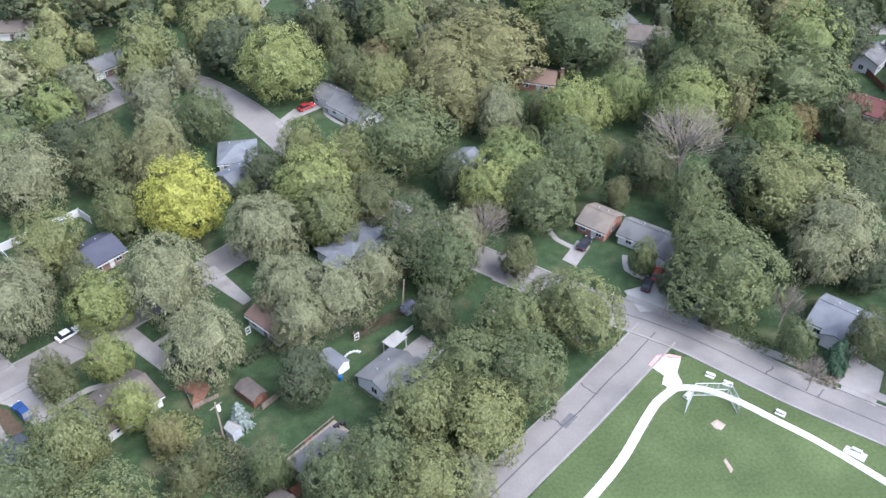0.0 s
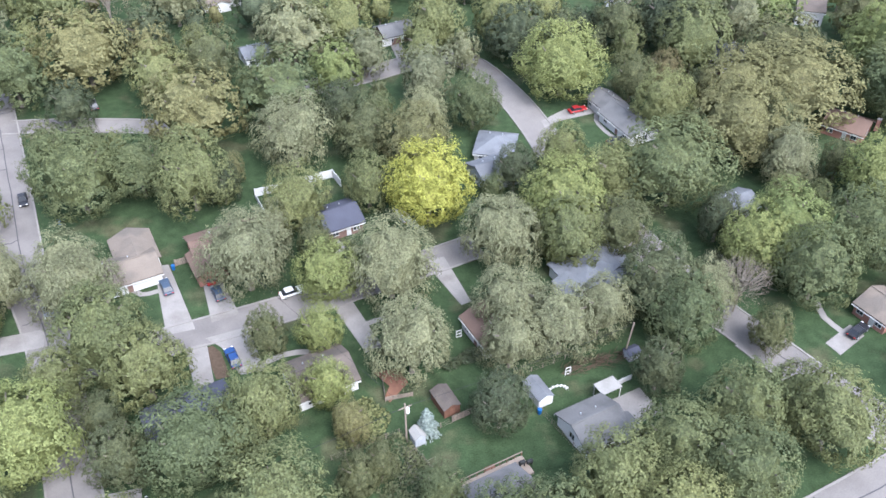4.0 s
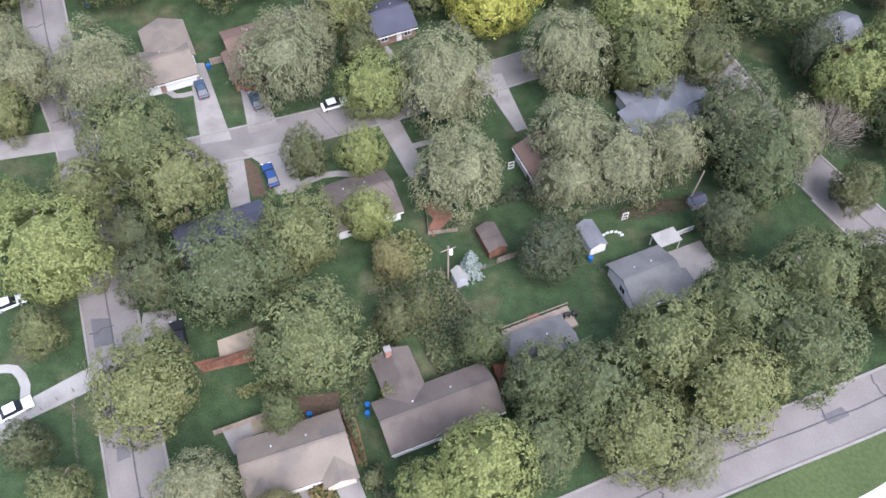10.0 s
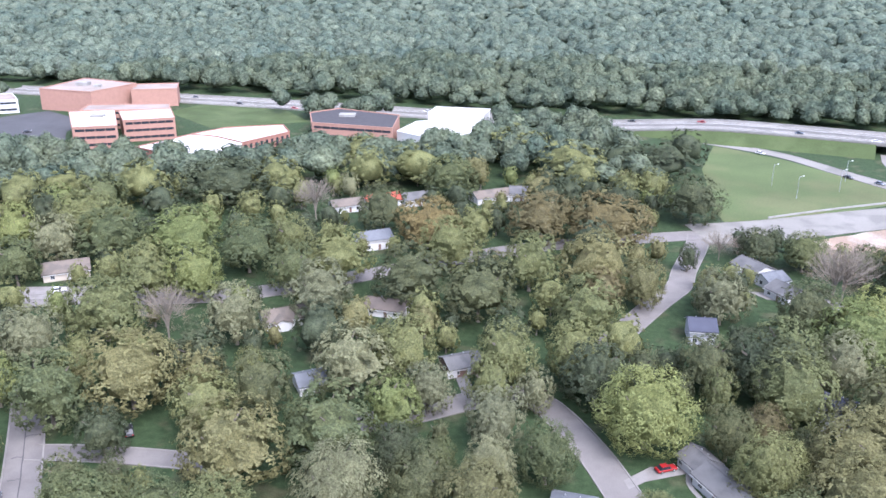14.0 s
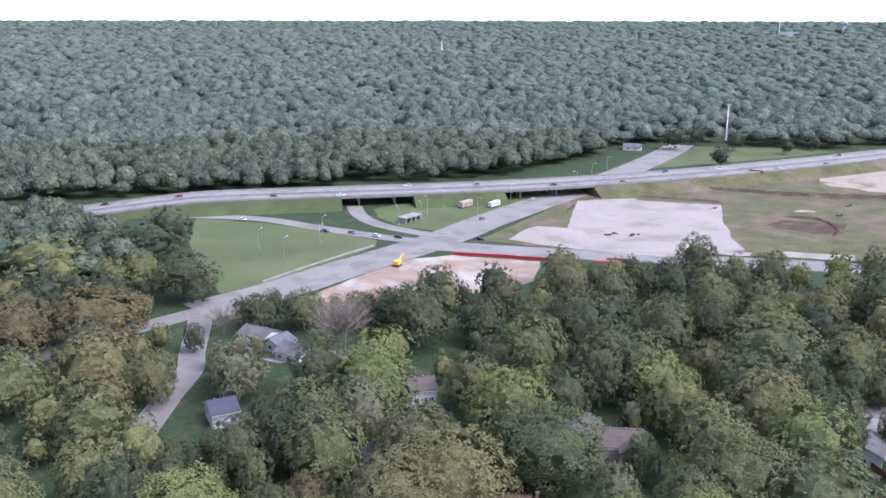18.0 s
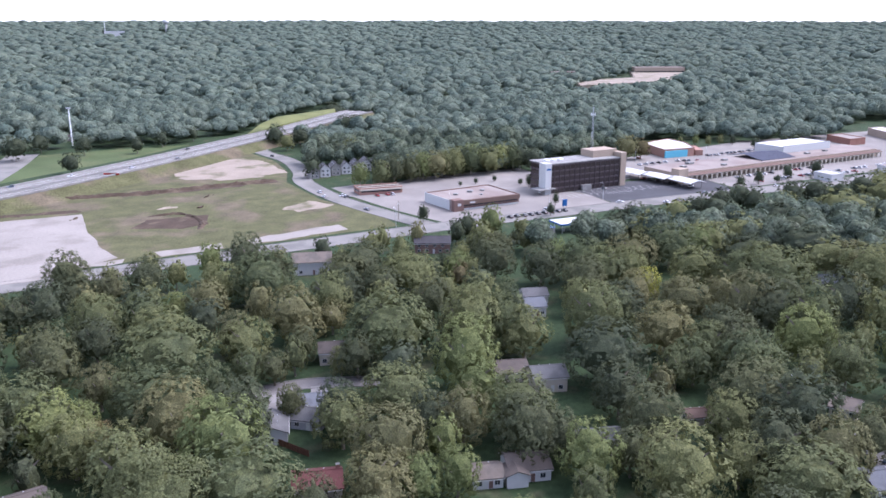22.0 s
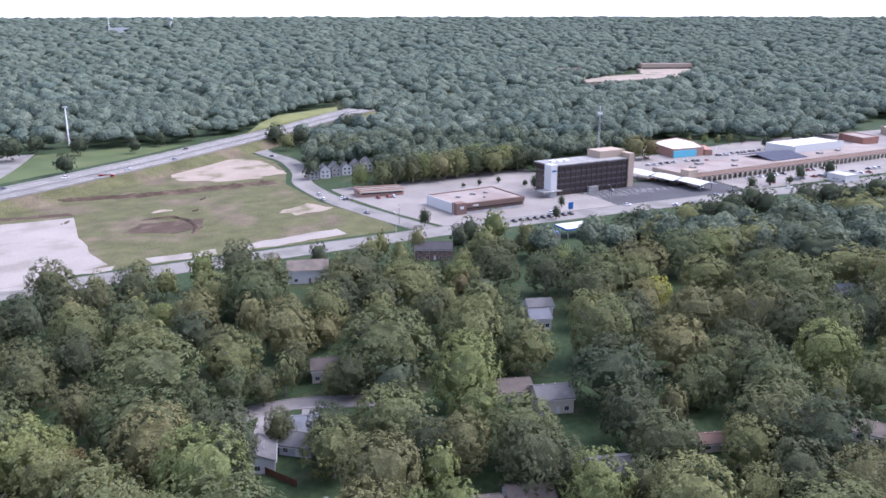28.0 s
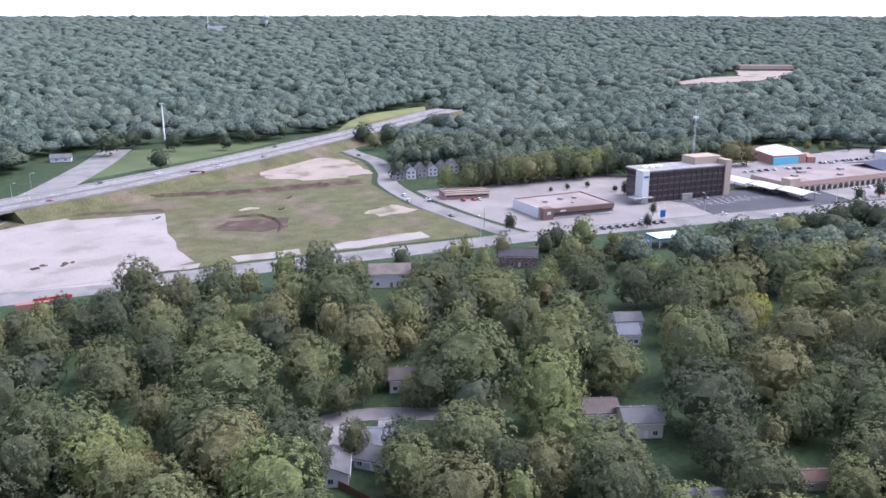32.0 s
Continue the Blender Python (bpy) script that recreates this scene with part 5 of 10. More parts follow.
def tar_seams(line, width, seed, step=7):
    """Sealed cracks: wavy lines along and across a street, as one thin mesh."""
    r = random.Random(seed)
    ns = normals2(line)
    v, f = [], []

    def strip(pts, w=0.11):
        v0, f0 = ribbon([Vector(p) for p in pts], -w, w, 0.03, 0.068)
        f.extend([tuple(i + len(v) for i in q) for q in f0])
        v.extend(v0)

    off = 0.2
    strip([p + n * (off + 0.25 * noise.noise((p.x * 0.2, p.y * 0.2, seed))) for p, n in zip(line, ns)])
    for i in range(1, len(line) - 1, 2):
        if r.random() < 0.7:
            p, n = line[i], ns[i]
            k = r.uniform(0.3, 0.5) * width
            s = r.choice((-1, 1))
            strip([p + n * (s * k * j / 4) + Vector((r.uniform(-0.3, 0.3), r.uniform(-0.3, 0.3))) for j in range(5)])
    return tagged(arrays("tar_seams", v, f, TAR), "dark sealed cracks in the asphalt", "cracks", kind="stuff")


tar_seams(line_r, 7.4, 1)
tar_seams(line_e, 7.4, 2)
tar_seams(line_l, 7.0, 3)


def car(x, y, yaw, paint="white", label="", length=4.6, width=1.8, high=1.45):
    e = thing("car", x, y, 0.07, yaw, label or f"{paint} parked car", "car", "parked cars")
    L, W = length / 2, width / 2
    bm = boxed(-L, -W, 0.28, L, W, 0.85, bevel=0.12)
    for q in bm.verts:
        if q.co.z > 0.6 and q.co.x > 0.55 * L:
            q.co.z -= 0.08
    part("body", bm, PAINT[paint], e, smooth=False)
    bm = bmesh.new()
    lo = [(-0.82 * L, 0.9 * W), (0.42 * L, 0.9 * W)]
    hi = [(-0.55 * L, 0.74 * W), (0.08 * L, 0.74 * W)]
    b0 = [bm.verts.new(p) for p in ((lo[0][0], -lo[0][1], 0.83), (lo[1][0], -lo[1][1], 0.83), (lo[1][0], lo[1][1], 0.83), (lo[0][0], lo[0][1], 0.83))]
    t0 = [bm.verts.new(p) for p in ((hi[0][0], -hi[0][1], high - 0.06), (hi[1][0], -hi[1][1], high - 0.06), (hi[1][0], hi[1][1], high - 0.06), (hi[0][0], hi[0][1], high - 0.06))]
    for i in range(4):
        bm.faces.new((b0[i], b0[(i + 1) % 4], t0[(i + 1) % 4], t0[i]))
    bm.faces.new(t0)
    bmesh.ops.recalc_face_normals(bm, faces=bm.faces)
    part("cabin_glass", bm, CARGLASS, e)
    part("roof", boxed(hi[0][0] - 0.05, -hi[0][1] - 0.02, high - 0.07, hi[1][0] + 0.05, hi[0][1] + 0.02, high, bevel=0.03), PAINT[paint], e)
    for sx in (-0.62, 0.62):
        for sy_ in (-1, 1):
            w = part("wheel", rod(bmesh.new(), (sx * L, sy_ * (W - 0.2), 0.32), (sx * L, sy_ * (W + 0.02), 0.32), 0.33, sides=12), RUBBER, e)
            part("hubcap", rod(bmesh.new(), (sx * L, sy_ * (W - 0.05), 0.32), (sx * L, sy_ * (W + 0.035), 0.32), 0.19, sides=8), METAL, w)
    for s in (-1, 1):
        part("headlight", boxed(L - 0.1, s * W * 0.7 - 0.18, 0.6, L + 0.02, s * W * 0.7 + 0.18, 0.76), STEEL, e)
        part("tail_light", boxed(-L - 0.02, s * W * 0.72 - 0.16, 0.62, -L + 0.1, s * W * 0.72 + 0.16, 0.78), REDPAINT, e)
    return e


car(-45.2, 112.4, 115, "slate", "dark blue-grey saloon parked on a driveway")
car(-37.6, 114.4, 115, "red", "red small car parked on a driveway", 4.0)
car(-35.4, 110.0, 115, "slate", "grey hatchback parked on a driveway", 4.2)
car(-22.0, 109.6, 25, "white", "white saloon parked at the street side")
car(-30.6, 93.8, 115, "blue", "blue saloon parked on a driveway", 4.9)
car(-80.4, 141.6, -67, "black", "black car parked at the street side")
car(-92.6, 155.1, -67, "grey", "dark grey car parked at the street side")
car(-75.8, 180.4, 115, "black", "black pickup in a driveway", 5.2, 1.9, 1.7)
car(-1.2, 131.0, 115, "silver", "silver car beneath a yellow tree")
car(-65.1, 107.5, -67, "grey", "grey car parked under branches")
car(-58.4, 53.0, 35, "white", "white car on a broad pale driveway")
car(-64.4, 69.1, 30, "silver", "silver car half under a tree")
car(-39.0, 64.4, 112, "black", "black pickup truck with a loaded bed", 5.4, 1.95, 1.75)
car(24.8, 41.6, 25, "red", "red saloon on the park street")
car(-39.0, 38.6, 112, "silver", "silver car at the street side")
car(76.4, 93.5, 35, "black", "black car on a driveway", 4.7)
car(80.8, 77.8, 40, "black", "black saloon on a pale driveway")
car(84.2, 79.4, 40, "red", "dark red car beside a house", 4.2)
car(41.4, 170.4, 20, "red", "red car by a white garage")
car(47.8, 156.2, 25, "black", "dark car before a house")
car(66.5, 124.5, 25, "red", "dark red car beside a garage")
car(-128, 259, 25, "white", "white car on a pale driveway")
car(188.5, 66.5, 25, "silver", "silver car before a white house")
car(214, -20, 60, "slate", "dark car in a shaded driveway")
car(261, -4.7, 20, "white", "white van among trees", 5.2, 2.0, 2.1)
car(216, 18, 40, "black", "dark car under trees")

# traffic standing on the main roads
for i, (x, y, a, c) in enumerate(((176, 406, -62, "black"), (186, 396, -62, "grey"), (193, 384, -62, "white"), (201, 376, -62, "black"), (232, 352, -45, "black"), (150, 452, -45, "white"), (258, 386, 25, "grey"), (312, 411, 25, "white"), (452, 128, -48, "black"), (470, 100, -48, "silver"), (500, 62, -48, "white"), (540, 14, -48, "grey"), (437, 128, 132, "slate"), (575, -30, -48, "white"), (350, 218, -45, "silver"), (470, 232, 42, "white"), (482, 240, 42, "silver"), (444, 196, 50, "grey"), (602, 330, 50, "black"))):
    car(x, y, a, c, f"{c} car on the wide road")
for i in range(22):
    k = 6 + int(i * (len(HWY) - 24) / 22)
    p, d, n = HWY[k], HWY[k + 1] - HWY[k], normals2(HWY)[k]
    off = (-10.8, -6.5, 6.5, 10.8)[(i * 7) % 4]
    q = p + n * off
    o = car(q.x, q.y, math.degrees(math.atan2(d.y, d.x)) + (180 if off > 0 else 0), ("white", "silver", "grey", "black", "red", "slate")[i % 6], "car on the highway")
    o.location.z = deck_height(k) + 0.02
# cars in the strip's lots, in rows
spot = random.Random(5)
for row, (ax, ay, bx, by, n) in enumerate(((596, 96, 660, 30, 16), (620, 108, 688, 34, 16), (646, 26, 682, -10, 12), (590, -22, 690, -122, 26), (605, -46, 668, -112, 12), (520, 96, 556, 52, 7), (704, -3, 733, -34, 14), (657, 38, 665, 16, 8), (689, 13, 697, 0, 6), (606, 46, 574, 28, 12), (586, 60, 560, 22, 14), (482, 203, 490, 193, 5), (501, 42, 514, 27, 6), (598, -6, 652, -60, 22), (478, 226, 468, 212, 5), (472, 190, 500, 206, 7), (-262, 500, -226, 452, 9), (-90, 446, -62, 434, 6))):
    for i in range(n):
        if spot.random() < 0.45:
            t = i / max(1, n - 1)
            car(ax + (bx - ax) * t, ay + (by - ay) * t, math.degrees(math.atan2(by - ay, bx - ax)) + 90 + spot.uniform(-2, 2), spot.choice(("white", "silver", "grey", "black", "red", "slate")), "car in a shop parking lot")
for i in range(9):
    p = Vector((446, 116)).lerp(Vector((470, 90)), i / 8)
    car(p.x, p.y, 40, "black", "dark car parked in a row along the road")


def shed(x, y, yaw, l, w, roof, wall, label, h=1.9, rise=0.7):
    e = thing("shed", x, y, 0, yaw, label, "shed")
    part("wall", gable_walls(bmesh.new(), -l / 2, -w / 2, l / 2, w / 2, h, rise), wall, e)
    part("roof", gable(bmesh.new(), -l / 2, -w / 2, l / 2, w / 2, h, rise, 0.15, 0.08), roof, e)
    door(e, -l / 2, 0, -90, 0.9, 1.6, mat=wall)
    return e


shed(-0.2, 75.2, 115, 2.0, 1.7, PALE, GREYWALL, "small white metal garden shed with gable roof")
shed(4.4, 81.9, 115, 4.6, 2.8, ROOFS["brown"], FENCEWOOD, "brown-roofed cedar garden shed")
shed(19.3, 82.9, 115, 4.6, 2.6, ROOFS["pale"], WHITE, "narrow grey and white garden shed")
shed(36.2, 90.5, 25, 2.2, 1.8, ROOFS["navy"], GREYWALL, "small grey shed with a dark slate roof", h=1.5, rise=0.5)
awning = thing("patio_cover", 30.3, 82.3, 0, 25, "white flat patio cover on posts", "patio cover")
part("roof", boxed(-1.9, -1.3, 2.4, 1.9, 1.3, 2.5), PALE, awning)
for x in (-1.7, 1.7):
    for y in (-1.1, 1.1):
        part("post", boxed(x - 0.06, y - 0.06, 0, x + 0.06, y + 0.06, 2.4), WHITE, awning)
sheet("patio", [(28, 80), (36, 83.6), (38.4, 78.4), (30.6, 74.8)], 0.08, CONCRETE, "concrete patio behind a house", "patio", thick=0.2)
deck = thing("deck", 11.2, 67.6, 0, 25, "brown timber deck with rails and flower boxes", "deck")
part("floor", boxed(-5.2, -1.8, 0.0, 5.2, 1.6, 0.5), GREYWOOD, deck)
for k in range(9):
    part("post", boxed(-5.2 + k * 1.28, 1.5, 0.5, -5.1 + k * 1.28, 1.6, 1.4), FENCEWOOD, deck)
part("rail", boxed(-5.2, 1.48, 1.35, 5.2, 1.62, 1.45), GREYWOOD, deck)
part("step", boxed(-0.8, 1.6, 0.0, 0.8, 2.4, 0.3), FENCEWOOD, deck)
for x, y in ((16.2, 69.8), (15, 69.3)):
    g = thing("barrel_grill", x, y, 0.5 if x < 16 else 0, 25, "black barrel grill standing by the deck", "grill")
    part("drum", rod(bmesh.new(), (-0.45, 0, 0.9), (0.45, 0, 0.9), 0.32, sides=10), RUBBER, g)
    for s in (-0.35, 0.35):
        part("leg", boxed(s - 0.03, -0.25, 0, s + 0.03, 0.25, 0.7), RUBBER, g)


def fence(pts, h, mat, label, pitch=0.0, wire=False):
    """A board fence along pts: posts, rails and boards; wire: posts and rails with thin wires."""
    x0, y0 = pts[0]
    e = thing("fence", x0, y0, 0, 0, label, "fence")
    for (ax, ay), (bx, by) in zip(pts, pts[1:]):
        a, b = Vector((ax - x0, ay - y0)), Vector((bx - x0, by - y0))
        L = (b - a).length
        yaw = math.degrees(math.atan2((b - a).y, (b - a).x))
        m = pose(a.x, a.y, 0, 0, 0, yaw)
        n = max(1, round(L / 2.4))
        for k in range(n + 1):
            part("post", boxed(L * k / n - 0.04, -0.04, -0.1, L * k / n + 0.04, 0.04, h + 0.08), GREYWOOD if wire else mat, e).matrix_basis = m
        for z in ((h, h * 0.5, 0.1) if wire else (0.3, h - 0.3)):
            part("rail", boxed(0, -0.008 if wire else -0.02, z - (0.012 if wire else 0.03), L, 0.008 if wire else 0.02, z + (0.012 if wire else 0.03)), GREYWOOD if wire else mat, e).matrix_basis = m
        if not wire:
            bm = bmesh.new()
            k = max(1, int(L / 0.16))
            shared = None
            for i in range(k):
                if shared is None:
                    o = part("board", boxed(-0.07, 0.03, 0.05, 0.07, 0.055, h), mat, e)
                    shared = o.data
                else:
                    o = new("board", shared)
                    o.parent = e
                o.matrix_basis = m @ pose(L * (i + 0.5) / k, 0, 0)
            bm.free()
    return e


fence([(-15.3, 53.6), (-12.0, 47.4)], 1.8, FENCEWOOD, "reddish cedar board fence beside a house")
fence([(-34.4, 59.6), (-28.2, 62.6)], 1.6, FENCEWOOD, "orange cedar board fence between yards")
fence([(4.4, 61.2), (6.0, 56.4)], 1.8, FENCEWOOD, "reddish cedar board fence in shade")
fence([(-31.6, 50.4), (-22.0, 54.6)], 1.4, GREYWOOD, "grey weathered board fence")
fence([(5.3, 78.4), (8.9, 80.1)], 1.5, GREYWOOD, "weathered board fence by a shed")
fence([(-44.8, 118.8), (-41.0, 120.4)], 1.6, GREYWOOD, "tan board fence between two houses")
fence([(178, 131), (186.5, 128.5), (182, 116)], 1.8, FENCEWOOD, "red cedar fence round a back yard")
fence([(146.5, 113), (152, 115.5), (149, 104)], 1.8, FENCEWOOD, "orange cedar fence round a green yard")
fence([(-13.2, 72.4), (-3.0, 76.8), (1.8, 69.6)], 1.1, METAL, "thin wire fence between gardens", wire=True)
fence([(11.3, 98.0), (17.0, 87.3), (27, 91.4)], 1.1, METAL, "thin wire fence between gardens", wire=True)
fence([(5.3, 78.4), (1.6, 76.6)], 1.1, METAL, "thin wire fence by the spruce", wire=True)
fence([(-5.8, 89.7), (-5.1, 83.3), (-0.7, 84.1)], 1.0, GREYWOOD, "low weathered fence round a deck")
fence([(19.4, 79.6), (24.5, 70.2)], 1.1, METAL, "thin wire fence down the lawn", wire=True)
fence([(-58.6, 50.4), (-51.6, 56.0), (-49.4, 49.0), (-44.0, 36)], 1.1, METAL, "thin wire fence along the street", wire=True)


def utility_pole(x, y, h, label="weathered wooden utility pole", arm=True, lean=0.0):
    e = thing("utility_pole", x, y, 0, 25, label, "utility pole")
    part("pole", rod(bmesh.new(), (0, 0, -0.2), (lean, 0, h), 0.17, 0.12, 8), GREYWOOD, e)
    if arm:
        part("crossarm", boxed(lean - 1.1, -0.06, h - 0.9, lean + 1.1, 0.06, h - 0.75), GREYWOOD, e)
        part("transformer", rod(bmesh.new(), (lean + 0.4, 0, h - 2.2), (lean + 0.4, 0, h - 1.2), 0.27, sides=10), STEEL, e)
    return e


utility_pole(-1.9, 75.7, 8.2)
utility_pole(35.0, 90.6, 7.5, "bare wooden pole at the end of a yard", False, 0.9)
utility_pole(67, 194, 9.0)
utility_pole(78.7, 69.6, 6.5, "thin wooden pole at the street corner", False)
utility_pole(427, 172, 10, "wooden pole at the road junction")
utility_pole(92, 200, 9.0)
wires = thing("power_line", -1.9, 75.7, 0, 0, "thin sagging wires between poles", "wire")
for dx, dy, z1 in ((-22, -9.5, 6.5), (37, 15, 7.2), (-58, 70, 8)):
    run = [Vector((dx * i / 12, dy * i / 12)) for i in range(13)]
    sag = [7.6 + (z1 - 7.6) * i / 12 - 2.4 * (i / 12) * (1 - i / 12) for i in range(13)]
    arrays("wire", *ribbon(run, -0.02, 0.02, lambda i: sag[i] - 0.02, lambda i: sag[i] + 0.02), RUBBER, wires)

# small garden things
for x, y in ((24.9, 87.2), (7.6, 96.8)):
    f = thing("garden_gate", x, y, 0, 20, "white wooden garden gate frame standing on the lawn", "gate")
    for s in (-0.45, 0.45):
        part("upright", boxed(s - 0.06, -0.05, 0, s + 0.06, 0.05, 1.7), WHITE, f)
    for z in (0.15, 0.85, 1.6):
        part("bar", boxed(-0.45, -0.05, z - 0.06, 0.45, 0.05, z + 0.06), WHITE, f)
for x, y, z in ((19.1, 79.4, 0), (-45.0, 118.0, 0), (-19.5, 53.4, 0), (-12.0, 55.0, 0), (-11.9, 53.8, 0), (-70.6, 133.6, 0)):
    d = thing("blue_bin", x, y, z, 20, "blue plastic wheeled bin beside a house", "bin")
    part("tub", rod(bmesh.new(), (0, 0, 0), (0, 0, 0.95), 0.32, 0.38, 10), BLUE, d)
    part("lid", rod(bmesh.new(), (0, 0, 0.95), (0, 0, 1.03), 0.4, 0.36, 10), BLUE, d)
trampoline = thing("garden_edging", 22.6, 83.4, 0, 25, "white curved garden edging by a shed", "garden edging")
for k in range(10):
    a = k * 0.4
    part("edging_stone", boxed(1.8 * math.cos(a) - 0.25, 1.2 * math.sin(a) - 0.12, 0, 1.8 * math.cos(a) + 0.25, 1.2 * math.sin(a) + 0.12, 0.3), WHITE, trampoline)
pile = random.Random(11)
bm = bmesh.new()
for k in range(170):
    t = pile.random()
    x, y = 24 + 11 * t + pile.uniform(-0.6, 0.6), 87.4 + 3.2 * t + pile.uniform(-1.2, 1.2)
    a = pile.uniform(-0.5, 1.3)
    z = pile.uniform(0.05, 0.9)
    rod(bm, (x, y, z), (x + math.cos(a) * 1.6, y + math.sin(a) * 1.6, z + pile.uniform(-0.2, 0.3)), 0.05, 0.03, 4)
tagged(part("brush_pile", bm, SOIL), "long pile of cut brown branches and logs", "brush pile", kind="stuff")
bm = bmesh.new()
for k in range(60):
    x, y = -1.5 + pile.uniform(-1.6, 2.4), 70.6 + pile.uniform(-3, 3)
    a = pile.uniform(0, 6.28)
    rod(bm, (x, y, 0.1), (x + math.cos(a) * 1.6, y + math.sin(a) * 1.6, pile.uniform(0.2, 1.4)), 0.03, 0.012, 3)
tagged(part("dead_branches", bm, BARK), "heap of bare grey branches by a fence", "branches", kind="stuff")

# park things
backstop = thing("backstop", 74.0, 49.8, 0, -24, "grey chain-link ball field backstop", "backstop")
nets = [((-5.2, -3.2), (-2.9, 0.8)), ((-2.9, 0.8), (2.9, 0.8)), ((2.9, 0.8), (3.6, -3.4))]
for (ax, ay), (bx, by) in nets:
    L = math.hypot(bx - ax, by - ay)
    m = pose(ax, ay, 0, 0, 0, math.degrees(math.atan2(by - ay, bx - ax)))
    n = max(2, round(L / 1.8))
    for k in range(n + 1):
        part("post", rod(bmesh.new(), (L * k / n, 0, 0), (L * k / n, 0, 3.0), 0.05), METAL, backstop).matrix_basis = m
    for z in (0.1, 1.5, 3.0):
        part("rail", rod(bmesh.new(), (0, 0, z), (L, 0, z), 0.04), METAL, backstop).matrix_basis = m
    bm = bmesh.new()
    for k in range(int(L / 0.3)):
        rod(bm, (k * 0.3, 0, 0), (k * 0.3, 0, 3), 0.012, sides=3)
    for k in range(10):
        rod(bm, (0, 0, k * 0.3), (L, 0, k * 0.3), 0.012, sides=3)
    part("mesh", bm, METAL, backstop).matrix_basis = m
for x, y, a in ((77.2, 54.1, -55), (78.7, 51.3, -55), (70.9, 52.0, 20), (82.4, 42.6, -60), (87.9, 31.6, -60)):
    big = x > 87
    bnch = thing("park_bench", x, y, 0.09 if big else 0, a, "pale concrete bench beside the park path", "bench")
    part("pad", boxed(-0.8, -0.55, 0, 0.8, 0.55, 0.1), PATHWHITE, bnch)
    part("seat", boxed(-0.75, -0.25, 0.45, 0.75, 0.25, 0.55), PATHWHITE, bnch)
    for s in (-0.6, 0.6):
        part("leg", boxed(s - 0.08, -0.2, 0.1, s + 0.08, 0.2, 0.45), PALE, bnch)
sheet("bench_pad", [(86.0, 32.6), (87.4, 33.2), (89.0, 30.4), (87.4, 29.6)], 0.1, PATHWHITE, "white concrete pad for benches", "path", thick=0.2)

# street and highway lamps
def street_lamp(x, y, yaw, h=9.5, z=0.0):
    e = thing("street_lamp", x, y, z, yaw, "thin grey street lamp with a curved arm", "street lamp", "street lamps")
    part("pole", rod(bmesh.new(), (0, 0, 0), (0, 0, h), 0.11, 0.07), METAL, e)
    part("arm", rod(bmesh.new(), (0, 0, h), (2.0, 0, h + 0.4), 0.06, 0.05), METAL, e)
    part("head", boxed(1.8, -0.16, h + 0.3, 2.6, 0.16, h + 0.45), STEEL, e)


for x, y, a in ((140, 372, 20), (163, 384, 20), (136, 392, 20), (172, 400, 20), (230, 402, 90), (240, 412, 90), (256, 420, 90), (215, 400, 90), (262, 396, -60), (300, 416, -60), (390, 445, -60), (418, 460, -60), (372, 412, 120), (360, 426, 120), (480, 100, 40), (505, 72, 40), (560, 4, 40), (610, -50, 40), (452, 150, 40), (410, 168, 40), (640, 60, 0), (670, 10, 0), (690, 60, 0)):
    street_lamp(x, y, a)

# roadworks on the highway
works = thing("barrier_fence", 473.3, 384.5, 5.6, -72.2, "row of orange-red barriers on the highway", "barrier")
for k in range(7):
    part("panel", boxed(k * 1.22, -0.3, 0, k * 1.22 + 2.4, 0.3, 1.3, bevel=0.05), REDPAINT, works)

# building site and junction things
site = thing("excavator", 176, 334, 0.1, 30, "yellow excavator on the building site", "excavator")
part("body", boxed(-1.6, -1.3, 0.9, 1.6, 1.3, 2.6, bevel=0.15), YELLOW, site)
for s in (-1.1, 1.1):
    part("track", boxed(-2, s - 0.3, 0, 2, s + 0.3, 0.9, bevel=0.2), RUBBER, site)
part("boom", rod(bmesh.new(), (1.2, 0, 2.2), (5, 0, 4.4), 0.3, 0.2), YELLOW, site)
part("arm", rod(bmesh.new(), (5, 0, 4.4), (7, 0, 1.2), 0.22, 0.15), YELLOW, site)
for pts in ([(206, 337), (222, 322), (236, 306)], [(258, 292), (268, 283)]):
    bar = thing("barrier_fence", pts[0][0], pts[0][1], 0, 0, "orange-red construction barrier along the road", "barrier")
    for (ax, ay), (bx, by) in zip(pts, pts[1:]):
        L = math.hypot(bx - ax, by - ay)
        part("panel", boxed(0, -0.1, 0, L, 0.1, 1.3), REDPAINT, bar).matrix_basis = pose(ax - pts[0][0], ay - pts[0][1], 0, 0, 0, math.degrees(math.atan2(by - ay, bx - ax)))
for x, y, l, w, hgt, lab, mat in ((282, 408, 9, 2.6, 3.2, "white site office trailer", WHITE), (268, 416, 10, 3, 3.6, "steel-framed sign gantry base", TAN)):
    tr = thing("site_trailer", x, y, 0.05, 20, lab, "trailer")
    part("body", boxed(-l / 2, -w / 2, 0.5, l / 2, w / 2, hgt, bevel=0.1), mat, tr)
    part("base", boxed(-l / 2 + 0.5, -w / 2 + 0.3, 0, l / 2 - 0.5, w / 2 - 0.3, 0.5), RUBBER, tr)
    for k in range(3):
        part("window", boxed(-l / 4 + k * l / 4 - 0.5, -w / 2 - 0.05, 1.5, -l / 4 + k * l / 4 + 0.5, -w / 2 + 0.05, 2.4), GLASS, tr)
pump = thing("pump_house", 224, 404, 0.05, 20, "low concrete culvert house in the grass island", "culvert")
part("roof", boxed(-7, -3, 2.4, 7, 3, 3.0), PALE, pump)
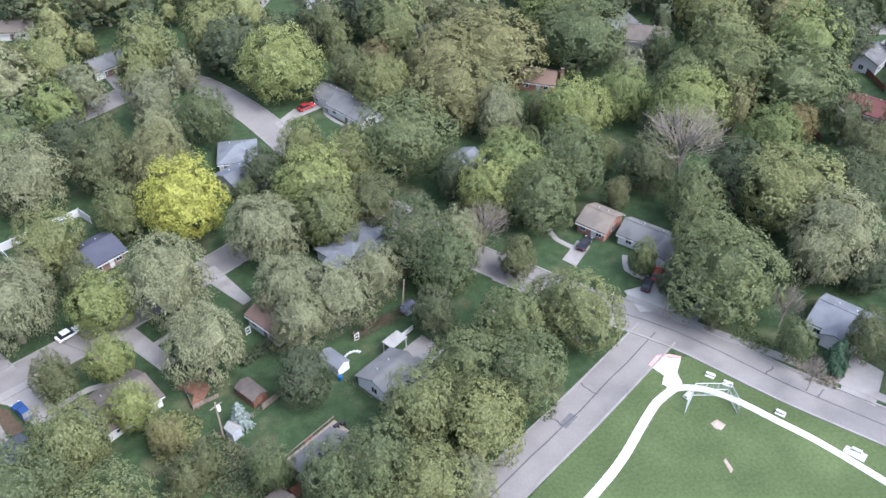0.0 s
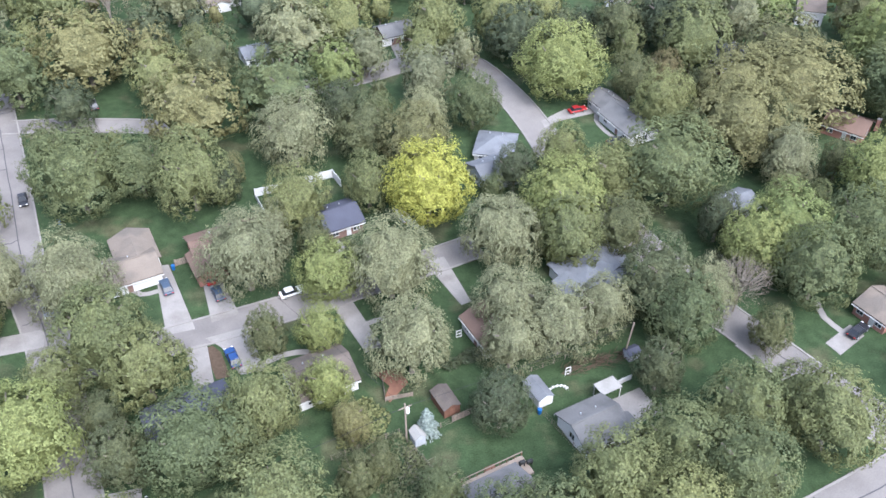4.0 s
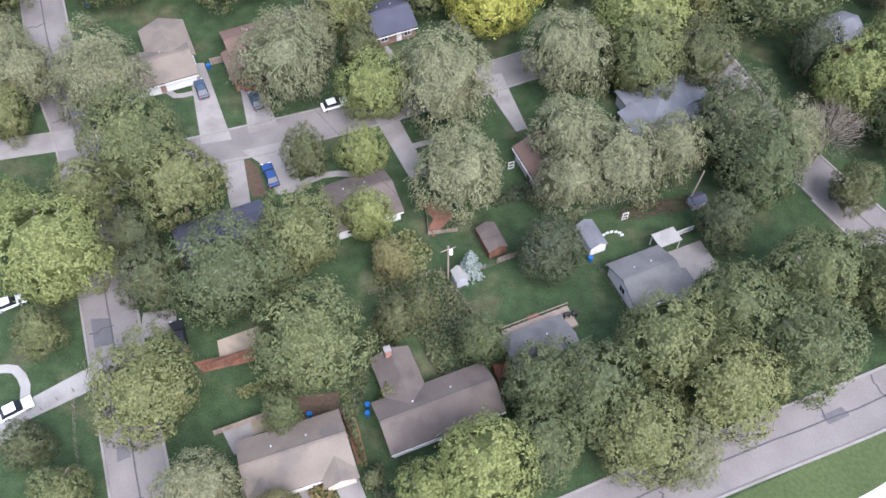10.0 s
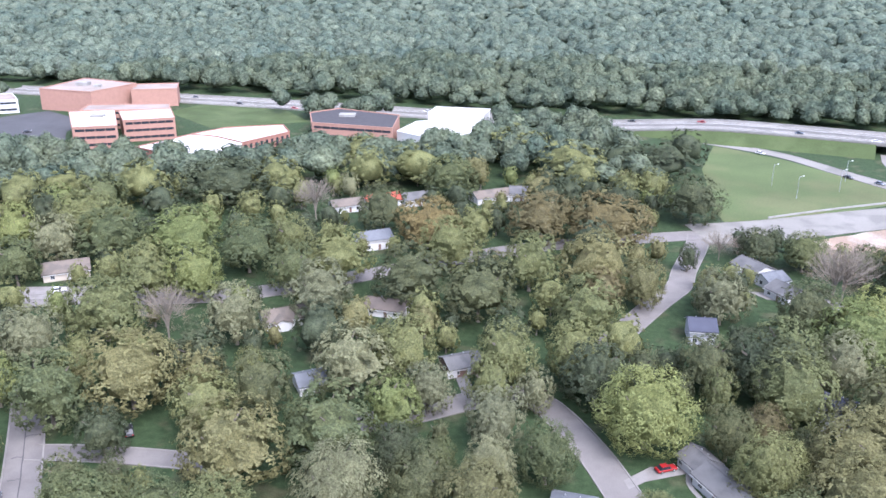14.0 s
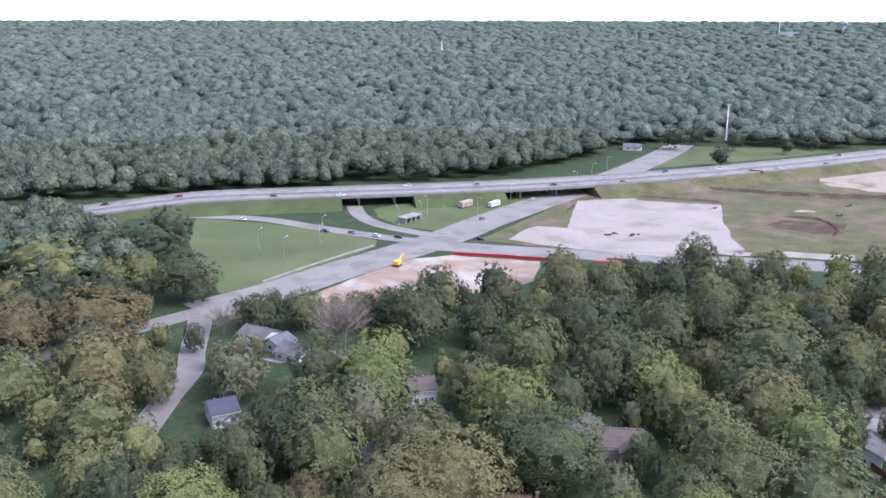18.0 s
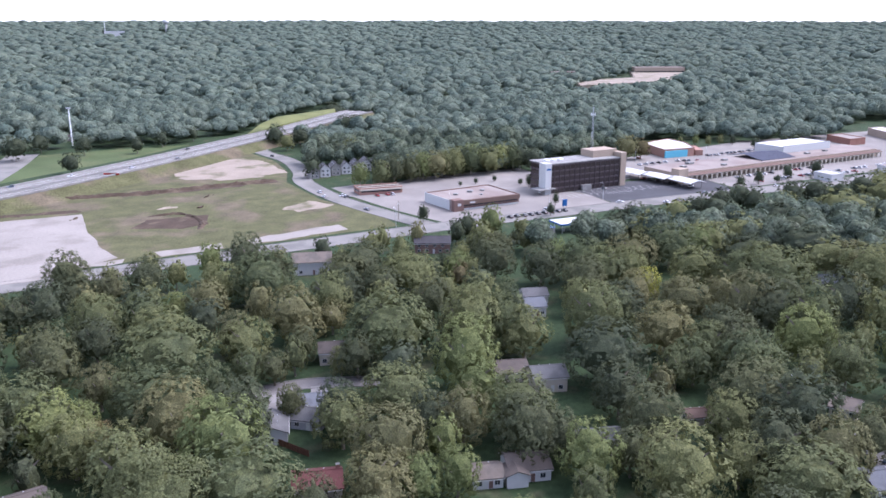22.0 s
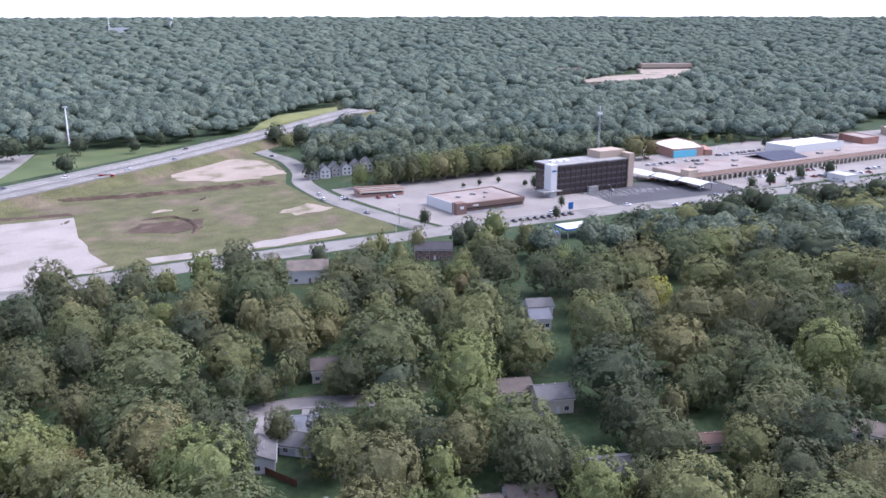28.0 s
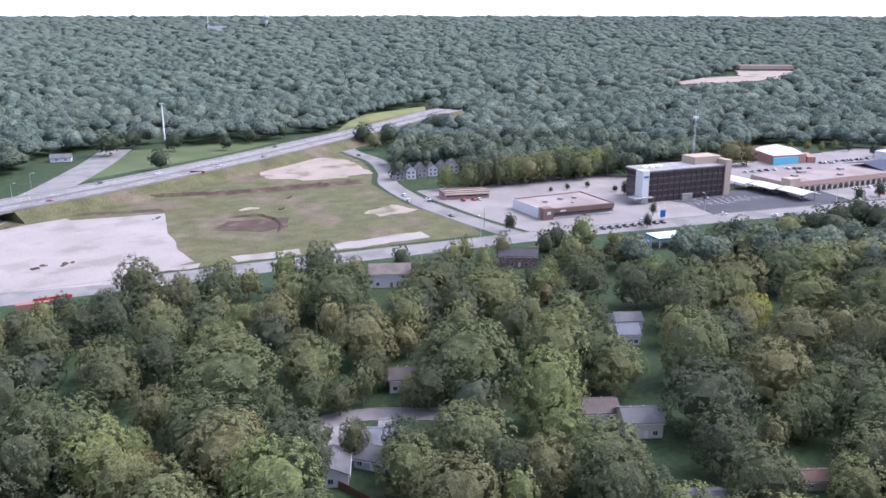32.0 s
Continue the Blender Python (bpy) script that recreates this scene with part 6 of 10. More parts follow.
for x in (-6, -2, 2, 6):
    part("pier", boxed(x - 0.4, -2.6, 0, x + 0.4, 2.6, 2.4), PALE, pump)
bm = bmesh.new()
for cx, cy, n in ((293, 325, 16), (300, 318, 10), (384, 338, 8), (426, 288, 10), (455, 300, 6)):
    for k in range(n):
        x, y, s = cx + pile.uniform(-4, 4), cy + pile.uniform(-1.5, 1.5), pile.uniform(0.3, 1.0)
        box(bm, x - s, y - s * 0.6, 0.1, x + s, y + s * 0.6, 0.15 + s * 0.6, bevel=0.1)
tagged(part("rubble", bm, SOIL), "small heaps of dark rubble on the slab", "rubble", kind="stuff")
box_trailer = thing("shipping_container", 252, 285, 0.07, -45, "dark red freight container beside the road", "container")
part("body", boxed(-6, -1.2, 0.1, 6, 1.2, 2.7, bevel=0.05), BRICK, box_trailer)


def white_fence(pts, high, thick=0.12):
    """White boarded fence along a line: posts and panels."""
    e = thing("fence", pts[0][0], pts[0][1], 0, 0, "white boarded garden fence round a yard", "fence", "white fences")
    for (ax, ay), (bx, by) in zip(pts, pts[1:]):
        L = math.hypot(bx - ax, by - ay)
        n = max(1, round(L / 2.4))
        m = pose(ax - pts[0][0], ay - pts[0][1], 0, 0, 0, math.degrees(math.atan2(by - ay, bx - ax)))
        for k in range(n):
            part("panel", boxed(L * k / n + 0.08, -thick / 2, 0.05, L * (k + 1) / n - 0.08, thick / 2, high), WHITE, e).matrix_basis = m
            part("post", boxed(L * k / n - 0.08, -0.1, 0, L * k / n + 0.08, 0.1, high + 0.12), WHITE, e).matrix_basis = m


white_fence([(-32.1, 140.4), (-16.2, 146.6), (-14.2, 142.6)], 2.0)
white_fence([(-32.1, 140.2), (-26.8, 128.0)], 1.0)
footpath([(-14.6, 124.6), (-13.2, 122.2), (-14.8, 120.4), (-17.6, 119.6)], 1.0)
white_fence([(31.5, 83.9), (35.2, 85.6)], 1.1)

# ---- undergrowth, weeds and garden plants ----


def tangle(pts, count, high, mat, label, size=0.34, seed=1):
    """A low uneven thicket of leaves over an outline."""
    r = np.random.default_rng(seed)
    x0, x1 = min(p[0] for p in pts), max(p[0] for p in pts)
    y0, y1 = min(p[1] for p in pts), max(p[1] for p in pts)
    V = []
    while len(V) < count:
        x, y = r.uniform(x0, x1), r.uniform(y0, y1)
        c, j = False, len(pts) - 1
        for i in range(len(pts)):
            (xi, yi), (xj, yj) = pts[i], pts[j]
            if (yi > y) != (yj > y) and x < (xj - xi) * (y - yi) / (yj - yi) + xi:
                c = not c
            j = i
        if not c:
            continue
        h = high * max(0.08, 0.55 + 0.9 * noise.noise((x * 0.45, y * 0.45, seed)))
        z = h * r.uniform(0.3, 1.0)
        n = Vector((r.normal() * 0.6, r.normal() * 0.6, 1.0)).normalized()
        s = n.cross(Vector(r.normal(size=3))).normalized()
        f = n.cross(s)
        k = size * r.uniform(0.6, 1.4)
        p = Vector((x, y, z))
        V.append((p - f * k, p + s * k * 0.6 + f * k * 0.3, p - s * k * 0.6 + f * k * 0.3))
    v = [tuple(q) for t in V for q in t]
    o = arrays("undergrowth", v, np.arange(len(v)).reshape(-1, 3), mat)
    return tagged(o, label, "undergrowth", kind="stuff")


tangle([(-14, 62), (-11, 76), (-3, 77), (2, 70), (3, 63), (-2, 58), (-6, 66)], 2600, 1.2, LEAF["d"], "overgrown dark green thicket behind a house", seed=1)
tangle([(-12.5, 74), (-13.5, 82), (-8, 84), (-4, 80), (-6, 75)], 1300, 1.4, LEAF["g"], "weedy green garden corner", seed=2)
tangle([(-17, 48), (-14, 60), (-12, 60), (-14.6, 47)], 700, 1.3, LEAF["d"], "hedge of shrubs between two houses", seed=3)
tangle([(-30, 57), (-18, 62), (-17, 60), (-29, 55.4)], 700, 0.9, LEAF["g"], "plants along a garden fence", seed=4)
tangle([(4, 91), (16, 96), (17, 93.5), (5, 88.5)], 800, 1.5, LEAF["d"], "hedge row along a back fence", seed=5)
tangle([(2, 58), (20, 66), (21, 64), (3, 56)], 700, 0.9, LEAF["d"], "low shrubs behind a row of houses", seed=7)
tangle([(92.1, 50.9), (97.2, 50.9), (97.3, 44.2), (94.5, 42.7), (91.1, 47.0)], 900, 0.8, LEAF["b"], "dry ivy bank beside the sidewalk", 0.25, seed=8)
tangle([(86, 60), (91, 62), (93, 55), (88.5, 54)], 600, 0.7, LEAF["g"], "leafy bed under street trees", 0.25, seed=9)
tangle([(-11.1, 46.7), (-9.5, 47.1), (-7.7, 39.3), (-9.2, 39.3)], 900, 1.5, LEAF["d"], "clipped dark hedge beside a driveway", 0.25, seed=11)
tangle([(-18.7, 43.4), (-16.5, 44.8), (-14.7, 42.7), (-17.2, 41.3)], 350, 0.9, LEAF["o"], "flower bed with reddish shrubs before a house", 0.22, seed=12)
tangle([(-16.1, 57.2), (-15.0, 57.6), (-11.4, 46.8), (-12.2, 46.8)], 500, 1.0, LEAF["g"], "weeds along the fence between two houses", 0.25, seed=13)

# ---- trees ----
rng = np.random.default_rng(7)


def unit(n):
    v = rng.normal(size=(n, 3))
    return v / np.linalg.norm(v, axis=1, keepdims=True)


def leaf_tris(pos, nor, length, wide, along=None):
    """A pointed three-cornered leaf spray at each place, lying square to its normal; along: where its tip points."""
    n = len(pos)
    side = np.cross(nor, unit(n) if along is None else -along + 0.6 * unit(n))
    side /= np.linalg.norm(side, axis=1, keepdims=True) + 1e-9
    fwd = np.cross(side, nor)
    L, W = (length * rng.uniform(0.6, 1.4, n))[:, None], (wide * rng.uniform(0.6, 1.4, n))[:, None]
    v = np.stack([pos + fwd * L, pos - fwd * L * 0.7 + side * W, pos - fwd * L * 0.7 - side * W], 1)
    return v.reshape(-1, 3), np.arange(n * 3).reshape(-1, 3)


def boughs(lobes, reach=0.55, fat=0.36, low=-0.55, uneven=0.12, peak=0.0):
    """Centres and radii of the rounded boughs that make up a crown of radius 1; peak draws the upper ones in and up."""
    k = np.arange(lobes) + 0.5
    z = 1 - (1 - low) * k / lobes
    a = math.pi * (1 + 5 ** 0.5) * k + rng.uniform(0, 6)
    h = np.sqrt(np.maximum(0, 1 - z * z))
    d = np.stack([h * np.cos(a), h * np.sin(a), z], 1) + rng.normal(size=(lobes, 3)) * uneven
    d /= np.linalg.norm(d, axis=1, keepdims=True)
    c = d * (reach + rng.uniform(-1, 1, lobes) * uneven)[:, None]
    c[:, :2] *= (1 - peak * np.maximum(0, c[:, 2:3]) * 1.1)
    c[:, 2] *= 1 + peak * 0.35
    r = fat * rng.uniform(0.78, 1.22, lobes) * (20 / lobes) ** 0.4
    return np.concatenate([c, [(0, 0, 0)]]), np.append(r, 0.62)


def skin(u, c, r):
    """How far the crown's surface lies from its middle in the directions u, and its normal there."""
    b = u @ c.T
    disc = r * r - np.sum(c * c, 1) + b * b
    t = np.where(disc > 0, b + np.sqrt(np.maximum(disc, 0)), 0)
    q = np.argmax(t, 1)
    d = t[np.arange(len(u)), q]
    n = u * d[:, None] - c[q]
    return d, n / (np.linalg.norm(n, axis=1, keepdims=True) + 1e-9)


def ball(fine):
    bm = bmesh.new()
    bmesh.ops.create_icosphere(bm, subdivisions=fine, radius=1)
    v, f = np.array([q.co[:] for q in bm.verts]), np.array([[q.index for q in g.verts] for g in bm.faces])
    bm.free()
    return v, f


def crown_arrays(tufts, leaves, size, lobes=20, tuft=0.07, jag=0.35, core=0.80, fine=2, droop=0.0, narrow=0.5, lift=0.0, **shape):
    """A crown of radius 1: rounded boughs that bulge from one another, set all over with tufts of leaves."""
    c, r = boughs(lobes, **shape)
    u = unit(int(tufts * 1.5))
    u = u[u[:, 2] > -0.72][:tufts]
    d, n = skin(u, c, r)
    d = d * (1.0 - 0.14 * rng.uniform(0, 1, len(u)) ** 2)
    rep = np.repeat(np.arange(len(u)), leaves)
    e = unit(len(rep)) + 0.45 * n[rep]
    P = (u * d[:, None])[rep] + e * (tuft * (rng.uniform(0.7, 1.3, len(u)))[rep] * rng.uniform(0.25, 1.1, len(rep)))[:, None]
    N = 0.7 * n[rep] + 0.3 * u[rep] + 0.4 * e + (0, 0, 0.25) + jag * unit(len(rep))
    N /= np.linalg.norm(N, axis=1, keepdims=True)
    A = n[rep] + 0.7 * e + (0, 0, lift)
    bv, bf = ball(fine)
    cd, _ = skin(bv, c, r)
    rough = np.array([noise.noise(Vector(q) * 6.0) for q in bv])
    bv = bv * (cd * (core + 0.07 * rough))[:, None]
    if droop:
        P[:, 2] -= droop * np.maximum(0, np.hypot(P[:, 0], P[:, 1]) - 0.45)
        A = A * (1, 1, 0.3) - (0, 0, 0.8)
    wide = 0.985 / np.percentile(np.hypot(P[:, 0], P[:, 1]), 96)
    lo, hi = np.percentile(P[:, 2], 1), np.percentile(P[:, 2], 99.3)
    for q in (P, bv):
        q[:, :2] *= wide
        q[:, 2] = np.maximum(2 * (q[:, 2] - lo) / (hi - lo) - 1, -1.0)
    v, f = leaf_tris(P, N, size, size * narrow, A)
    return (v, f, bv, bf) if core else (v, f, None, None)


def crown_mesh(name, tufts, leaves, size, **k):
    v, f, cv, cf = crown_arrays(tufts, leaves, size, **k)
    if cv is not None:
        f = np.concatenate([f, cf + len(v)])
        v = np.concatenate([v, cv])
    me = bpy.data.meshes.new(name)
    me.from_pydata(v.tolist(), [], f.tolist())
    me.materials.append(LEAF["g"])
    return me


def conifer_mesh(name, tiers=12, leaves=110):
    """Drooping tiers of needle sprays round a spire."""
    P, N, A = [], [], []
    for a in range(tiers):
        z, r = a / tiers, (1 - a / tiers) ** 0.85
        ang = rng.uniform(0, 2 * math.pi, leaves)
        rr = r * rng.uniform(0.35, 1.0, leaves) * (0.85 + 0.15 * np.sin(ang * 5 + a))
        out = np.stack([np.cos(ang), np.sin(ang), np.zeros(leaves)], 1)
        P.append(out * rr[:, None] + np.stack([0 * ang, 0 * ang, z * 2 - 1 - rr * 0.12 + rng.uniform(0, 0.1, leaves)], 1))
        n = out * 0.7 + (0, 0, 0.7) + 0.35 * unit(leaves)
        N.append(n / np.linalg.norm(n, axis=1, keepdims=True))
        A.append(out - (0, 0, 0.3))
    v, f = leaf_tris(np.concatenate(P), np.concatenate(N), 0.13, 0.06, np.concatenate(A))
    me = bpy.data.meshes.new(name)
    me.from_pydata(v.tolist(), [], f.tolist())
    me.materials.append(LEAF["p"])
    return me


def grow(bm, face, to, shrink):
    """Draws a limb out of a face to a point; returns its end face."""
    f = bmesh.ops.extrude_discrete_faces(bm, faces=[face])["faces"][0]
    c = f.calc_center_median()
    for v in f.verts:
        v.co = Vector(to) + (v.co - c) * shrink
    return f


def limb_mesh(name, limbs=6):
    """Trunk and limbs of height 1, grown out of one another; the crown begins at 0.35."""
    bm = bmesh.new()
    rings = []
    for z, r in ((-0.02, 0.036), (0.06, 0.027), (0.2, 0.024), (0.3, 0.022), (0.4, 0.020), (0.5, 0.015), (0.64, 0.010), (0.82, 0.004)):
        ox, oy_ = 0.02 * noise.noise((z * 3, limbs, 1)), 0.02 * noise.noise((z * 3, limbs, 5))
        rings.append([bm.verts.new((ox + r * math.cos(a * math.pi / 4), oy_ + r * math.sin(a * math.pi / 4), z)) for a in range(8)])
    sides = []
    for lo, hi in zip(rings, rings[1:]):
        sides.append([bm.faces.new((lo[a], lo[(a + 1) % 8], hi[(a + 1) % 8], hi[a])) for a in range(8)])
    bm.faces.new(rings[0][::-1])
    bm.faces.new(rings[-1])
    used = set()
    for k in range(limbs):
        level, way = 2 + k % 4, int(8 * (k * 0.618 % 1))
        while (level, way) in used:
            way = (way + 1) % 8
        used.add((level, way))
        a = (way + 0.5) * math.pi / 4
        face = sides[level][way]
        z0 = face.calc_center_median().z
        r, z1 = rng.uniform(0.20, 0.30), rng.uniform(0.62, 0.85)
        tip = Vector((r * math.cos(a), r * math.sin(a), z1))
        near = Vector((r * 0.25 * math.cos(a), r * 0.25 * math.sin(a), z0 + (z1 - z0) * 0.3))
        mid = Vector((r * 0.6 * math.cos(a + 0.2), r * 0.6 * math.sin(a + 0.2), z0 + (z1 - z0) * 0.62))
        for to, shrink in ((near, 0.55), (mid, 0.7), (tip, 0.45)):
            face = grow(bm, face, to, shrink)
    me = bpy.data.meshes.new(name)
    bm.to_mesh(me)
    bm.free()
    me.materials.append(BARK)
    return me


def twig_mesh(name, boughs_=70):
    """A haze of bare branching twigs filling a crown of height 1."""
    bm = bmesh.new()
    for k in range(boughs_):
        u = Vector(unit(1)[0])
        u.z = abs(u.z) * 0.9 + 0.1
        a = Vector((u.x * 0.12, u.y * 0.12, 0.45 + u.z * 0.15))
        b = Vector((u.x * 0.30, u.y * 0.30, 0.55 + u.z * 0.40))
        rod(bm, a, b, 0.004, 0.002, 3)
        for j in range(5):
            s = a.lerp(b, rng.uniform(0.3, 1.0))
            w = (b - a) * 0.3 + Vector((rng.normal(), rng.normal(), abs(rng.normal()))) * 0.05
            rod(bm, s, s + w, 0.0022, 0.0008, 3)
    me = bpy.data.meshes.new(name)
    bm.to_mesh(me)
    bm.free()
    me.materials.append(BARK)
    return me


NEAR = [crown_mesh("crown", 880, 10, 0.039, lobes=n, peak=p, uneven=w, narrow=0.42, core=0.66, tuft=0.08, jag=0.36) for n, p, w in ((22, 0.1, 0.10), (28, 0.35, 0.12), (34, 0.0, 0.14), (18, 0.5, 0.10), (26, 0.2, 0.18))]
STAR = [crown_mesh("crown", 760, 12, 0.040, lobes=n, jag=0.4, lift=0.8, tuft=0.085, uneven=0.15, peak=0.3, narrow=0.38, core=0.70) for n in (20, 30)]
WILLOW = [crown_mesh("crown", 700, 12, 0.044, lobes=n, droop=0.35, jag=0.45, tuft=0.10, core=0.72, narrow=0.28, uneven=0.16) for n in (20, 26)]
FULL = [crown_mesh("crown", 450, 8, 0.056, lobes=n, tuft=0.075, peak=p, uneven=w, narrow=0.45, core=0.65, jag=0.34) for n, p, w in ((17, 0.1, 0.10), (24, 0.4, 0.12), (30, 0.0, 0.16), (15, 0.5, 0.12), (21, 0.2, 0.18))]
MID = [crown_mesh("crown", 125, 6, 0.092, lobes=n, tuft=0.08, peak=p, uneven=w, core=0.72, jag=0.32) for n, p, w in ((12, 0.1, 0.10), (17, 0.4, 0.14), (20, 0.0, 0.16), (10, 0.5, 0.12), (15, 0.2, 0.18))]
THIN = [crown_mesh("crown", 260, 6, 0.022, lobes=n, core=0, tuft=0.10, jag=0.8, narrow=0.5) for n in (14, 18)]
BUSH = [crown_mesh("crown", 130, 7, 0.085, lobes=n, tuft=0.10) for n in (7, 9)]
CONE = [conifer_mesh("crown")]
BOUGHS = [limb_mesh("trunk", n) for n in (5, 6, 7)]
BARE = [limb_mesh("trunk", 14)]
TWIGS = [twig_mesh("twigs")]
WORDS = dict(g="broad tree with mid-green summer leaves", d="dense tree with dark green leaves", l="rounded tree with light yellow-green leaves", y="bright yellow-leaved tree among green ones", v="tall tree with olive green crown", w="feathery tree with grey-green foliage", o="tree turning orange-brown in early autumn", b="half-bare tree with thin dry twigs", p="blue spruce with silvery needles", c="dark green conifer with dense needles")

NAMES = dict(w="willow", o="autumn_tree", b="bare_tree", p="spruce", c="conifer", y="yellow_tree", l="pale_tree", v="olive_tree")


def tree(x, y, r, h, kind="g", turn=0, lod=0):
    """A tree with trunk and crown. r: the crown's radius; h: height."""
    bush = h < 4.5 and kind not in "pc"
    e = new("bush" if bush else NAMES.get(kind, "tree"))
    e.location = (x, y, 0)
    tagged(e, "low rounded bush beside the lawn" if bush else WORDS[kind], "bush" if bush else "tree", "bushes" if bush else "trees")
    k = int(turn * 7 + abs(x) * 3 + abs(y)) 
    if bush:
        cm, rv, zc = BUSH[k % 2], h * 0.52, h * 0.46
    elif kind in "pc":
        cm, rv, zc = CONE[0], h * 0.49, h * 0.52
    elif kind == "b":
        cm, rv, zc = THIN[k % 2], h * 0.34, h * 0.62
    else:
        cm = (FULL[k % 5] if lod == 1 else MID[k % 5]) if lod else (WILLOW[k % 2] if kind == "w" else STAR[k % 2] if kind in "ly" and k % 3 else NEAR[k % 5])
        rv = h * 0.44
        zc = h - rv * 0.98
    c = new("crown", cm)
    c.parent = e
    c.location, c.scale, c.rotation_euler = (0, 0, zc), (r, r * (0.92 + 0.16 * ((k * 7) % 5) / 4), rv), (0, 0, radians(turn))
    c.material_slots[0].link = "OBJECT"
    c.material_slots[0].material = LEAF[kind]
    if not bush:
        t = new("trunk", BARE[0] if kind == "b" else BOUGHS[k % 3])
        t.parent = e
        s = 0.55 if kind in "pc" else 1.0
        if kind == "b":
            w = tagged(new("twig_haze", TWIGS[0]), "fine bare grey twigs", kind="stuff")
            w.parent = e
            w.scale, w.rotation_euler = (r * 3.0, r * 3.0, h), (0, 0, radians(turn))
        if kind == "b":
            s = 0.62
        t.scale, t.rotation_euler = (h * s * min(1.0, 2.6 * r / h), h * s * min(1.0, 2.6 * r / h), h * 0.95), (0, 0, radians(turn))
    return e



GROVE = {}


def grove(x, y, r, h, kind="g", turn=0):
    """A tree of the farther groves, kept for the joined mesh of its kind."""
    GROVE.setdefault(kind, []).append((x, y, r, h, turn))


def mesh_arrays(me):
    v = np.empty(len(me.vertices) * 3)
    me.vertices.foreach_get("co", v)
    tris = np.array([tuple(p.vertices) for p in me.polygons])
    return v.reshape(-1, 3), tris


def plant_groves():
    crowns = [mesh_arrays(m) for m in MID]
    for kind, rows in GROVE.items():
        V, F, at = [], [], 0
        TV, TF, tat = [], [], 0
        for i, (x, y, r, h, turn) in enumerate(rows):
            v, f = crowns[i % len(crowns)]
            c, s = math.cos(radians(turn)), math.sin(radians(turn))
            rv = h * 0.44
            V.append((v * (r, r, rv)) @ np.array([[c, s, 0], [-s, c, 0], [0, 0, 1]]) + (x, y, h - rv))
            F.append(f + at)
            at += len(v)
            a = np.arange(5) * 2 * math.pi / 5
            ring = np.stack([np.cos(a), np.sin(a), np.zeros(5)], 1)
            TV.append(np.concatenate([ring * 0.30 + (x, y, -0.1), ring * 0.14 + (x, y, h * 0.6)]))
            TF += [(tat + k, tat + (k + 1) % 5, tat + 5 + (k + 1) % 5, tat + 5 + k) for k in range(5)]
            tat += 10
        me = bpy.data.meshes.new("grove")
        V, F = np.concatenate(V), np.concatenate(F)
        me.vertices.add(len(V))
        me.vertices.foreach_set("co", V.ravel())
        me.loops.add(F.size)
        me.loops.foreach_set("vertex_index", F.ravel().astype(np.int32))
        me.polygons.add(len(F))
        me.polygons.foreach_set("loop_start", np.arange(0, F.size, 3, dtype=np.int32))
        me.polygons.foreach_set("loop_total", np.full(len(F), 3, dtype=np.int32))
        me.materials.append(LEAF[kind])
        me.update(calc_edges=True)
        g = tagged(new("grove", me), "grove: many of " + WORDS[kind], "grove", kind="stuff")
        arrays("trunks", np.concatenate(TV), TF, BARK, g)


# ---- the trees one by one: place, crown radius, height, kind, turn ----
tree(265.5, 248.3, 9.9, 20.3, "d", 95, 1)
tree(265.1, 230.2, 7.0, 14.6, "v", 126, 1)
tree(276.3, 222.6, 8.5, 16.8, "d", 152, 1)
tree(237.6, 236.8, 9.0, 17.5, "d", 341, 1)
tree(233.0, 214.1, 8.6, 17.0, "g", 234, 1)
tree(236.8, 196.2, 9.6, 18.4, "g", 139, 1)
tree(258.4, 199.1, 4.6, 11.1, "l", 334, 1)
tree(258.5, 187.3, 8.2, 16.4, "v", 95, 1)
tree(303.5, 195.6, 9.9, 21.5, "d", 309, 1)
tree(278.3, 175.5, 13.4, 21.4, "g", 185, 1)
tree(235.5, 164.7, 7.0, 14.7, "v", 7, 1)
tree(250.5, 151.0, 11.1, 19.9, "v", 123, 1)
tree(235.7, 141.1, 5.1, 11.8, "d", 288, 1)
tree(260.7, 141.7, 5.5, 12.5, "v", 255, 1)
tree(241.2, 114.8, 14.0, 22.5, "g", 157, 1)
tree(228.6, 125.9, 3.8, 10.0, "g", 308, 1)
tree(320.3, 152.8, 12.0, 17.0, "d", 235, 1)
tree(287.8, 116.1, 5.3, 12.2, "v", 108, 1)
tree(283.0, 146.4, 10.2, 16.7, "d", 134, 1)
tree(288.7, 134.0, 8.6, 17.0, "d", 296, 1)
tree(209.3, 171.3, 15.1, 19.5, "g", 338, 1)
tree(205.9, 208.5, 8.6, 17.0, "d", 273, 1)
tree(215.8, 200.0, 8.0, 16.1, "d", 115, 1)
tree(190.4, 180.2, 6.3, 13.6, "v", 352, 1)
tree(203.7, 154.5, 5.7, 12.7, "g", 34, 1)
tree(214.7, 149.1, 5.4, 12.3, "g", 268, 1)
tree(217.8, 142.3, 4.7, 11.4, "d", 229, 1)
tree(173.8, 146.6, 10.0, 19.8, "v", 182, 1)
tree(186.7, 136.7, 8.1, 16.2, "d", 203, 1)
tree(162.4, 127.7, 10.9, 22.8, "l", 274, 1)
tree(165.3, 175.0, 9.7, 17.3, "l", 124, 1)
tree(166.7, 163.2, 4.2, 10.5, "o", 186, 1)
tree(196.7, 113.7, 6.7, 14.2, "d", 256, 1)
tree(202.5, 99.6, 10.5, 17.7, "g", 310, 1)
tree(195.5, 88.6, 7.2, 14.9, "d", 9, 1)
tree(176.0, 93.4, 9.8, 19.0, "v", 297, 1)
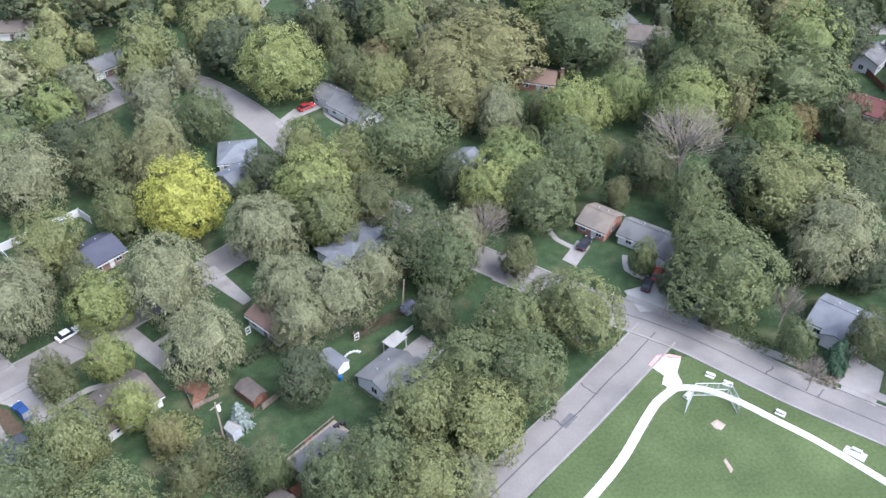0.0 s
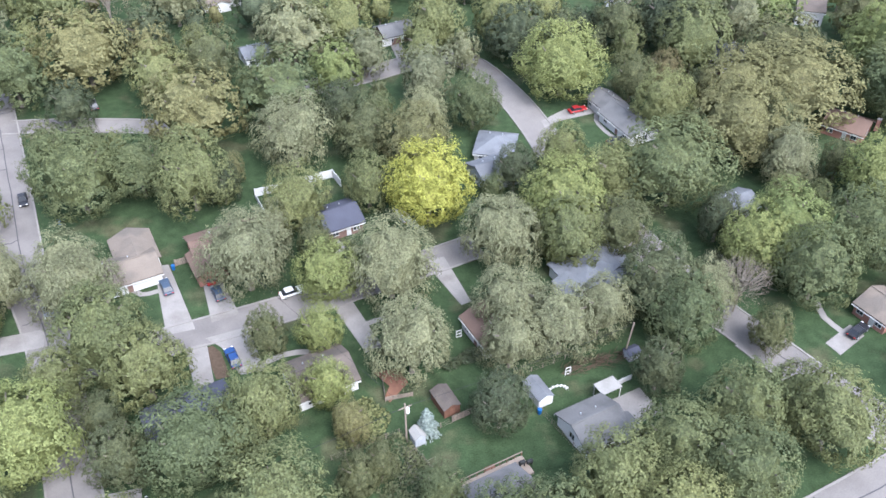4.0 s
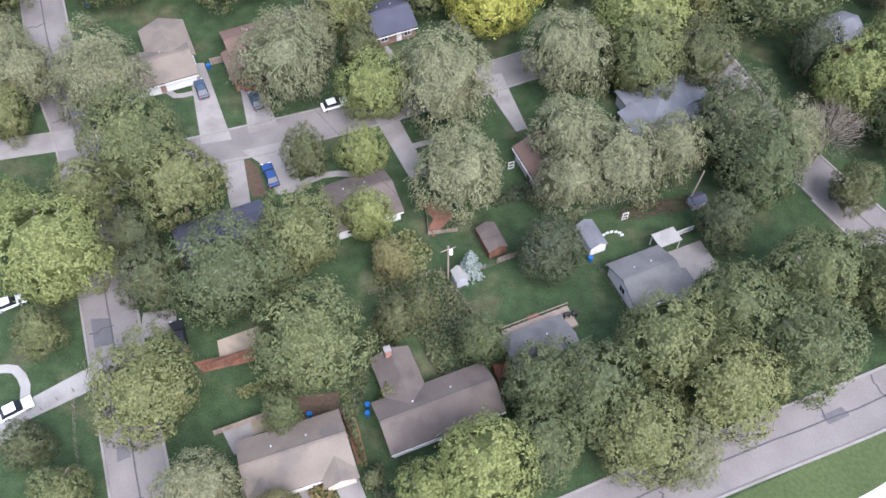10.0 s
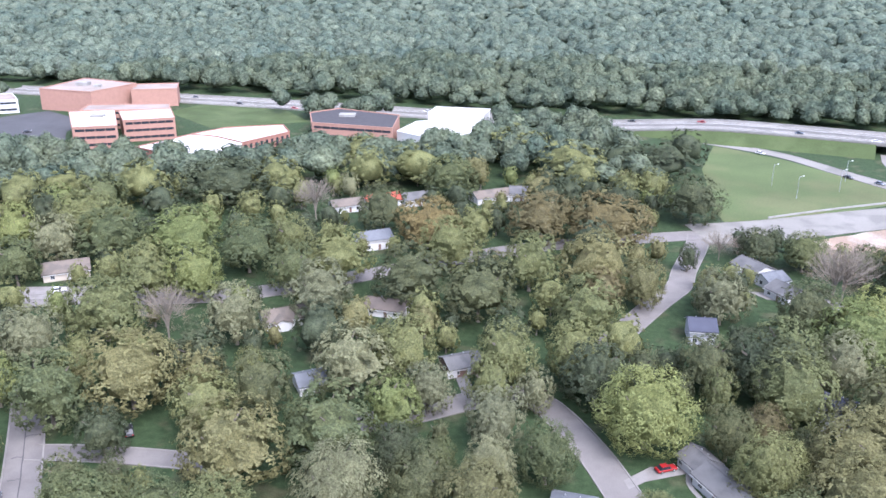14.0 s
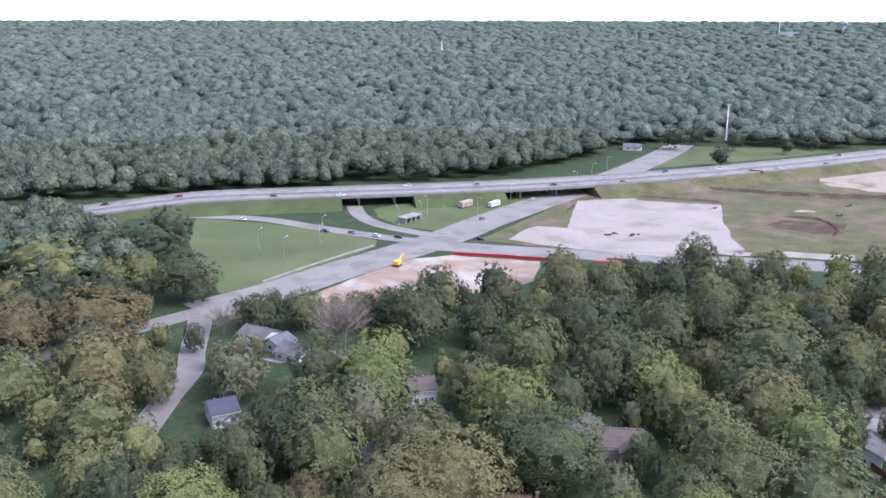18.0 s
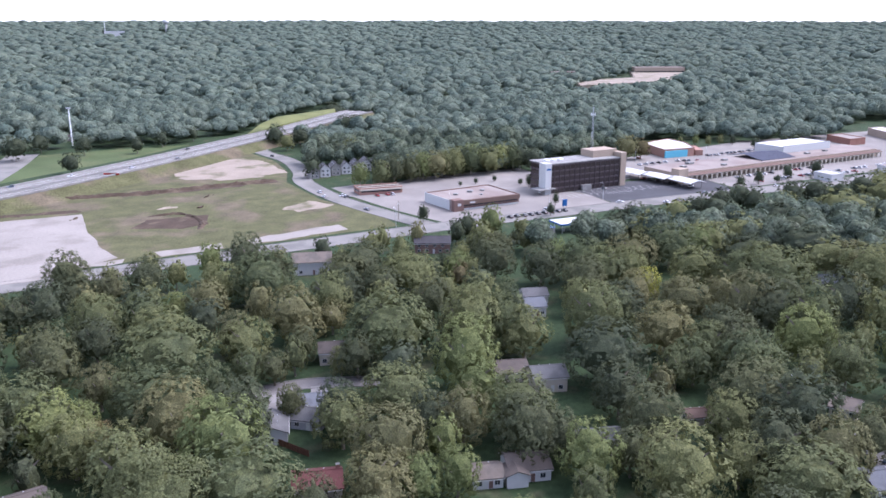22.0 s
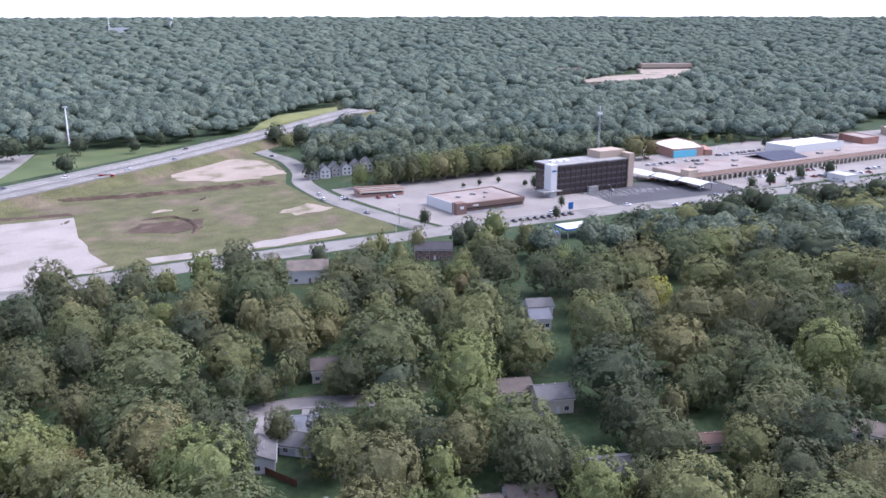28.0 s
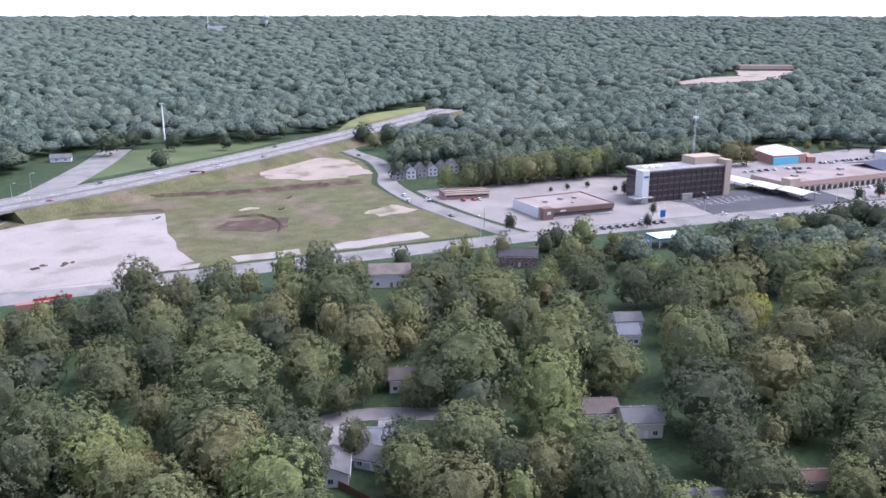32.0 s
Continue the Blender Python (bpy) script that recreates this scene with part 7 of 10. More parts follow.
tree(334.8, 101.4, 8.4, 16.7, "d", 341, 1)
tree(285.8, 97.9, 9.3, 18.0, "g", 252, 1)
tree(300.3, 91.2, 5.4, 12.3, "g", 134, 1)
tree(361.6, 80.2, 7.0, 12.5, "l", 99, 1)
tree(343.4, 67.0, 10.8, 17.7, "g", 180, 1)
tree(333.1, 82.5, 9.4, 18.2, "d", 81, 1)
tree(316.8, 64.3, 9.3, 18.0, "d", 74, 1)
tree(360.8, 48.5, 12.4, 17.0, "v", 169, 1)
tree(336.5, 48.7, 8.8, 17.3, "g", 41, 1)
tree(326.2, 41.1, 5.6, 12.6, "y", 68, 1)
tree(344.8, 24.4, 10.5, 16.8, "g", 159, 1)
tree(300.0, 27.9, 11.1, 17.3, "v", 142, 1)
tree(294.3, 49.2, 10.1, 16.5, "d", 123, 1)
tree(270.8, 57.4, 10.4, 22.9, "g", 243, 1)
tree(270.0, 33.9, 11.0, 17.3, "v", 41, 1)
tree(263.2, 21.7, 7.4, 15.3, "g", 317, 1)
tree(242.1, 50.3, 13.4, 19.8, "d", 12, 1)
tree(245.7, 30.5, 6.0, 13.2, "g", 282, 1)
tree(221.8, 44.8, 8.4, 16.7, "d", 42, 1)
tree(207.2, 36.0, 8.8, 17.2, "d", 157, 1)
tree(229.9, 88.2, 10.0, 22.2, "l", 337, 1)
tree(206.3, 68.8, 10.3, 16.7, "g", 44, 1)
tree(197.8, 81.2, 7.9, 16.0, "v", 180, 1)
tree(194.0, 63.9, 8.9, 17.5, "d", 286, 1)
tree(187.3, 49.4, 7.8, 15.9, "l", 334, 1)
tree(192.3, 33.0, 5.9, 13.1, "v", 125, 1)
tree(248.2, 10.5, 9.9, 18.3, "g", 46, 1)
tree(223.3, 11.7, 11.8, 19.2, "d", 172, 1)
tree(217.5, 1.1, 12.0, 20.9, "d", 163, 1)
tree(270.3, -6.4, 9.7, 20.5, "l", 152, 1)
tree(256.9, -16.4, 9.1, 17.7, "g", 98, 1)
tree(264.2, 12.1, 8.8, 17.2, "d", 102, 1)
tree(294.1, -0.6, 11.6, 20.7, "d", 261, 1)
tree(296.2, 8.7, 9.8, 22.5, "v", 192, 1)
tree(305.5, -21.8, 9.9, 22.6, "d", 190, 1)
tree(336.7, -4.0, 15.5, 20.7, "g", 29, 1)
tree(339.2, 9.3, 9.0, 17.6, "g", 179, 1)
tree(367.5, -37.0, 10.6, 17.5, "v", 81, 1)
tree(367.9, 3.1, 12.2, 17.5, "d", 103, 1)
tree(201.1, -4.4, 8.4, 16.7, "v", 115, 1)
tree(198.9, 8.3, 9.1, 17.8, "d", 307, 1)
tree(261.3, 83.5, 10.3, 19.2, "g", 54, 1)
tree(262.5, 98.7, 7.6, 15.6, "d", 2, 1)
tree(144.0, 137.7, 10.2, 22.1, "g", 171, 1)
tree(160.6, 91.0, 8.4, 16.8, "v", 51, 1)
tree(168.2, 84.1, 5.4, 12.3, "l", 67, 1)
tree(179.4, 30.0, 10.5, 21.3, "g", 74, 1)
tree(184.7, 3.1, 11.7, 17.1, "g", 355, 1)
tree(173.8, 76.7, 5.5, 12.4, "l", 96, 1)
tree(214.7, -14.8, 6.7, 14.1, "d", 222, 1)
tree(15.4, 89.5, 5.6, 12.6, "w", 278)
tree(17.0, 54.9, 7.0, 14.7, "g", 249)
tree(27.0, 61.7, 7.1, 14.8, "g", 146)
tree(22.2, 49.2, 6.5, 13.9, "g", 145)
tree(34.1, 55.3, 7.2, 14.9, "g", 204)
tree(36.6, 67.1, 7.3, 15.1, "g", 95)
tree(44.6, 62.1, 7.4, 15.3, "g", 237)
tree(48.4, 72.9, 7.2, 15.0, "g", 250)
tree(28.7, 47.9, 4.2, 10.6, "w", 306)
tree(10.8, 56.6, 5.4, 12.4, "g", 155)
tree(2.9, 44.3, 7.4, 15.2, "l", 51)
tree(10.6, 47.9, 5.0, 11.7, "g", 329)
tree(-3.1, 41.1, 4.8, 11.5, "l", 219)
tree(57.0, 74.9, 5.9, 13.0, "g", 188)
tree(-56.3, 72.5, 9.0, 17.5, "l", 181)
tree(-55.9, 84.9, 5.5, 12.5, "g", 54)
tree(-50.1, 92.7, 8.9, 17.4, "g", 131)
tree(-42.3, 86.3, 7.3, 15.1, "g", 225)
tree(-56.6, 62.2, 3.5, 9.6, "g", 237)
tree(-39.0, 53.1, 7.4, 15.2, "g", 187)
tree(-31.9, 70.3, 7.6, 15.6, "g", 283)
tree(-19.2, 60.1, 7.6, 15.6, "g", 265)
tree(-30.6, 40.7, 5.5, 12.5, "w", 29)
tree(-21.1, 38.5, 3.7, 9.8, "v", 77)
tree(-46.9, 39.9, 4.3, 10.7, "g", 129)
tree(-53.4, 46.6, 3.3, 9.2, "d", 211)
tree(-42.6, 70.4, 5.2, 12.0, "d", 185)
tree(-23.0, 77.9, 6.6, 14.1, "g", 164)
tree(-13.9, 83.1, 3.9, 10.1, "l", 259)
tree(-10.1, 75.6, 2.9, 8.6, "v", 92)
tree(-14.8, 107.9, 5.9, 13.0, "l", 95)
tree(-3.8, 107.8, 8.5, 16.8, "w", 4)
tree(-15.7, 95.1, 4.1, 10.4, "l", 277)
tree(-24.5, 94.8, 4.1, 10.4, "d", 285)
tree(-29.6, 111.5, 9.3, 18.0, "w", 110)
tree(-59.4, 107.7, 8.2, 16.4, "w", 293)
tree(-72.6, 109.3, 5.9, 13.1, "w", 262)
tree(-0.7, 89.3, 7.8, 15.9, "w", 131)
tree(16.5, 97.2, 7.2, 14.9, "w", 24)
tree(23.9, 92.1, 6.6, 14.0, "w", 64)
tree(31.4, 96.4, 5.7, 12.8, "w", 289)
tree(16.5, 115.3, 8.2, 16.4, "w", 32)
tree(29.6, 115.1, 7.4, 15.2, "g", 345)
tree(39.5, 117.0, 5.7, 12.8, "d", 161)
tree(42.8, 100.8, 8.2, 16.4, "d", 281)
tree(45.1, 93.0, 7.0, 14.7, "g", 235)
tree(51.2, 99.7, 5.3, 12.2, "w", 283)
tree(56.7, 100.2, 4.9, 11.6, "b", 347)
tree(1.3, 76.6, 2.5, 5.8, "p", 33)
tree(12.4, 77.1, 4.9, 11.6, "d", 193)
tree(2.9, 62.7, 3.5, 9.6, "g", 99)
tree(38.3, 83.3, 4.4, 10.8, "d", 125)
tree(59.1, 90.6, 3.9, 10.2, "d", 132)
tree(63.0, 111.1, 7.1, 14.7, "l", 106)
tree(59.2, 119.9, 4.7, 11.4, "d", 336)
tree(27.3, 113.4, 2.5, 8.1, "l", 169)
tree(-22.4, 52.3, 2.9, 8.7, "g", 240)
tree(-9.0, 56.3, 1.7, 3.7, "g", 13)
tree(-47.2, 78.1, 3.6, 9.7, "d", 124)
tree(-26.5, 72.8, 5.2, 12.1, "g", 226)
tree(-8.7, 66.1, 3.0, 8.8, "d", 252)
tree(-5.7, 68.3, 2.6, 8.3, "d", 218)
tree(-10.4, 44.8, 1.7, 3.8, "d", 217)
tree(-8.1, 42.0, 1.5, 3.4, "d", 242)
tree(3.9, 129.7, 9.6, 18.4, "y", 2)
tree(-8.1, 135.3, 6.1, 13.3, "g", 117)
tree(-21.8, 128.7, 6.8, 14.4, "g", 169)
tree(-24.1, 151.4, 9.3, 18.0, "w", 181)
tree(-47.4, 161.5, 11.9, 19.0, "v", 138, 1)
tree(-43.6, 136.7, 9.1, 17.7, "g", 11)
tree(-65.8, 137.2, 10.4, 19.0, "g", 333)
tree(-55.3, 142.4, 7.5, 15.4, "g", 344)
tree(-28.7, 169.4, 11.2, 19.0, "g", 14, 1)
tree(-9.0, 154.0, 7.6, 15.6, "d", 240)
tree(-17.0, 182.2, 7.1, 14.8, "l", 138, 1)
tree(5.7, 177.0, 7.2, 15.0, "w", 218, 1)
tree(4.3, 160.9, 6.1, 13.4, "w", 80)
tree(15.6, 164.8, 6.9, 14.5, "g", 122)
tree(15.8, 192.2, 4.9, 11.6, "w", 245, 1)
tree(38.4, 178.7, 12.2, 19.0, "l", 176)
tree(29.8, 195.6, 8.5, 16.8, "d", 66, 1)
tree(29.6, 123.8, 9.1, 17.7, "l", 357)
tree(40.9, 133.5, 6.9, 14.6, "g", 284)
tree(52.9, 132.0, 10.8, 19.0, "g", 256)
tree(22.1, 139.5, 4.7, 11.3, "d", 180)
tree(32.7, 144.0, 6.0, 13.3, "g", 19)
tree(58.9, 159.7, 7.8, 15.7, "g", 134)
tree(77.1, 161.6, 11.8, 19.0, "v", 292)
tree(91.9, 179.7, 10.1, 19.0, "v", 231, 1)
tree(72.9, 195.7, 8.9, 17.4, "d", 11, 1)
tree(58.1, 204.0, 7.6, 15.6, "d", 110, 1)
tree(-27.9, 198.2, 10.6, 19.0, "w", 154, 1)
tree(9.0, 203.6, 9.2, 17.8, "g", 280, 1)
tree(-58.1, 179.9, 8.1, 16.2, "g", 297, 1)
tree(-47.6, 188.3, 8.3, 16.6, "d", 315, 1)
tree(-78.5, 190.9, 13.4, 19.0, "v", 352, 1)
tree(-93.3, 181.7, 10.0, 19.0, "g", 205, 1)
tree(-110.0, 190.2, 6.5, 13.9, "l", 217, 1)
tree(-65.5, 199.8, 8.7, 17.1, "d", 299, 1)
tree(-77.1, 170.2, 5.4, 12.3, "d", 268, 1)
tree(-85.1, 132.2, 5.8, 12.9, "g", 121, 1)
tree(-78.1, 115.2, 5.8, 12.9, "w", 116)
tree(-73.5, 100.6, 4.4, 10.8, "g", 238)
tree(79.0, 137.0, 6.4, 14.4, "w", 71)
tree(79.9, 149.9, 7.1, 14.7, "d", 346)
tree(-14.6, 166.1, 5.6, 12.6, "d", 228)
tree(-26.4, 122.4, 4.6, 11.2, "w", 235)
tree(-37.8, 138.7, 4.4, 10.8, "d", 74)
tree(-17.7, 118.3, 4.0, 10.2, "d", 331)
tree(-64.9, 80.6, 5.5, 12.5, "l", 293)
tree(88.6, 66.8, 11.1, 19.0, "g", 52)
tree(90.1, 163.1, 16.9, 19.0, "v", 225)
tree(71.8, 148.0, 11.2, 19.0, "v", 1)
tree(115.0, 159.2, 12.8, 19.0, "g", 64)
tree(94.6, 128.4, 8.4, 16.7, "l", 101)
tree(109.9, 132.4, 7.2, 15.0, "l", 46)
tree(125.9, 129.4, 8.4, 16.7, "g", 22)
tree(141.1, 129.5, 10.6, 19.0, "g", 135)
tree(152.3, 117.8, 12.9, 17.3, "g", 199, 1)
tree(107.0, 104.5, 9.7, 18.6, "b", 353)
tree(119.0, 118.3, 9.6, 18.4, "l", 155)
tree(131.5, 103.1, 6.8, 14.3, "l", 0)
tree(142.6, 106.3, 4.1, 10.4, "o", 9)
tree(115.9, 81.4, 11.0, 19.0, "g", 14)
tree(100.1, 90.8, 6.6, 14.1, "g", 61)
tree(115.9, 67.5, 9.7, 18.5, "w", 100)
tree(83.1, 111.8, 8.8, 17.3, "g", 256)
tree(68.8, 113.3, 8.9, 17.4, "l", 77)
tree(70.6, 102.0, 8.3, 16.5, "g", 210)
tree(60.3, 70.2, 8.0, 16.1, "g", 350)
tree(95.9, 58.5, 3.5, 9.6, "b", 6)
tree(97.0, 46.8, 3.0, 6.8, "c", 45)
tree(103.5, 46.6, 4.2, 10.7, "d", 326)
tree(91.8, 51.2, 3.4, 9.4, "g", 14)
tree(177.0, 131.9, 9.6, 18.4, "d", 74, 1)
tree(158.1, 152.0, 7.7, 15.7, "g", 174, 1)
tree(146.1, 88.9, 6.6, 14.0, "d", 191)
tree(81.5, 81.2, 3.1, 9.0, "g", 45)
tree(89.9, 44.7, 2.1, 7.5, "b", 6)
tree(99.0, 105.1, 6.7, 14.2, "d", 328)
tree(112.8, 92.5, 7.8, 15.9, "d", 134)
tree(131.0, 77.6, 7.6, 15.6, "d", 176)
tree(72.6, 186.2, 10.1, 19.0, "g", 323, 1)
tree(85.0, 63.7, 3.3, 9.3, "d", 89)
tree(92.4, 77.3, 7.1, 14.8, "g", 124)
tree(5.2, 194.4, 6.2, 13.4, "g", 3, 1)
tree(-15.7, 206.8, 9.0, 17.5, "g", 339, 1)
tree(-9.4, 191.2, 6.1, 13.3, "w", 34, 1)
tree(-63.8, 195.8, 7.2, 14.9, "v", 18, 1)
tree(-63.0, 225.0, 9.2, 17.9, "w", 246, 1)
tree(-82.4, 227.2, 7.7, 15.6, "b", 0, 1)
tree(-98.8, 225.9, 11.5, 19.0, "g", 45, 1)
tree(-111.5, 209.8, 8.7, 17.2, "w", 248, 1)
tree(-42.4, 240.3, 10.3, 19.0, "w", 36, 1)
tree(-41.6, 268.2, 13.0, 19.0, "g", 10, 1)
tree(-17.4, 254.6, 12.7, 19.0, "d", 46, 1)
tree(2.8, 242.2, 12.8, 19.0, "d", 339, 1)
tree(18.9, 265.7, 10.1, 19.0, "g", 42, 1)
tree(-6.1, 280.4, 11.8, 19.0, "g", 199, 1)
tree(-14.6, 303.8, 12.8, 19.0, "o", 148, 1)
tree(25.9, 312.2, 13.0, 19.0, "o", 99, 1)
tree(49.4, 306.7, 17.6, 19.0, "o", 323, 1)
tree(40.0, 266.6, 12.8, 19.0, "v", 10, 1)
tree(51.7, 253.1, 7.8, 15.8, "v", 351, 1)
tree(32.1, 231.3, 10.6, 19.0, "g", 28, 1)
tree(26.3, 206.2, 8.5, 16.8, "g", 205, 1)
tree(72.2, 243.1, 8.9, 17.4, "w", 185, 1)
tree(86.3, 295.9, 7.6, 9.9, "b", 283, 1)
tree(72.8, 284.7, 3.7, 9.9, "d", 161, 1)
tree(99.0, 293.4, 7.7, 12.5, "d", 336, 1)
tree(114.4, 288.7, 7.0, 10.5, "g", 238, 1)
tree(109.1, 256.1, 9.6, 18.5, "b", 221, 1)
tree(127.8, 275.9, 7.0, 13.1, "d", 304, 1)
tree(106.9, 227.6, 9.6, 18.5, "l", 335, 1)
tree(91.9, 231.3, 9.3, 18.0, "d", 204, 1)
tree(77.1, 205.7, 10.0, 19.0, "g", 202, 1)
tree(90.0, 203.1, 8.3, 16.5, "w", 9, 1)
tree(69.4, 202.2, 8.3, 16.5, "d", 255, 1)
tree(86.4, 336.4, 12.5, 19.0, "d", 178, 1)
tree(-8.0, 365.1, 12.5, 19.0, "g", 236, 1)
tree(-100.1, 352.0, 20.3, 19.0, "d", 34, 1)
tree(-96.4, 287.9, 14.3, 19.0, "l", 342, 1)
tree(-72.6, 277.5, 11.8, 19.0, "g", 8, 1)
tree(-121.1, 286.8, 12.2, 19.0, "g", 76, 1)
tree(-138.5, 304.8, 11.6, 19.0, "g", 220, 1)
tree(-142.4, 329.7, 10.8, 19.0, "g", 311, 1)
tree(-138.4, 281.8, 9.3, 18.1, "w", 235, 1)
tree(-157.7, 293.5, 9.1, 17.7, "l", 95, 1)
tree(-142.5, 262.8, 8.2, 16.4, "g", 278, 1)
tree(-59.6, 286.6, 8.8, 17.3, "g", 290, 1)
tree(-32.2, 319.9, 10.4, 19.0, "d", 333, 1)
tree(-60.0, 334.0, 8.5, 16.8, "b", 218, 1)
tree(-54.6, 260.7, 8.6, 17.0, "g", 38, 1)
tree(-82.2, 253.2, 9.4, 18.1, "l", 18, 1)
tree(-97.4, 252.5, 9.4, 18.1, "g", 105, 1)
tree(135.6, 250.7, 11.6, 21.6, "d", 340, 1)
tree(162.4, 280.8, 8.8, 15.5, "d", 131, 1)
tree(99.8, 215.9, 12.1, 19.0, "l", 351, 1)
tree(113.7, 259.5, 9.6, 18.4, "b", 225, 1)
tree(197.8, 250.7, 9.7, 21.5, "v", 228, 1)
tree(174.9, 257.4, 8.3, 14.9, "d", 192, 1)
tree(154.0, 240.0, 8.3, 16.5, "d", 115, 1)
tree(147.9, 207.0, 10.1, 21.5, "g", 181, 1)
tree(173.3, 216.2, 10.2, 22.7, "d", 162, 1)
tree(123.8, 203.6, 8.0, 16.0, "v", 344, 1)
tree(120.8, 179.9, 11.2, 19.3, "l", 52, 1)
tree(154.5, 185.5, 9.7, 21.3, "d", 145, 1)
tree(167.7, 183.8, 10.8, 19.2, "g", 227, 1)
tree(197.2, 201.0, 8.7, 17.2, "d", 85, 1)
tree(58.9, 209.0, 4.3, 10.8, "w", 23, 1)
tree(213.8, 241.4, 9.1, 15.9, "d", 148, 1)
tree(232.7, 242.9, 8.5, 15.1, "d", 321, 1)
tree(110.9, 285.4, 7.7, 14.0, "g", 191, 1)
tree(132.9, 264.6, 8.3, 16.6, "d", 159, 1)
tree(170.2, 230.4, 8.8, 17.2, "d", 6, 1)
tree(140.4, 183.4, 7.8, 15.9, "d", 267, 1)
tree(158.5, 163.5, 8.1, 16.3, "g", 181, 1)
tree(173.5, 202.1, 8.0, 16.1, "g", 39, 1)
tree(261.0, 241.6, 8.9, 11.7, "d", 150, 1)
tree(225.4, 264.8, 6.9, 10.4, "d", 352, 1)
tree(221.9, 181.6, 10.9, 18.7, "g", 99, 1)
tree(184.3, 156.6, 12.5, 17.1, "g", 279, 1)
tree(198.0, 128.0, 4.0, 11.0, "d", 40, 1)
tree(121.9, 189.6, 9.1, 17.7, "l", 302, 1)
tree(118.7, 170.7, 8.6, 16.9, "g", 100, 1)
tree(136.9, 141.2, 4.5, 11.1, "l", 38, 1)
tree(288.4, 176.7, 10.8, 20.5, "d", 189, 1)
tree(307.2, 156.2, 9.5, 13.7, "d", 212, 1)
tree(139.5, 213.3, 7.0, 14.7, "d", 157, 1)
tree(227.0, 155.7, 8.5, 16.8, "g", 231, 1)
tree(217.0, 82.6, 8.0, 16.0, "l", 335, 1)
tree(255.2, 93.0, 10.8, 22.2, "g", 76, 1)
tree(256.5, 76.0, 8.9, 17.4, "g", 304, 1)
tree(249.1, 25.4, 7.3, 15.0, "g", 3, 1)
tree(236.9, 7.4, 9.7, 18.1, "g", 94, 1)
tree(298.4, -38.3, 11.4, 21.9, "g", 183, 1)
tree(287.4, -11.3, 10.0, 22.6, "g", 183, 1)
tree(308.3, 44.8, 8.2, 16.4, "v", 296, 1)
tree(331.6, 58.4, 10.8, 18.9, "g", 18, 1)
tree(305.9, 128.1, 12.5, 17.1, "g", 306, 1)
tree(278.7, 191.9, 9.3, 16.1, "g", 84, 1)
tree(227.1, 206.9, 9.6, 18.4, "g", 271, 1)
tree(282.3, 112.9, 7.9, 16.0, "d", 265, 1)
tree(271.3, 146.7, 9.5, 18.2, "g", 200, 1)
tree(172.1, 171.7, 5.4, 12.3, "l", 306, 1)
tree(187.2, 169.2, 7.0, 14.6, "g", 42, 1)
tree(370.0, 33.5, 11.8, 19.6, "g", 126, 1)
tree(347.9, -0.2, 10.9, 19.3, "g", 31, 1)
tree(348.9, -40.5, 12.7, 21.5, "g", 30, 1)
tree(274.9, 16.4, 8.5, 16.8, "d", 273, 1)
tree(281.4, 52.7, 8.9, 17.5, "g", 285, 1)
tree(195.3, 56.7, 6.3, 13.7, "d", 128, 1)
tree(213.2, 17.4, 7.3, 15.1, "g", 94, 1)
tree(229.3, 121.0, 6.9, 14.6, "d", 290, 1)
tree(188.1, 109.5, 7.2, 14.9, "g", 197, 1)
tree(192.6, 40.2, 5.5, 12.4, "d", 179, 1)
tree(193.9, 16.4, 6.4, 13.8, "g", 254, 1)
tree(98.7, 47.2, 2.8, 6.4, "c", 290)
tree(82.8, 72.8, 3.7, 9.8, "d", 322)
tree(110.4, 65.7, 7.0, 14.6, "w", 187)
tree(117.2, 59.8, 4.6, 11.2, "d", 190)
tree(-156.3, 144.9, 7.1, 14.9, "v", 140, 2)
tree(-148.0, 154.2, 6.9, 14.6, "d", 282, 2)
tree(-142.4, 128.6, 8.5, 15.9, "g", 79, 2)
tree(-129.2, 121.5, 5.8, 12.9, "d", 304, 2)
tree(-129.4, 140.1, 6.5, 13.4, "d", 264, 2)
tree(-130.3, 158.3, 5.9, 14.3, "g", 317, 2)
tree(-121.0, 112.3, 9.0, 18.5, "d", 115, 2)
tree(-119.8, 143.8, 5.5, 13.3, "d", 140, 2)
tree(-120.9, 172.8, 8.5, 16.5, "d", 288, 1)
tree(-110.9, 107.7, 4.2, 12.5, "d", 31, 2)
tree(-113.6, 122.1, 5.4, 13.9, "g", 259, 2)
tree(-111.9, 135.5, 6.3, 15.3, "d", 182, 2)
tree(-113.4, 152.6, 6.0, 13.1, "l", 121, 2)
tree(-103.1, 93.0, 7.0, 13.8, "g", 124, 2)
tree(-103.8, 163.1, 8.8, 17.9, "v", 340, 1)
tree(-93.5, 87.0, 5.4, 13.0, "g", 172, 2)
tree(-97.7, 103.7, 4.5, 10.2, "d", 352, 2)
tree(-93.7, 114.0, 5.4, 12.2, "d", 272, 1)
tree(-97.6, 129.4, 4.2, 10.1, "g", 127, 1)
tree(-97.4, 150.1, 5.4, 12.9, "d", 142, 1)
tree(-84.3, 77.5, 8.2, 17.7, "d", 334, 2)
tree(-87.2, 94.4, 6.0, 13.0, "g", 45)
tree(-74.6, 148.2, 4.4, 12.5, "g", 146, 1)
tree(-78.6, 155.5, 4.7, 11.3, "d", 271, 1)
tree(2.0, 147.9, 8.0, 16.7, "v", 21)
tree(42.1, 202.9, 5.3, 13.2, "d", 352, 1)
tree(54.7, 174.4, 5.6, 13.0, "d", 352)
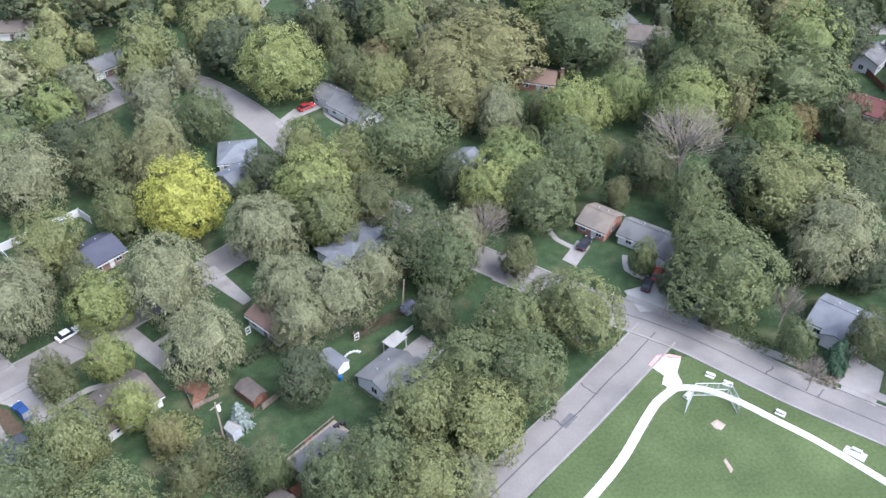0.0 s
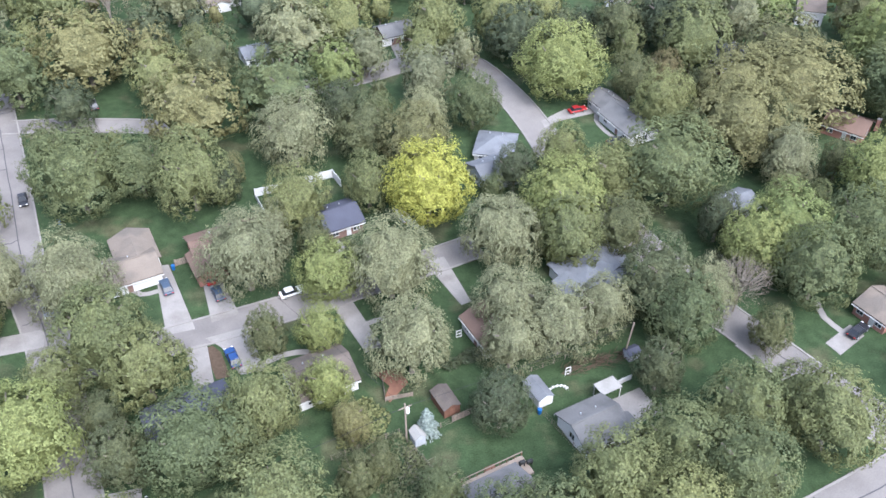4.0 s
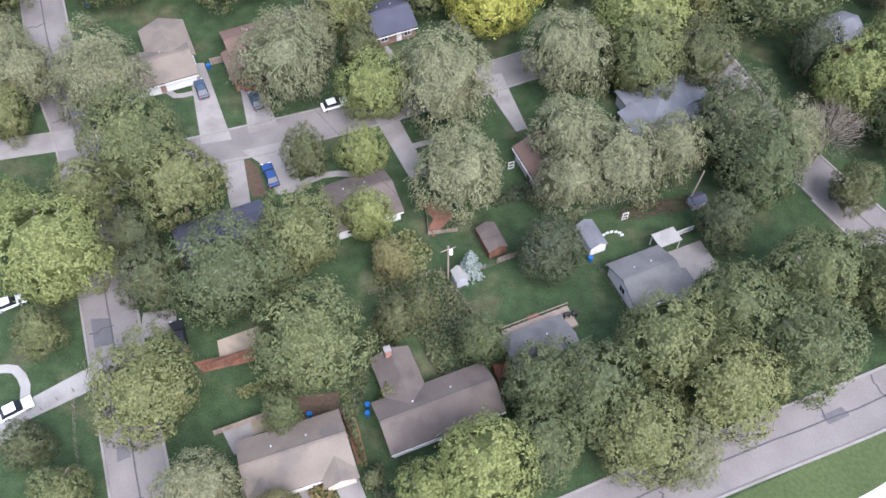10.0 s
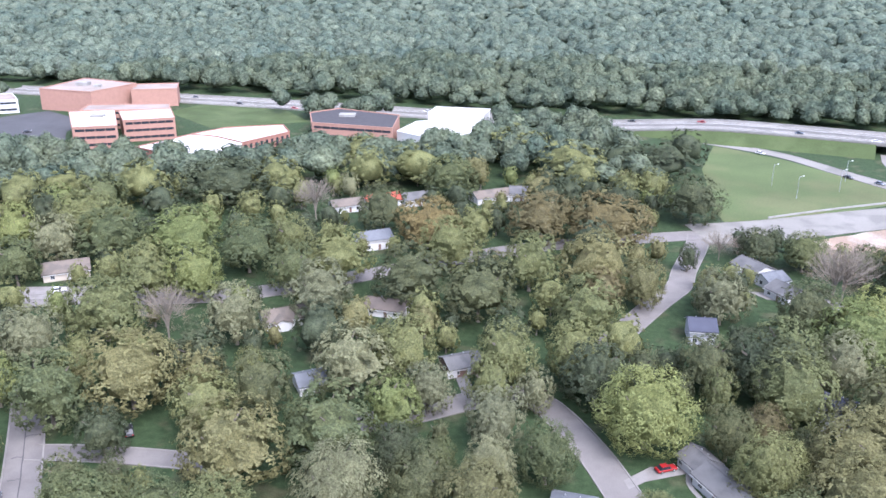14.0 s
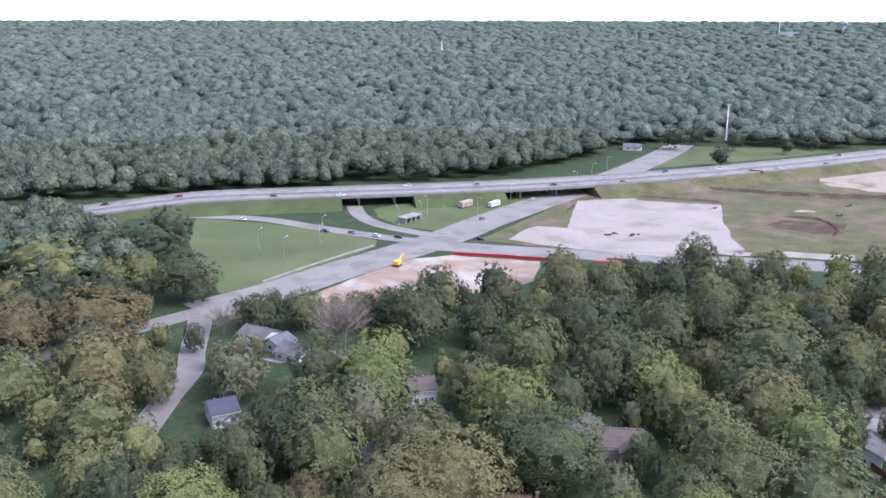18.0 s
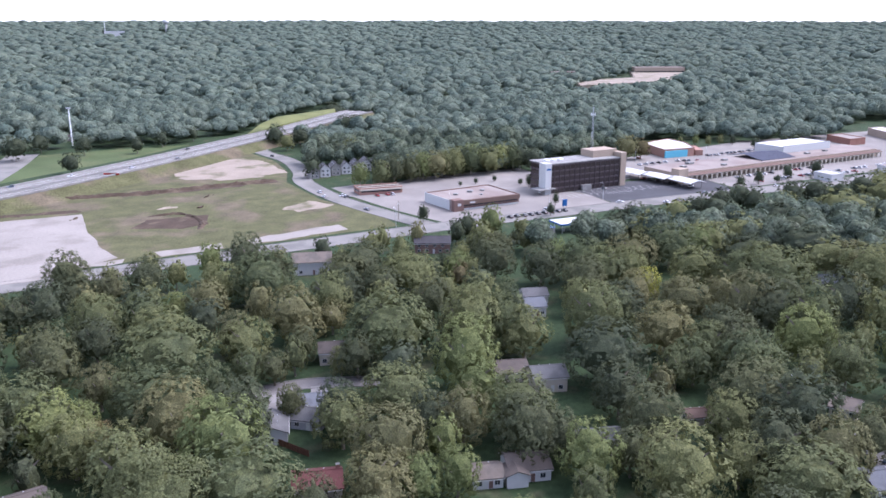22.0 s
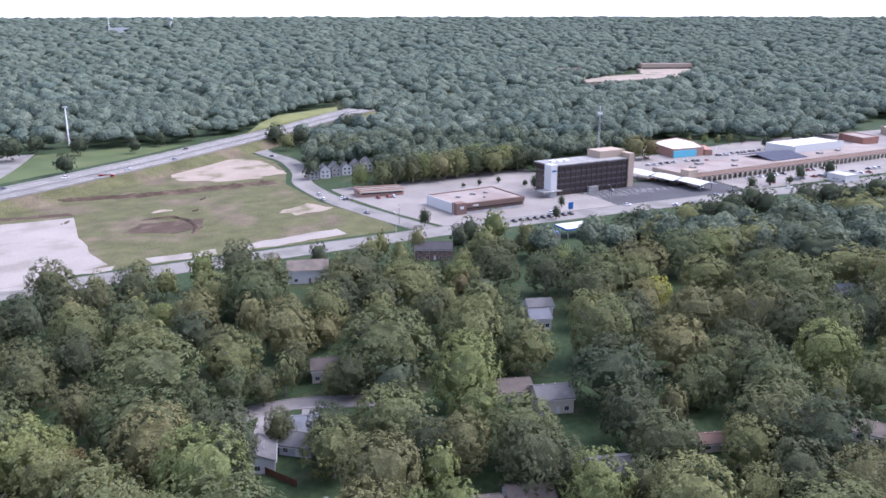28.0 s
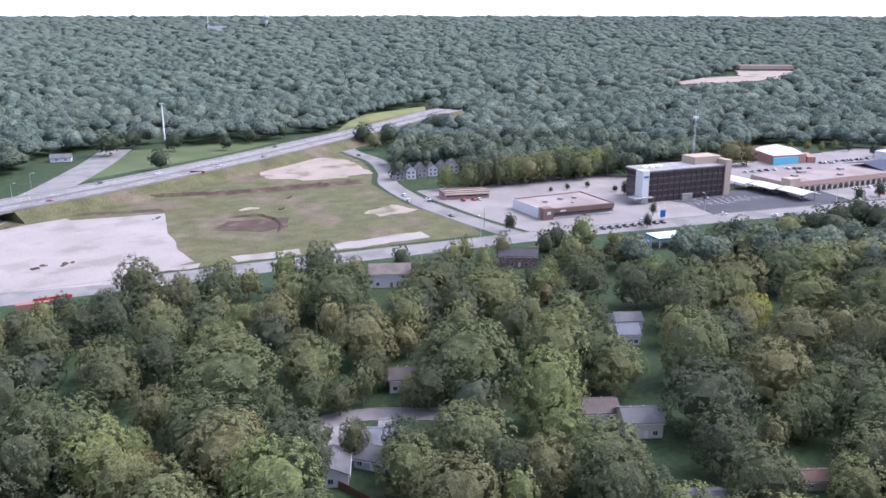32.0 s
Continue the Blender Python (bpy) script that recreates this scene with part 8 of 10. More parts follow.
tree(58.3, 193.8, 4.5, 11.9, "g", 65, 1)
tree(63.3, 177.1, 5.4, 12.0, "o", 233)
tree(76.9, -106.0, 9.1, 19.1, "v", 248, 2)
tree(77.8, -89.2, 5.8, 14.4, "g", 16, 2)
tree(87.4, -124.4, 8.6, 16.6, "g", 236, 2)
tree(94.7, -111.7, 5.2, 12.3, "d", 259, 2)
tree(94.0, -96.3, 8.2, 16.9, "g", 52, 2)
tree(90.2, -78.5, 4.9, 11.5, "v", 296, 2)
tree(95.7, -68.7, 4.8, 10.8, "d", 356, 2)
tree(100.0, -138.9, 5.0, 11.6, "l", 322, 2)
tree(103.9, -85.1, 5.9, 12.1, "v", 82, 2)
tree(103.2, -51.4, 4.5, 12.7, "g", 262, 2)
tree(114.3, -162.3, 8.5, 16.0, "v", 175, 2)
tree(110.6, -139.8, 5.3, 13.0, "d", 247, 2)
tree(111.8, -122.9, 5.0, 11.2, "d", 184, 2)
tree(110.6, -111.2, 4.3, 12.5, "v", 227, 2)
tree(114.0, -98.0, 8.2, 17.0, "g", 316, 2)
tree(114.0, -75.5, 6.3, 15.0, "d", 278, 2)
tree(110.1, -61.8, 7.5, 16.1, "v", 67, 2)
tree(108.2, -40.9, 5.5, 12.0, "g", 156, 2)
tree(112.6, 31.6, 9.0, 17.4, "d", 103)
tree(121.4, -116.7, 4.3, 10.1, "d", 67, 2)
tree(118.9, -85.5, 4.3, 11.0, "g", 211, 2)
tree(121.2, -47.7, 6.0, 14.3, "g", 149, 2)
tree(119.7, -31.6, 8.7, 17.9, "v", 311, 2)
tree(118.8, 12.8, 4.4, 12.5, "g", 116, 2)
tree(131.3, -166.1, 7.1, 13.9, "g", 86, 2)
tree(128.3, -150.2, 4.9, 12.2, "d", 75, 2)
tree(129.5, -132.8, 8.1, 15.7, "v", 147, 2)
tree(128.2, -106.5, 7.1, 15.1, "v", 216, 2)
tree(131.6, -84.6, 8.6, 16.2, "g", 236, 2)
tree(126.0, -70.2, 6.4, 13.0, "g", 201, 2)
tree(129.2, -58.0, 4.1, 12.0, "d", 182, 2)
tree(128.8, -3.9, 8.9, 18.1, "d", 233, 2)
tree(128.7, 19.6, 4.7, 10.9, "g", 159, 2)
tree(127.8, 39.6, 8.5, 17.9, "l", 257)
tree(137.9, -146.8, 5.3, 11.6, "d", 132, 2)
tree(138.5, -115.3, 4.1, 9.8, "g", 263, 2)
tree(139.1, -48.7, 8.8, 16.4, "g", 344, 2)
tree(138.2, 55.6, 7.3, 15.6, "v", 216)
tree(144.8, -130.6, 5.3, 12.1, "g", 305, 2)
tree(149.9, -108.3, 9.1, 19.5, "d", 234, 2)
tree(147.0, -71.4, 5.7, 13.5, "d", 358, 2)
tree(147.5, -31.0, 4.1, 9.5, "l", 348, 2)
tree(150.0, -14.7, 7.6, 17.4, "w", 239, 1)
tree(148.7, 0.8, 4.0, 9.3, "d", 215, 2)
tree(148.7, 11.9, 7.0, 15.2, "v", 269, 1)
tree(149.2, 33.3, 5.2, 13.1, "l", 2, 1)
tree(153.9, -121.9, 5.5, 12.8, "d", 211, 2)
tree(153.5, -94.5, 4.6, 10.4, "d", 91, 2)
tree(159.3, -61.1, 7.6, 16.3, "v", 191, 2)
tree(156.0, 58.3, 6.1, 12.7, "g", 52, 1)
tree(167.3, -74.6, 6.1, 15.1, "d", 283, 2)
tree(164.9, -41.2, 4.2, 12.3, "g", 107, 2)
tree(162.2, -24.8, 8.3, 17.4, "g", 358, 1)
tree(167.4, -7.9, 7.5, 17.3, "d", 242, 1)
tree(163.7, 10.8, 7.6, 17.5, "d", 203, 1)
tree(162.2, 31.2, 7.0, 14.1, "d", 261, 1)
tree(161.9, 48.5, 4.1, 11.0, "g", 69, 1)
tree(175.7, -120.7, 8.1, 15.6, "v", 114, 2)
tree(174.4, -102.6, 3.8, 9.1, "g", 265, 2)
tree(173.2, -85.0, 5.2, 13.0, "d", 177, 2)
tree(172.4, -59.1, 4.9, 12.3, "l", 30, 2)
tree(174.0, -42.4, 5.0, 13.1, "d", 116, 2)
tree(184.8, -93.0, 5.5, 13.8, "g", 153, 2)
tree(180.3, -67.1, 6.4, 15.0, "d", 72, 2)
tree(186.0, -49.8, 4.7, 13.2, "d", 228, 2)
tree(179.7, -33.8, 3.9, 10.3, "d", 53, 2)
tree(186.2, -20.5, 4.0, 10.1, "v", 68, 1)
tree(193.0, -74.5, 8.2, 17.2, "g", 338, 2)
tree(194.7, -31.9, 5.5, 13.8, "v", 233, 1)
tree(198.8, -53.9, 4.1, 12.1, "d", 156, 2)
tree(204.0, -44.7, 6.4, 15.6, "v", 300, 2)
tree(207.4, -31.7, 6.8, 14.7, "o", 30, 1)
tree(-135.1, 151.6, 2.8, 7.7, "v", 170, 2)
tree(-125.5, 150.7, 3.3, 8.4, "d", 262, 2)
tree(-122.2, 124.7, 3.0, 8.0, "d", 108, 2)
tree(-122.5, 132.3, 4.0, 9.4, "g", 261, 2)
tree(-122.6, 158.6, 2.7, 7.5, "d", 274, 2)
tree(-110.1, 115.6, 2.8, 7.7, "v", 273, 2)
tree(-103.6, 119.7, 4.0, 9.5, "v", 7, 2)
tree(-107.9, 144.4, 3.1, 8.1, "d", 29, 2)
tree(-96.4, 139.2, 4.1, 9.6, "g", 294, 1)
tree(-90.6, 104.7, 2.5, 7.3, "g", 0, 2)
tree(-92.3, 122.8, 3.9, 9.3, "g", 308, 1)
tree(-83.7, 105.4, 3.6, 8.9, "d", 271)
tree(-84.9, 120.8, 2.6, 7.4, "d", 310)
tree(-70.5, 159.0, 3.2, 8.4, "d", 43, 1)
tree(-66.2, 150.5, 4.0, 9.6, "g", 167, 1)
tree(-64.5, 158.0, 2.7, 7.6, "g", 19, 2)
tree(-54.4, 204.7, 4.0, 9.5, "g", 210, 1)
tree(-44.6, 176.7, 2.5, 7.2, "g", 132, 2)
tree(-37.0, 145.7, 2.8, 7.7, "v", 294)
tree(-37.4, 181.1, 3.8, 9.2, "g", 145, 1)
tree(-5.8, 166.4, 3.7, 9.0, "g", 308)
tree(-6.2, 176.2, 2.7, 7.6, "d", 238, 2)
tree(17.0, 134.6, 2.8, 7.6, "g", 257)
tree(41.9, 194.7, 2.8, 7.6, "g", 327, 2)
tree(45.2, 141.5, 2.9, 7.9, "d", 123)
tree(50.3, 197.8, 3.4, 8.5, "d", 135, 1)
tree(70.2, 173.1, 3.5, 8.7, "d", 115)
tree(74.9, 127.7, 3.7, 9.1, "v", 330)
tree(82.7, -96.5, 3.4, 8.6, "d", 168, 2)
tree(82.3, 127.8, 3.0, 8.1, "g", 142)
tree(88.9, 101.7, 3.0, 8.1, "v", 263)
tree(90.8, 138.8, 4.0, 9.5, "d", 258)
tree(94.3, 115.0, 3.5, 8.8, "g", 221)
tree(118.9, 142.5, 5.0, 13.3, "w", 108, 1)
tree(171.6, 46.9, 5.0, 13.0, "g", 40, 1)
tree(133.0, 116.6, 4.2, 13.0, "v", 286, 1)
tree(128.7, 63.2, 4.2, 11.8, "w", 13, 1)
tree(134.7, 151.0, 4.2, 12.8, "g", 31, 1)
tree(152.2, 101.5, 5.0, 14.3, "d", 245, 1)
tree(224.0, -20.3, 4.2, 13.6, "v", 27, 2)
tree(185.4, 83.1, 5.0, 14.1, "l", 151, 2)
tree(234.9, 34.7, 4.2, 11.7, "v", 76, 2)
tree(153.2, 222.8, 4.2, 13.0, "l", 345, 2)
tree(140.8, 195.7, 4.2, 13.8, "l", 201, 2)
tree(147.8, 167.4, 4.2, 12.0, "d", 20, 2)
tree(225.6, 139.5, 4.2, 13.3, "g", 306, 2)
tree(513.9, 211.4, 7.1, 16.2, "g", 34, 1)
tree(521.1, 205.2, 6.8, 20.0, "d", 30, 1)
tree(529.9, 197.1, 6.8, 16.3, "d", 54, 1)
tree(538.0, 190.8, 6.3, 18.4, "l", 133, 1)
tree(549.2, 180.8, 6.9, 18.3, "g", 190, 1)
tree(555.3, 174.4, 7.7, 17.8, "g", 91, 1)
tree(565.0, 165.1, 8.3, 19.2, "g", 280, 1)
tree(575.4, 156.0, 6.8, 18.7, "g", 159, 1)
tree(583.4, 150.0, 7.1, 18.2, "l", 220, 1)
tree(588.8, 140.9, 6.8, 19.1, "g", 41, 1)
tree(508.0, 223.5, 6.0, 15.0, "l", 40, 1)

tree(352.0, 109.0, 8.0, 15.5, "d", 62, 1)
tree(359.0, 121.5, 4.6, 9.0, "g", 130, 1)
tree(340.0, 122.0, 6.0, 9.5, "d", 200, 1)
tree(352.0, 146.0, 5.0, 9.5, "g", 20, 1)
tree(334.0, 141.0, 6.5, 11.0, "g", 77, 1)
tree(322.0, 128.0, 7.0, 13.0, "d", 15, 1)
tree(331.0, 116.0, 6.5, 12.5, "l", 215, 1)

tree(395, 103, 5.0, 7.5, "d", 10, 2)
tree(403, 96, 4.6, 6.5, "g", 70, 2)
tree(388, 113, 5.5, 8.0, "d", 140, 2)
tree(381, 122, 4.6, 7.0, "g", 220, 2)
tree(376, 106, 6.0, 10.0, "d", 300, 2)
tree(384, 97, 5.5, 9.0, "g", 33, 2)

# ---- farther groves ----
grove(403, 59, 7.0, 14.6, "d", 164)
grove(431, 51, 7.7, 15.7, "d", 236)
grove(414, 42, 8.2, 16.5, "d", 279)
grove(436, 31, 8.9, 17.5, "g", 232)
grove(450, 20, 9.5, 18.2, "d", 117)
grove(477, 9, 9.3, 18.0, "d", 9)
grove(490, -2, 8.8, 17.3, "d", 238)
grove(481, -9, 8.3, 16.6, "d", 187)
grove(462, -22, 9.5, 18.3, "g", 257)
grove(503, -30, 9.0, 17.5, "d", 241)
grove(510, -44, 11.1, 19.0, "d", 209)
grove(508, -56, 11.0, 19.0, "d", 264)
grove(528, -70, 10.7, 19.0, "d", 9)
grove(544, -85, 10.9, 19.0, "g", 17)
grove(559, -101, 11.2, 19.0, "d", 341)
grove(377, 22, 10.1, 19.0, "l", 206)
grove(386, -21, 15.1, 19.0, "d", 223)
grove(89, 399, 16.3, 19.0, "d", 199)
grove(71, 398, 16.3, 19.0, "d", 272)
grove(104, 422, 11.3, 19.0, "d", 109)
grove(45, 397, 19.1, 19.0, "g", 14)
grove(26, 430, 17.6, 19.0, "g", 279)
grove(-23, 383, 15.9, 19.0, "g", 147)
grove(-53, 426, 12.6, 13.7, "g", 261)
grove(-45, 377, 11.3, 19.0, "g", 16)
grove(-87, 401, 11.2, 16.1, "d", 327)
grove(-81, 362, 12.5, 19.0, "g", 68)
grove(-167, 349, 13.0, 16.1, "g", 74)
grove(-175, 332, 11.6, 19.0, "g", 337)
grove(-134, 350, 12.2, 19.0, "g", 330)
grove(-136, 375, 8.2, 13.2, "w", 98)
grove(411, 57, 10.7, 11.7, "d", 341)
grove(382, 19, 12.1, 19.0, "g", 235)
grove(401, 2, 12.6, 19.0, "g", 167)
grove(416, -21, 14.6, 19.0, "d", 125)
grove(370, -28, 13.6, 19.0, "g", 295)
grove(376, -59, 12.9, 19.0, "g", 278)
grove(438, -14, 13.6, 19.0, "d", 336)
grove(471, -50, 16.3, 19.0, "g", 292)
grove(514, -81, 17.6, 19.0, "g", 164)
grove(451, -78, 14.8, 19.0, "g", 291)
grove(445, 12, 12.2, 19.0, "d", 37)
grove(397, 43, 11.1, 19.0, "g", 105)
grove(528, 210, 8.2, 15.0, "v", 338)
grove(541, 198, 10.8, 19.0, "g", 240)
grove(543, 184, 10.3, 19.0, "v", 285)
grove(563, 177, 10.5, 19.0, "g", 192)
grove(583, 170, 11.6, 19.0, "l", 177)
grove(571, 154, 9.7, 18.5, "g", 24)
grove(597, 148, 10.8, 19.0, "g", 98)
grove(594, 137, 9.0, 17.6, "d", 151)
grove(592, 128, 8.1, 16.3, "d", 305)
grove(527, 264, 6.7, 14.2, "d", 87)
grove(583, 269, 10.8, 19.0, "d", 175)
grove(598, 260, 11.0, 19.0, "g", 205)
grove(425, 158, 3.5, 9.6, "d", 107)
grove(540, 127, 1.9, 4.1, "d", 302)
grove(532, 120, 2.9, 8.8, "d", 253)
grove(485, 97, 2.3, 7.9, "d", 349)
grove(526, 163, 1.5, 3.3, "d", 108)
grove(535, 155, 1.9, 4.2, "d", 42)
grove(546, 145, 1.9, 4.2, "d", 223)
grove(567, -8, 3.1, 7.9, "d", 139)
grove(580, -20, 3.7, 9.9, "d", 123)
grove(590, -32, 3.1, 5.5, "d", 348)
grove(605, -40, 3.9, 10.1, "d", 321)
grove(624, -60, 4.3, 10.8, "d", 231)
grove(742, 28, 2.5, 8.1, "g", 344)
grove(749, 16, 3.0, 8.8, "l", 156)
grove(746, 6, 2.9, 8.8, "g", 129)
grove(755, -4, 3.0, 8.8, "g", 295)
grove(759, -14, 3.0, 8.8, "d", 75)
grove(740, -30, 4.3, 10.8, "d", 271)
grove(763, -55, 4.4, 10.9, "d", 218)
grove(751, -62, 5.8, 12.8, "d", 343)
grove(583, 112, 3.6, 9.8, "d", 338)
grove(432, 57, 9.3, 11.7, "d", 326)
grove(657, 67, 9.8, 18.7, "v", 268)
grove(662, 57, 8.0, 16.1, "o", 145)
grove(538, 116, 2.3, 7.8, "d", 308)
grove(457, 96, 2.5, 8.2, "d", 97)
grove(569, 472, 8.1, 16.2, "d", 215)
grove(497, 428, 7.5, 15.4, "d", 110)
grove(533, 503, 11.0, 19.0, "d", 125)
grove(564, 560, 9.8, 18.7, "d", 20)
grove(569, 511, 8.7, 17.1, "d", 204)
grove(624, 439, 6.1, 13.3, "d", 244)
grove(588, 438, 5.8, 12.8, "d", 243)
grove(660, 432, 5.3, 12.1, "d", 71)
grove(654, 352, 10.1, 19.0, "d", 340)
grove(656, 331, 9.0, 17.6, "d", 311)
grove(633, 332, 6.8, 14.4, "g", 245)
grove(642, 310, 5.9, 13.0, "d", 125)
grove(834, 375, 15.8, 19.0, "d", 20)
grove(731, 316, 15.4, 19.0, "d", 235)
grove(559, 229, 7.5, 15.3, "d", 234)
grove(550, 273, 4.2, 10.6, "d", 28)
grove(552, 254, 4.2, 10.5, "d", 322)
grove(-282, 257, 5.6, 12.9, "d", 78)
grove(-273, 266, 6.4, 15.0, "g", 138)
grove(-270, 249, 5.1, 11.6, "v", 90)
grove(-265, 284, 4.2, 10.3, "g", 295)
grove(-259, 234, 6.8, 14.4, "d", 284)
grove(-261, 257, 6.9, 14.3, "d", 324)
grove(-255, 270, 5.3, 12.0, "v", 280)
grove(-256, 283, 4.6, 11.5, "d", 65)
grove(-247, 240, 8.4, 18.2, "d", 19)
grove(-252, 252, 5.1, 12.3, "g", 301)
grove(-246, 265, 7.8, 17.5, "g", 176)
grove(-246, 276, 5.2, 11.5, "l", 225)
grove(-243, 219, 7.2, 15.5, "d", 293)
grove(-238, 272, 3.9, 11.5, "v", 16)
grove(-241, 293, 6.2, 15.5, "v", 162)
grove(-237, 301, 4.9, 12.6, "d", 346)
grove(-228, 211, 5.3, 11.8, "d", 214)
grove(-231, 220, 4.3, 12.4, "d", 227)
grove(-231, 230, 7.1, 15.1, "g", 230)
grove(-234, 243, 8.4, 16.8, "d", 47)
grove(-230, 257, 5.5, 13.8, "g", 280)
grove(-229, 284, 4.9, 12.9, "v", 216)
grove(-229, 308, 8.1, 16.7, "d", 272)
grove(-219, 202, 8.1, 16.6, "d", 146)
grove(-219, 236, 8.3, 16.8, "g", 254)
grove(-219, 256, 4.1, 10.8, "v", 194)
grove(-220, 271, 8.6, 16.8, "d", 338)
grove(-211, 191, 5.6, 12.9, "d", 275)
grove(-211, 216, 4.8, 10.5, "d", 0)
grove(-215, 247, 4.2, 10.8, "d", 334)
grove(-212, 294, 7.8, 15.5, "g", 356)
grove(-215, 319, 7.0, 13.9, "d", 29)
grove(-206, 203, 7.4, 15.1, "g", 116)
grove(-205, 225, 7.9, 15.8, "g", 196)
grove(-202, 240, 5.2, 12.6, "v", 277)
grove(-201, 257, 4.8, 12.4, "g", 83)
grove(-207, 273, 7.3, 14.3, "g", 252)
grove(-201, 292, 5.3, 12.5, "v", 355)
grove(-204, 309, 6.9, 15.5, "g", 11)
grove(-201, 327, 6.0, 13.3, "d", 61)
grove(-193, 176, 8.4, 17.0, "g", 355)
grove(-195, 192, 6.7, 15.6, "d", 231)
grove(-192, 221, 5.6, 12.9, "d", 90)
grove(-195, 309, 4.2, 10.5, "g", 94)
grove(-195, 335, 4.8, 11.9, "l", 359)
grove(-183, 191, 6.7, 13.4, "g", 144)
grove(-186, 204, 4.2, 11.0, "l", 208)
grove(-185, 228, 5.4, 12.0, "d", 161)
grove(-184, 244, 7.5, 15.7, "g", 42)
grove(-188, 266, 7.5, 16.3, "d", 146)
grove(-186, 285, 5.5, 12.7, "d", 262)
grove(-187, 315, 7.8, 15.2, "v", 121)
grove(-188, 326, 3.8, 9.7, "d", 273)
grove(-178, 166, 6.6, 15.4, "d", 157)
grove(-175, 177, 6.7, 14.7, "d", 338)
grove(-176, 209, 5.1, 12.4, "v", 318)
grove(-178, 234, 5.2, 12.0, "g", 81)
grove(-175, 254, 5.2, 13.5, "g", 34)
grove(-175, 276, 5.8, 14.3, "g", 55)
grove(-174, 299, 7.9, 16.7, "d", 237)
grove(-176, 318, 4.9, 11.2, "v", 3)
grove(-168, 156, 6.1, 13.8, "v", 100)
grove(-168, 186, 6.4, 14.2, "d", 321)
grove(-165, 208, 8.6, 18.3, "g", 163)
grove(-171, 218, 6.1, 13.8, "d", 196)
grove(-168, 238, 5.3, 11.6, "d", 61)
grove(-168, 265, 4.9, 12.8, "g", 19)
grove(-167, 307, 4.4, 11.2, "l", 18)
grove(-156, 162, 4.5, 12.1, "d", 286)
grove(-156, 174, 4.1, 10.8, "g", 24)
grove(-159, 229, 5.5, 12.4, "g", 50)
grove(-160, 245, 5.0, 11.3, "g", 259)
grove(-157, 256, 9.2, 17.7, "g", 62)
grove(-160, 270, 6.5, 14.3, "g", 21)
grove(-156, 312, 7.7, 17.5, "d", 204)
grove(-158, 329, 7.1, 14.8, "l", 148)
grove(-150, 186, 6.9, 16.3, "g", 114)
grove(-152, 201, 8.7, 18.1, "d", 80)
grove(-149, 216, 6.6, 13.4, "g", 44)
grove(-148, 231, 6.6, 15.9, "d", 186)
grove(-147, 273, 5.2, 11.2, "d", 61)
grove(-151, 347, 5.1, 11.7, "g", 191)
grove(-143, 166, 8.2, 16.8, "g", 107)
grove(-138, 189, 5.6, 12.6, "d", 105)
grove(-140, 199, 6.1, 13.5, "g", 267)
grove(-138, 229, 5.3, 11.3, "g", 352)
grove(-129, 182, 4.0, 10.3, "g", 180)
grove(-129, 199, 4.4, 10.6, "g", 308)
grove(-129, 208, 3.9, 11.0, "g", 317)
grove(-135, 219, 4.8, 10.7, "d", 197)
grove(-131, 237, 5.4, 12.8, "g", 206)
grove(-130, 321, 3.9, 10.2, "g", 181)
grove(-124, 219, 6.5, 14.2, "d", 26)
grove(-120, 330, 8.7, 16.8, "d", 159)
grove(-122, 344, 4.6, 11.6, "g", 270)
grove(-123, 363, 4.6, 10.9, "g", 46)
grove(-117, 236, 4.0, 11.9, "l", 188)
grove(-113, 264, 5.9, 13.1, "g", 77)
grove(-115, 302, 5.6, 12.6, "d", 200)
grove(-104, 271, 7.2, 14.3, "g", 350)
grove(-102, 307, 4.8, 13.4, "g", 195)
grove(-104, 316, 4.5, 12.4, "d", 29)
grove(-96, 199, 5.0, 11.8, "g", 87)
grove(-99, 239, 4.2, 12.4, "g", 148)
grove(-96, 315, 5.5, 12.8, "g", 322)
grove(-99, 329, 5.0, 13.0, "g", 218)
grove(-84, 207, 5.7, 14.2, "g", 0)
grove(-88, 266, 5.0, 13.7, "d", 278)
grove(-85, 310, 4.9, 12.5, "d", 10)
grove(-86, 317, 3.9, 11.0, "l", 0)
grove(-84, 328, 6.4, 13.5, "g", 333)
grove(-87, 380, 6.5, 14.2, "d", 317)
grove(-79, 298, 5.6, 13.8, "g", 268)
grove(-75, 336, 6.8, 15.0, "d", 166)
grove(-77, 378, 4.0, 10.6, "g", 154)
grove(-67, 245, 3.9, 10.1, "l", 293)
grove(-71, 293, 5.5, 12.5, "d", 149)
grove(-66, 301, 4.0, 10.4, "w", 64)
grove(-72, 321, 4.8, 11.8, "g", 129)
grove(-68, 346, 5.2, 14.0, "g", 25)
grove(-57, 298, 5.5, 12.4, "d", 293)
grove(-59, 310, 4.8, 12.3, "d", 263)
grove(-59, 373, 5.1, 11.4, "l", 302)
grove(-52, 279, 4.4, 12.3, "d", 239)
grove(-52, 318, 5.5, 12.4, "d", 112)
grove(-50, 360, 5.1, 12.3, "w", 134)
grove(-39, 219, 8.4, 15.9, "d", 276)
grove(-45, 289, 5.6, 13.0, "g", 34)
grove(-31, 230, 6.2, 12.7, "v", 314)
grove(-12, 227, 4.9, 12.5, "v", 313)
grove(-13, 236, 5.7, 13.7, "g", 37)
grove(-14, 325, 5.2, 12.5, "d", 109)
grove(-12, 336, 4.5, 11.4, "g", 180)
grove(-15, 346, 4.8, 11.4, "d", 75)
grove(-7, 316, 5.1, 11.9, "g", 31)
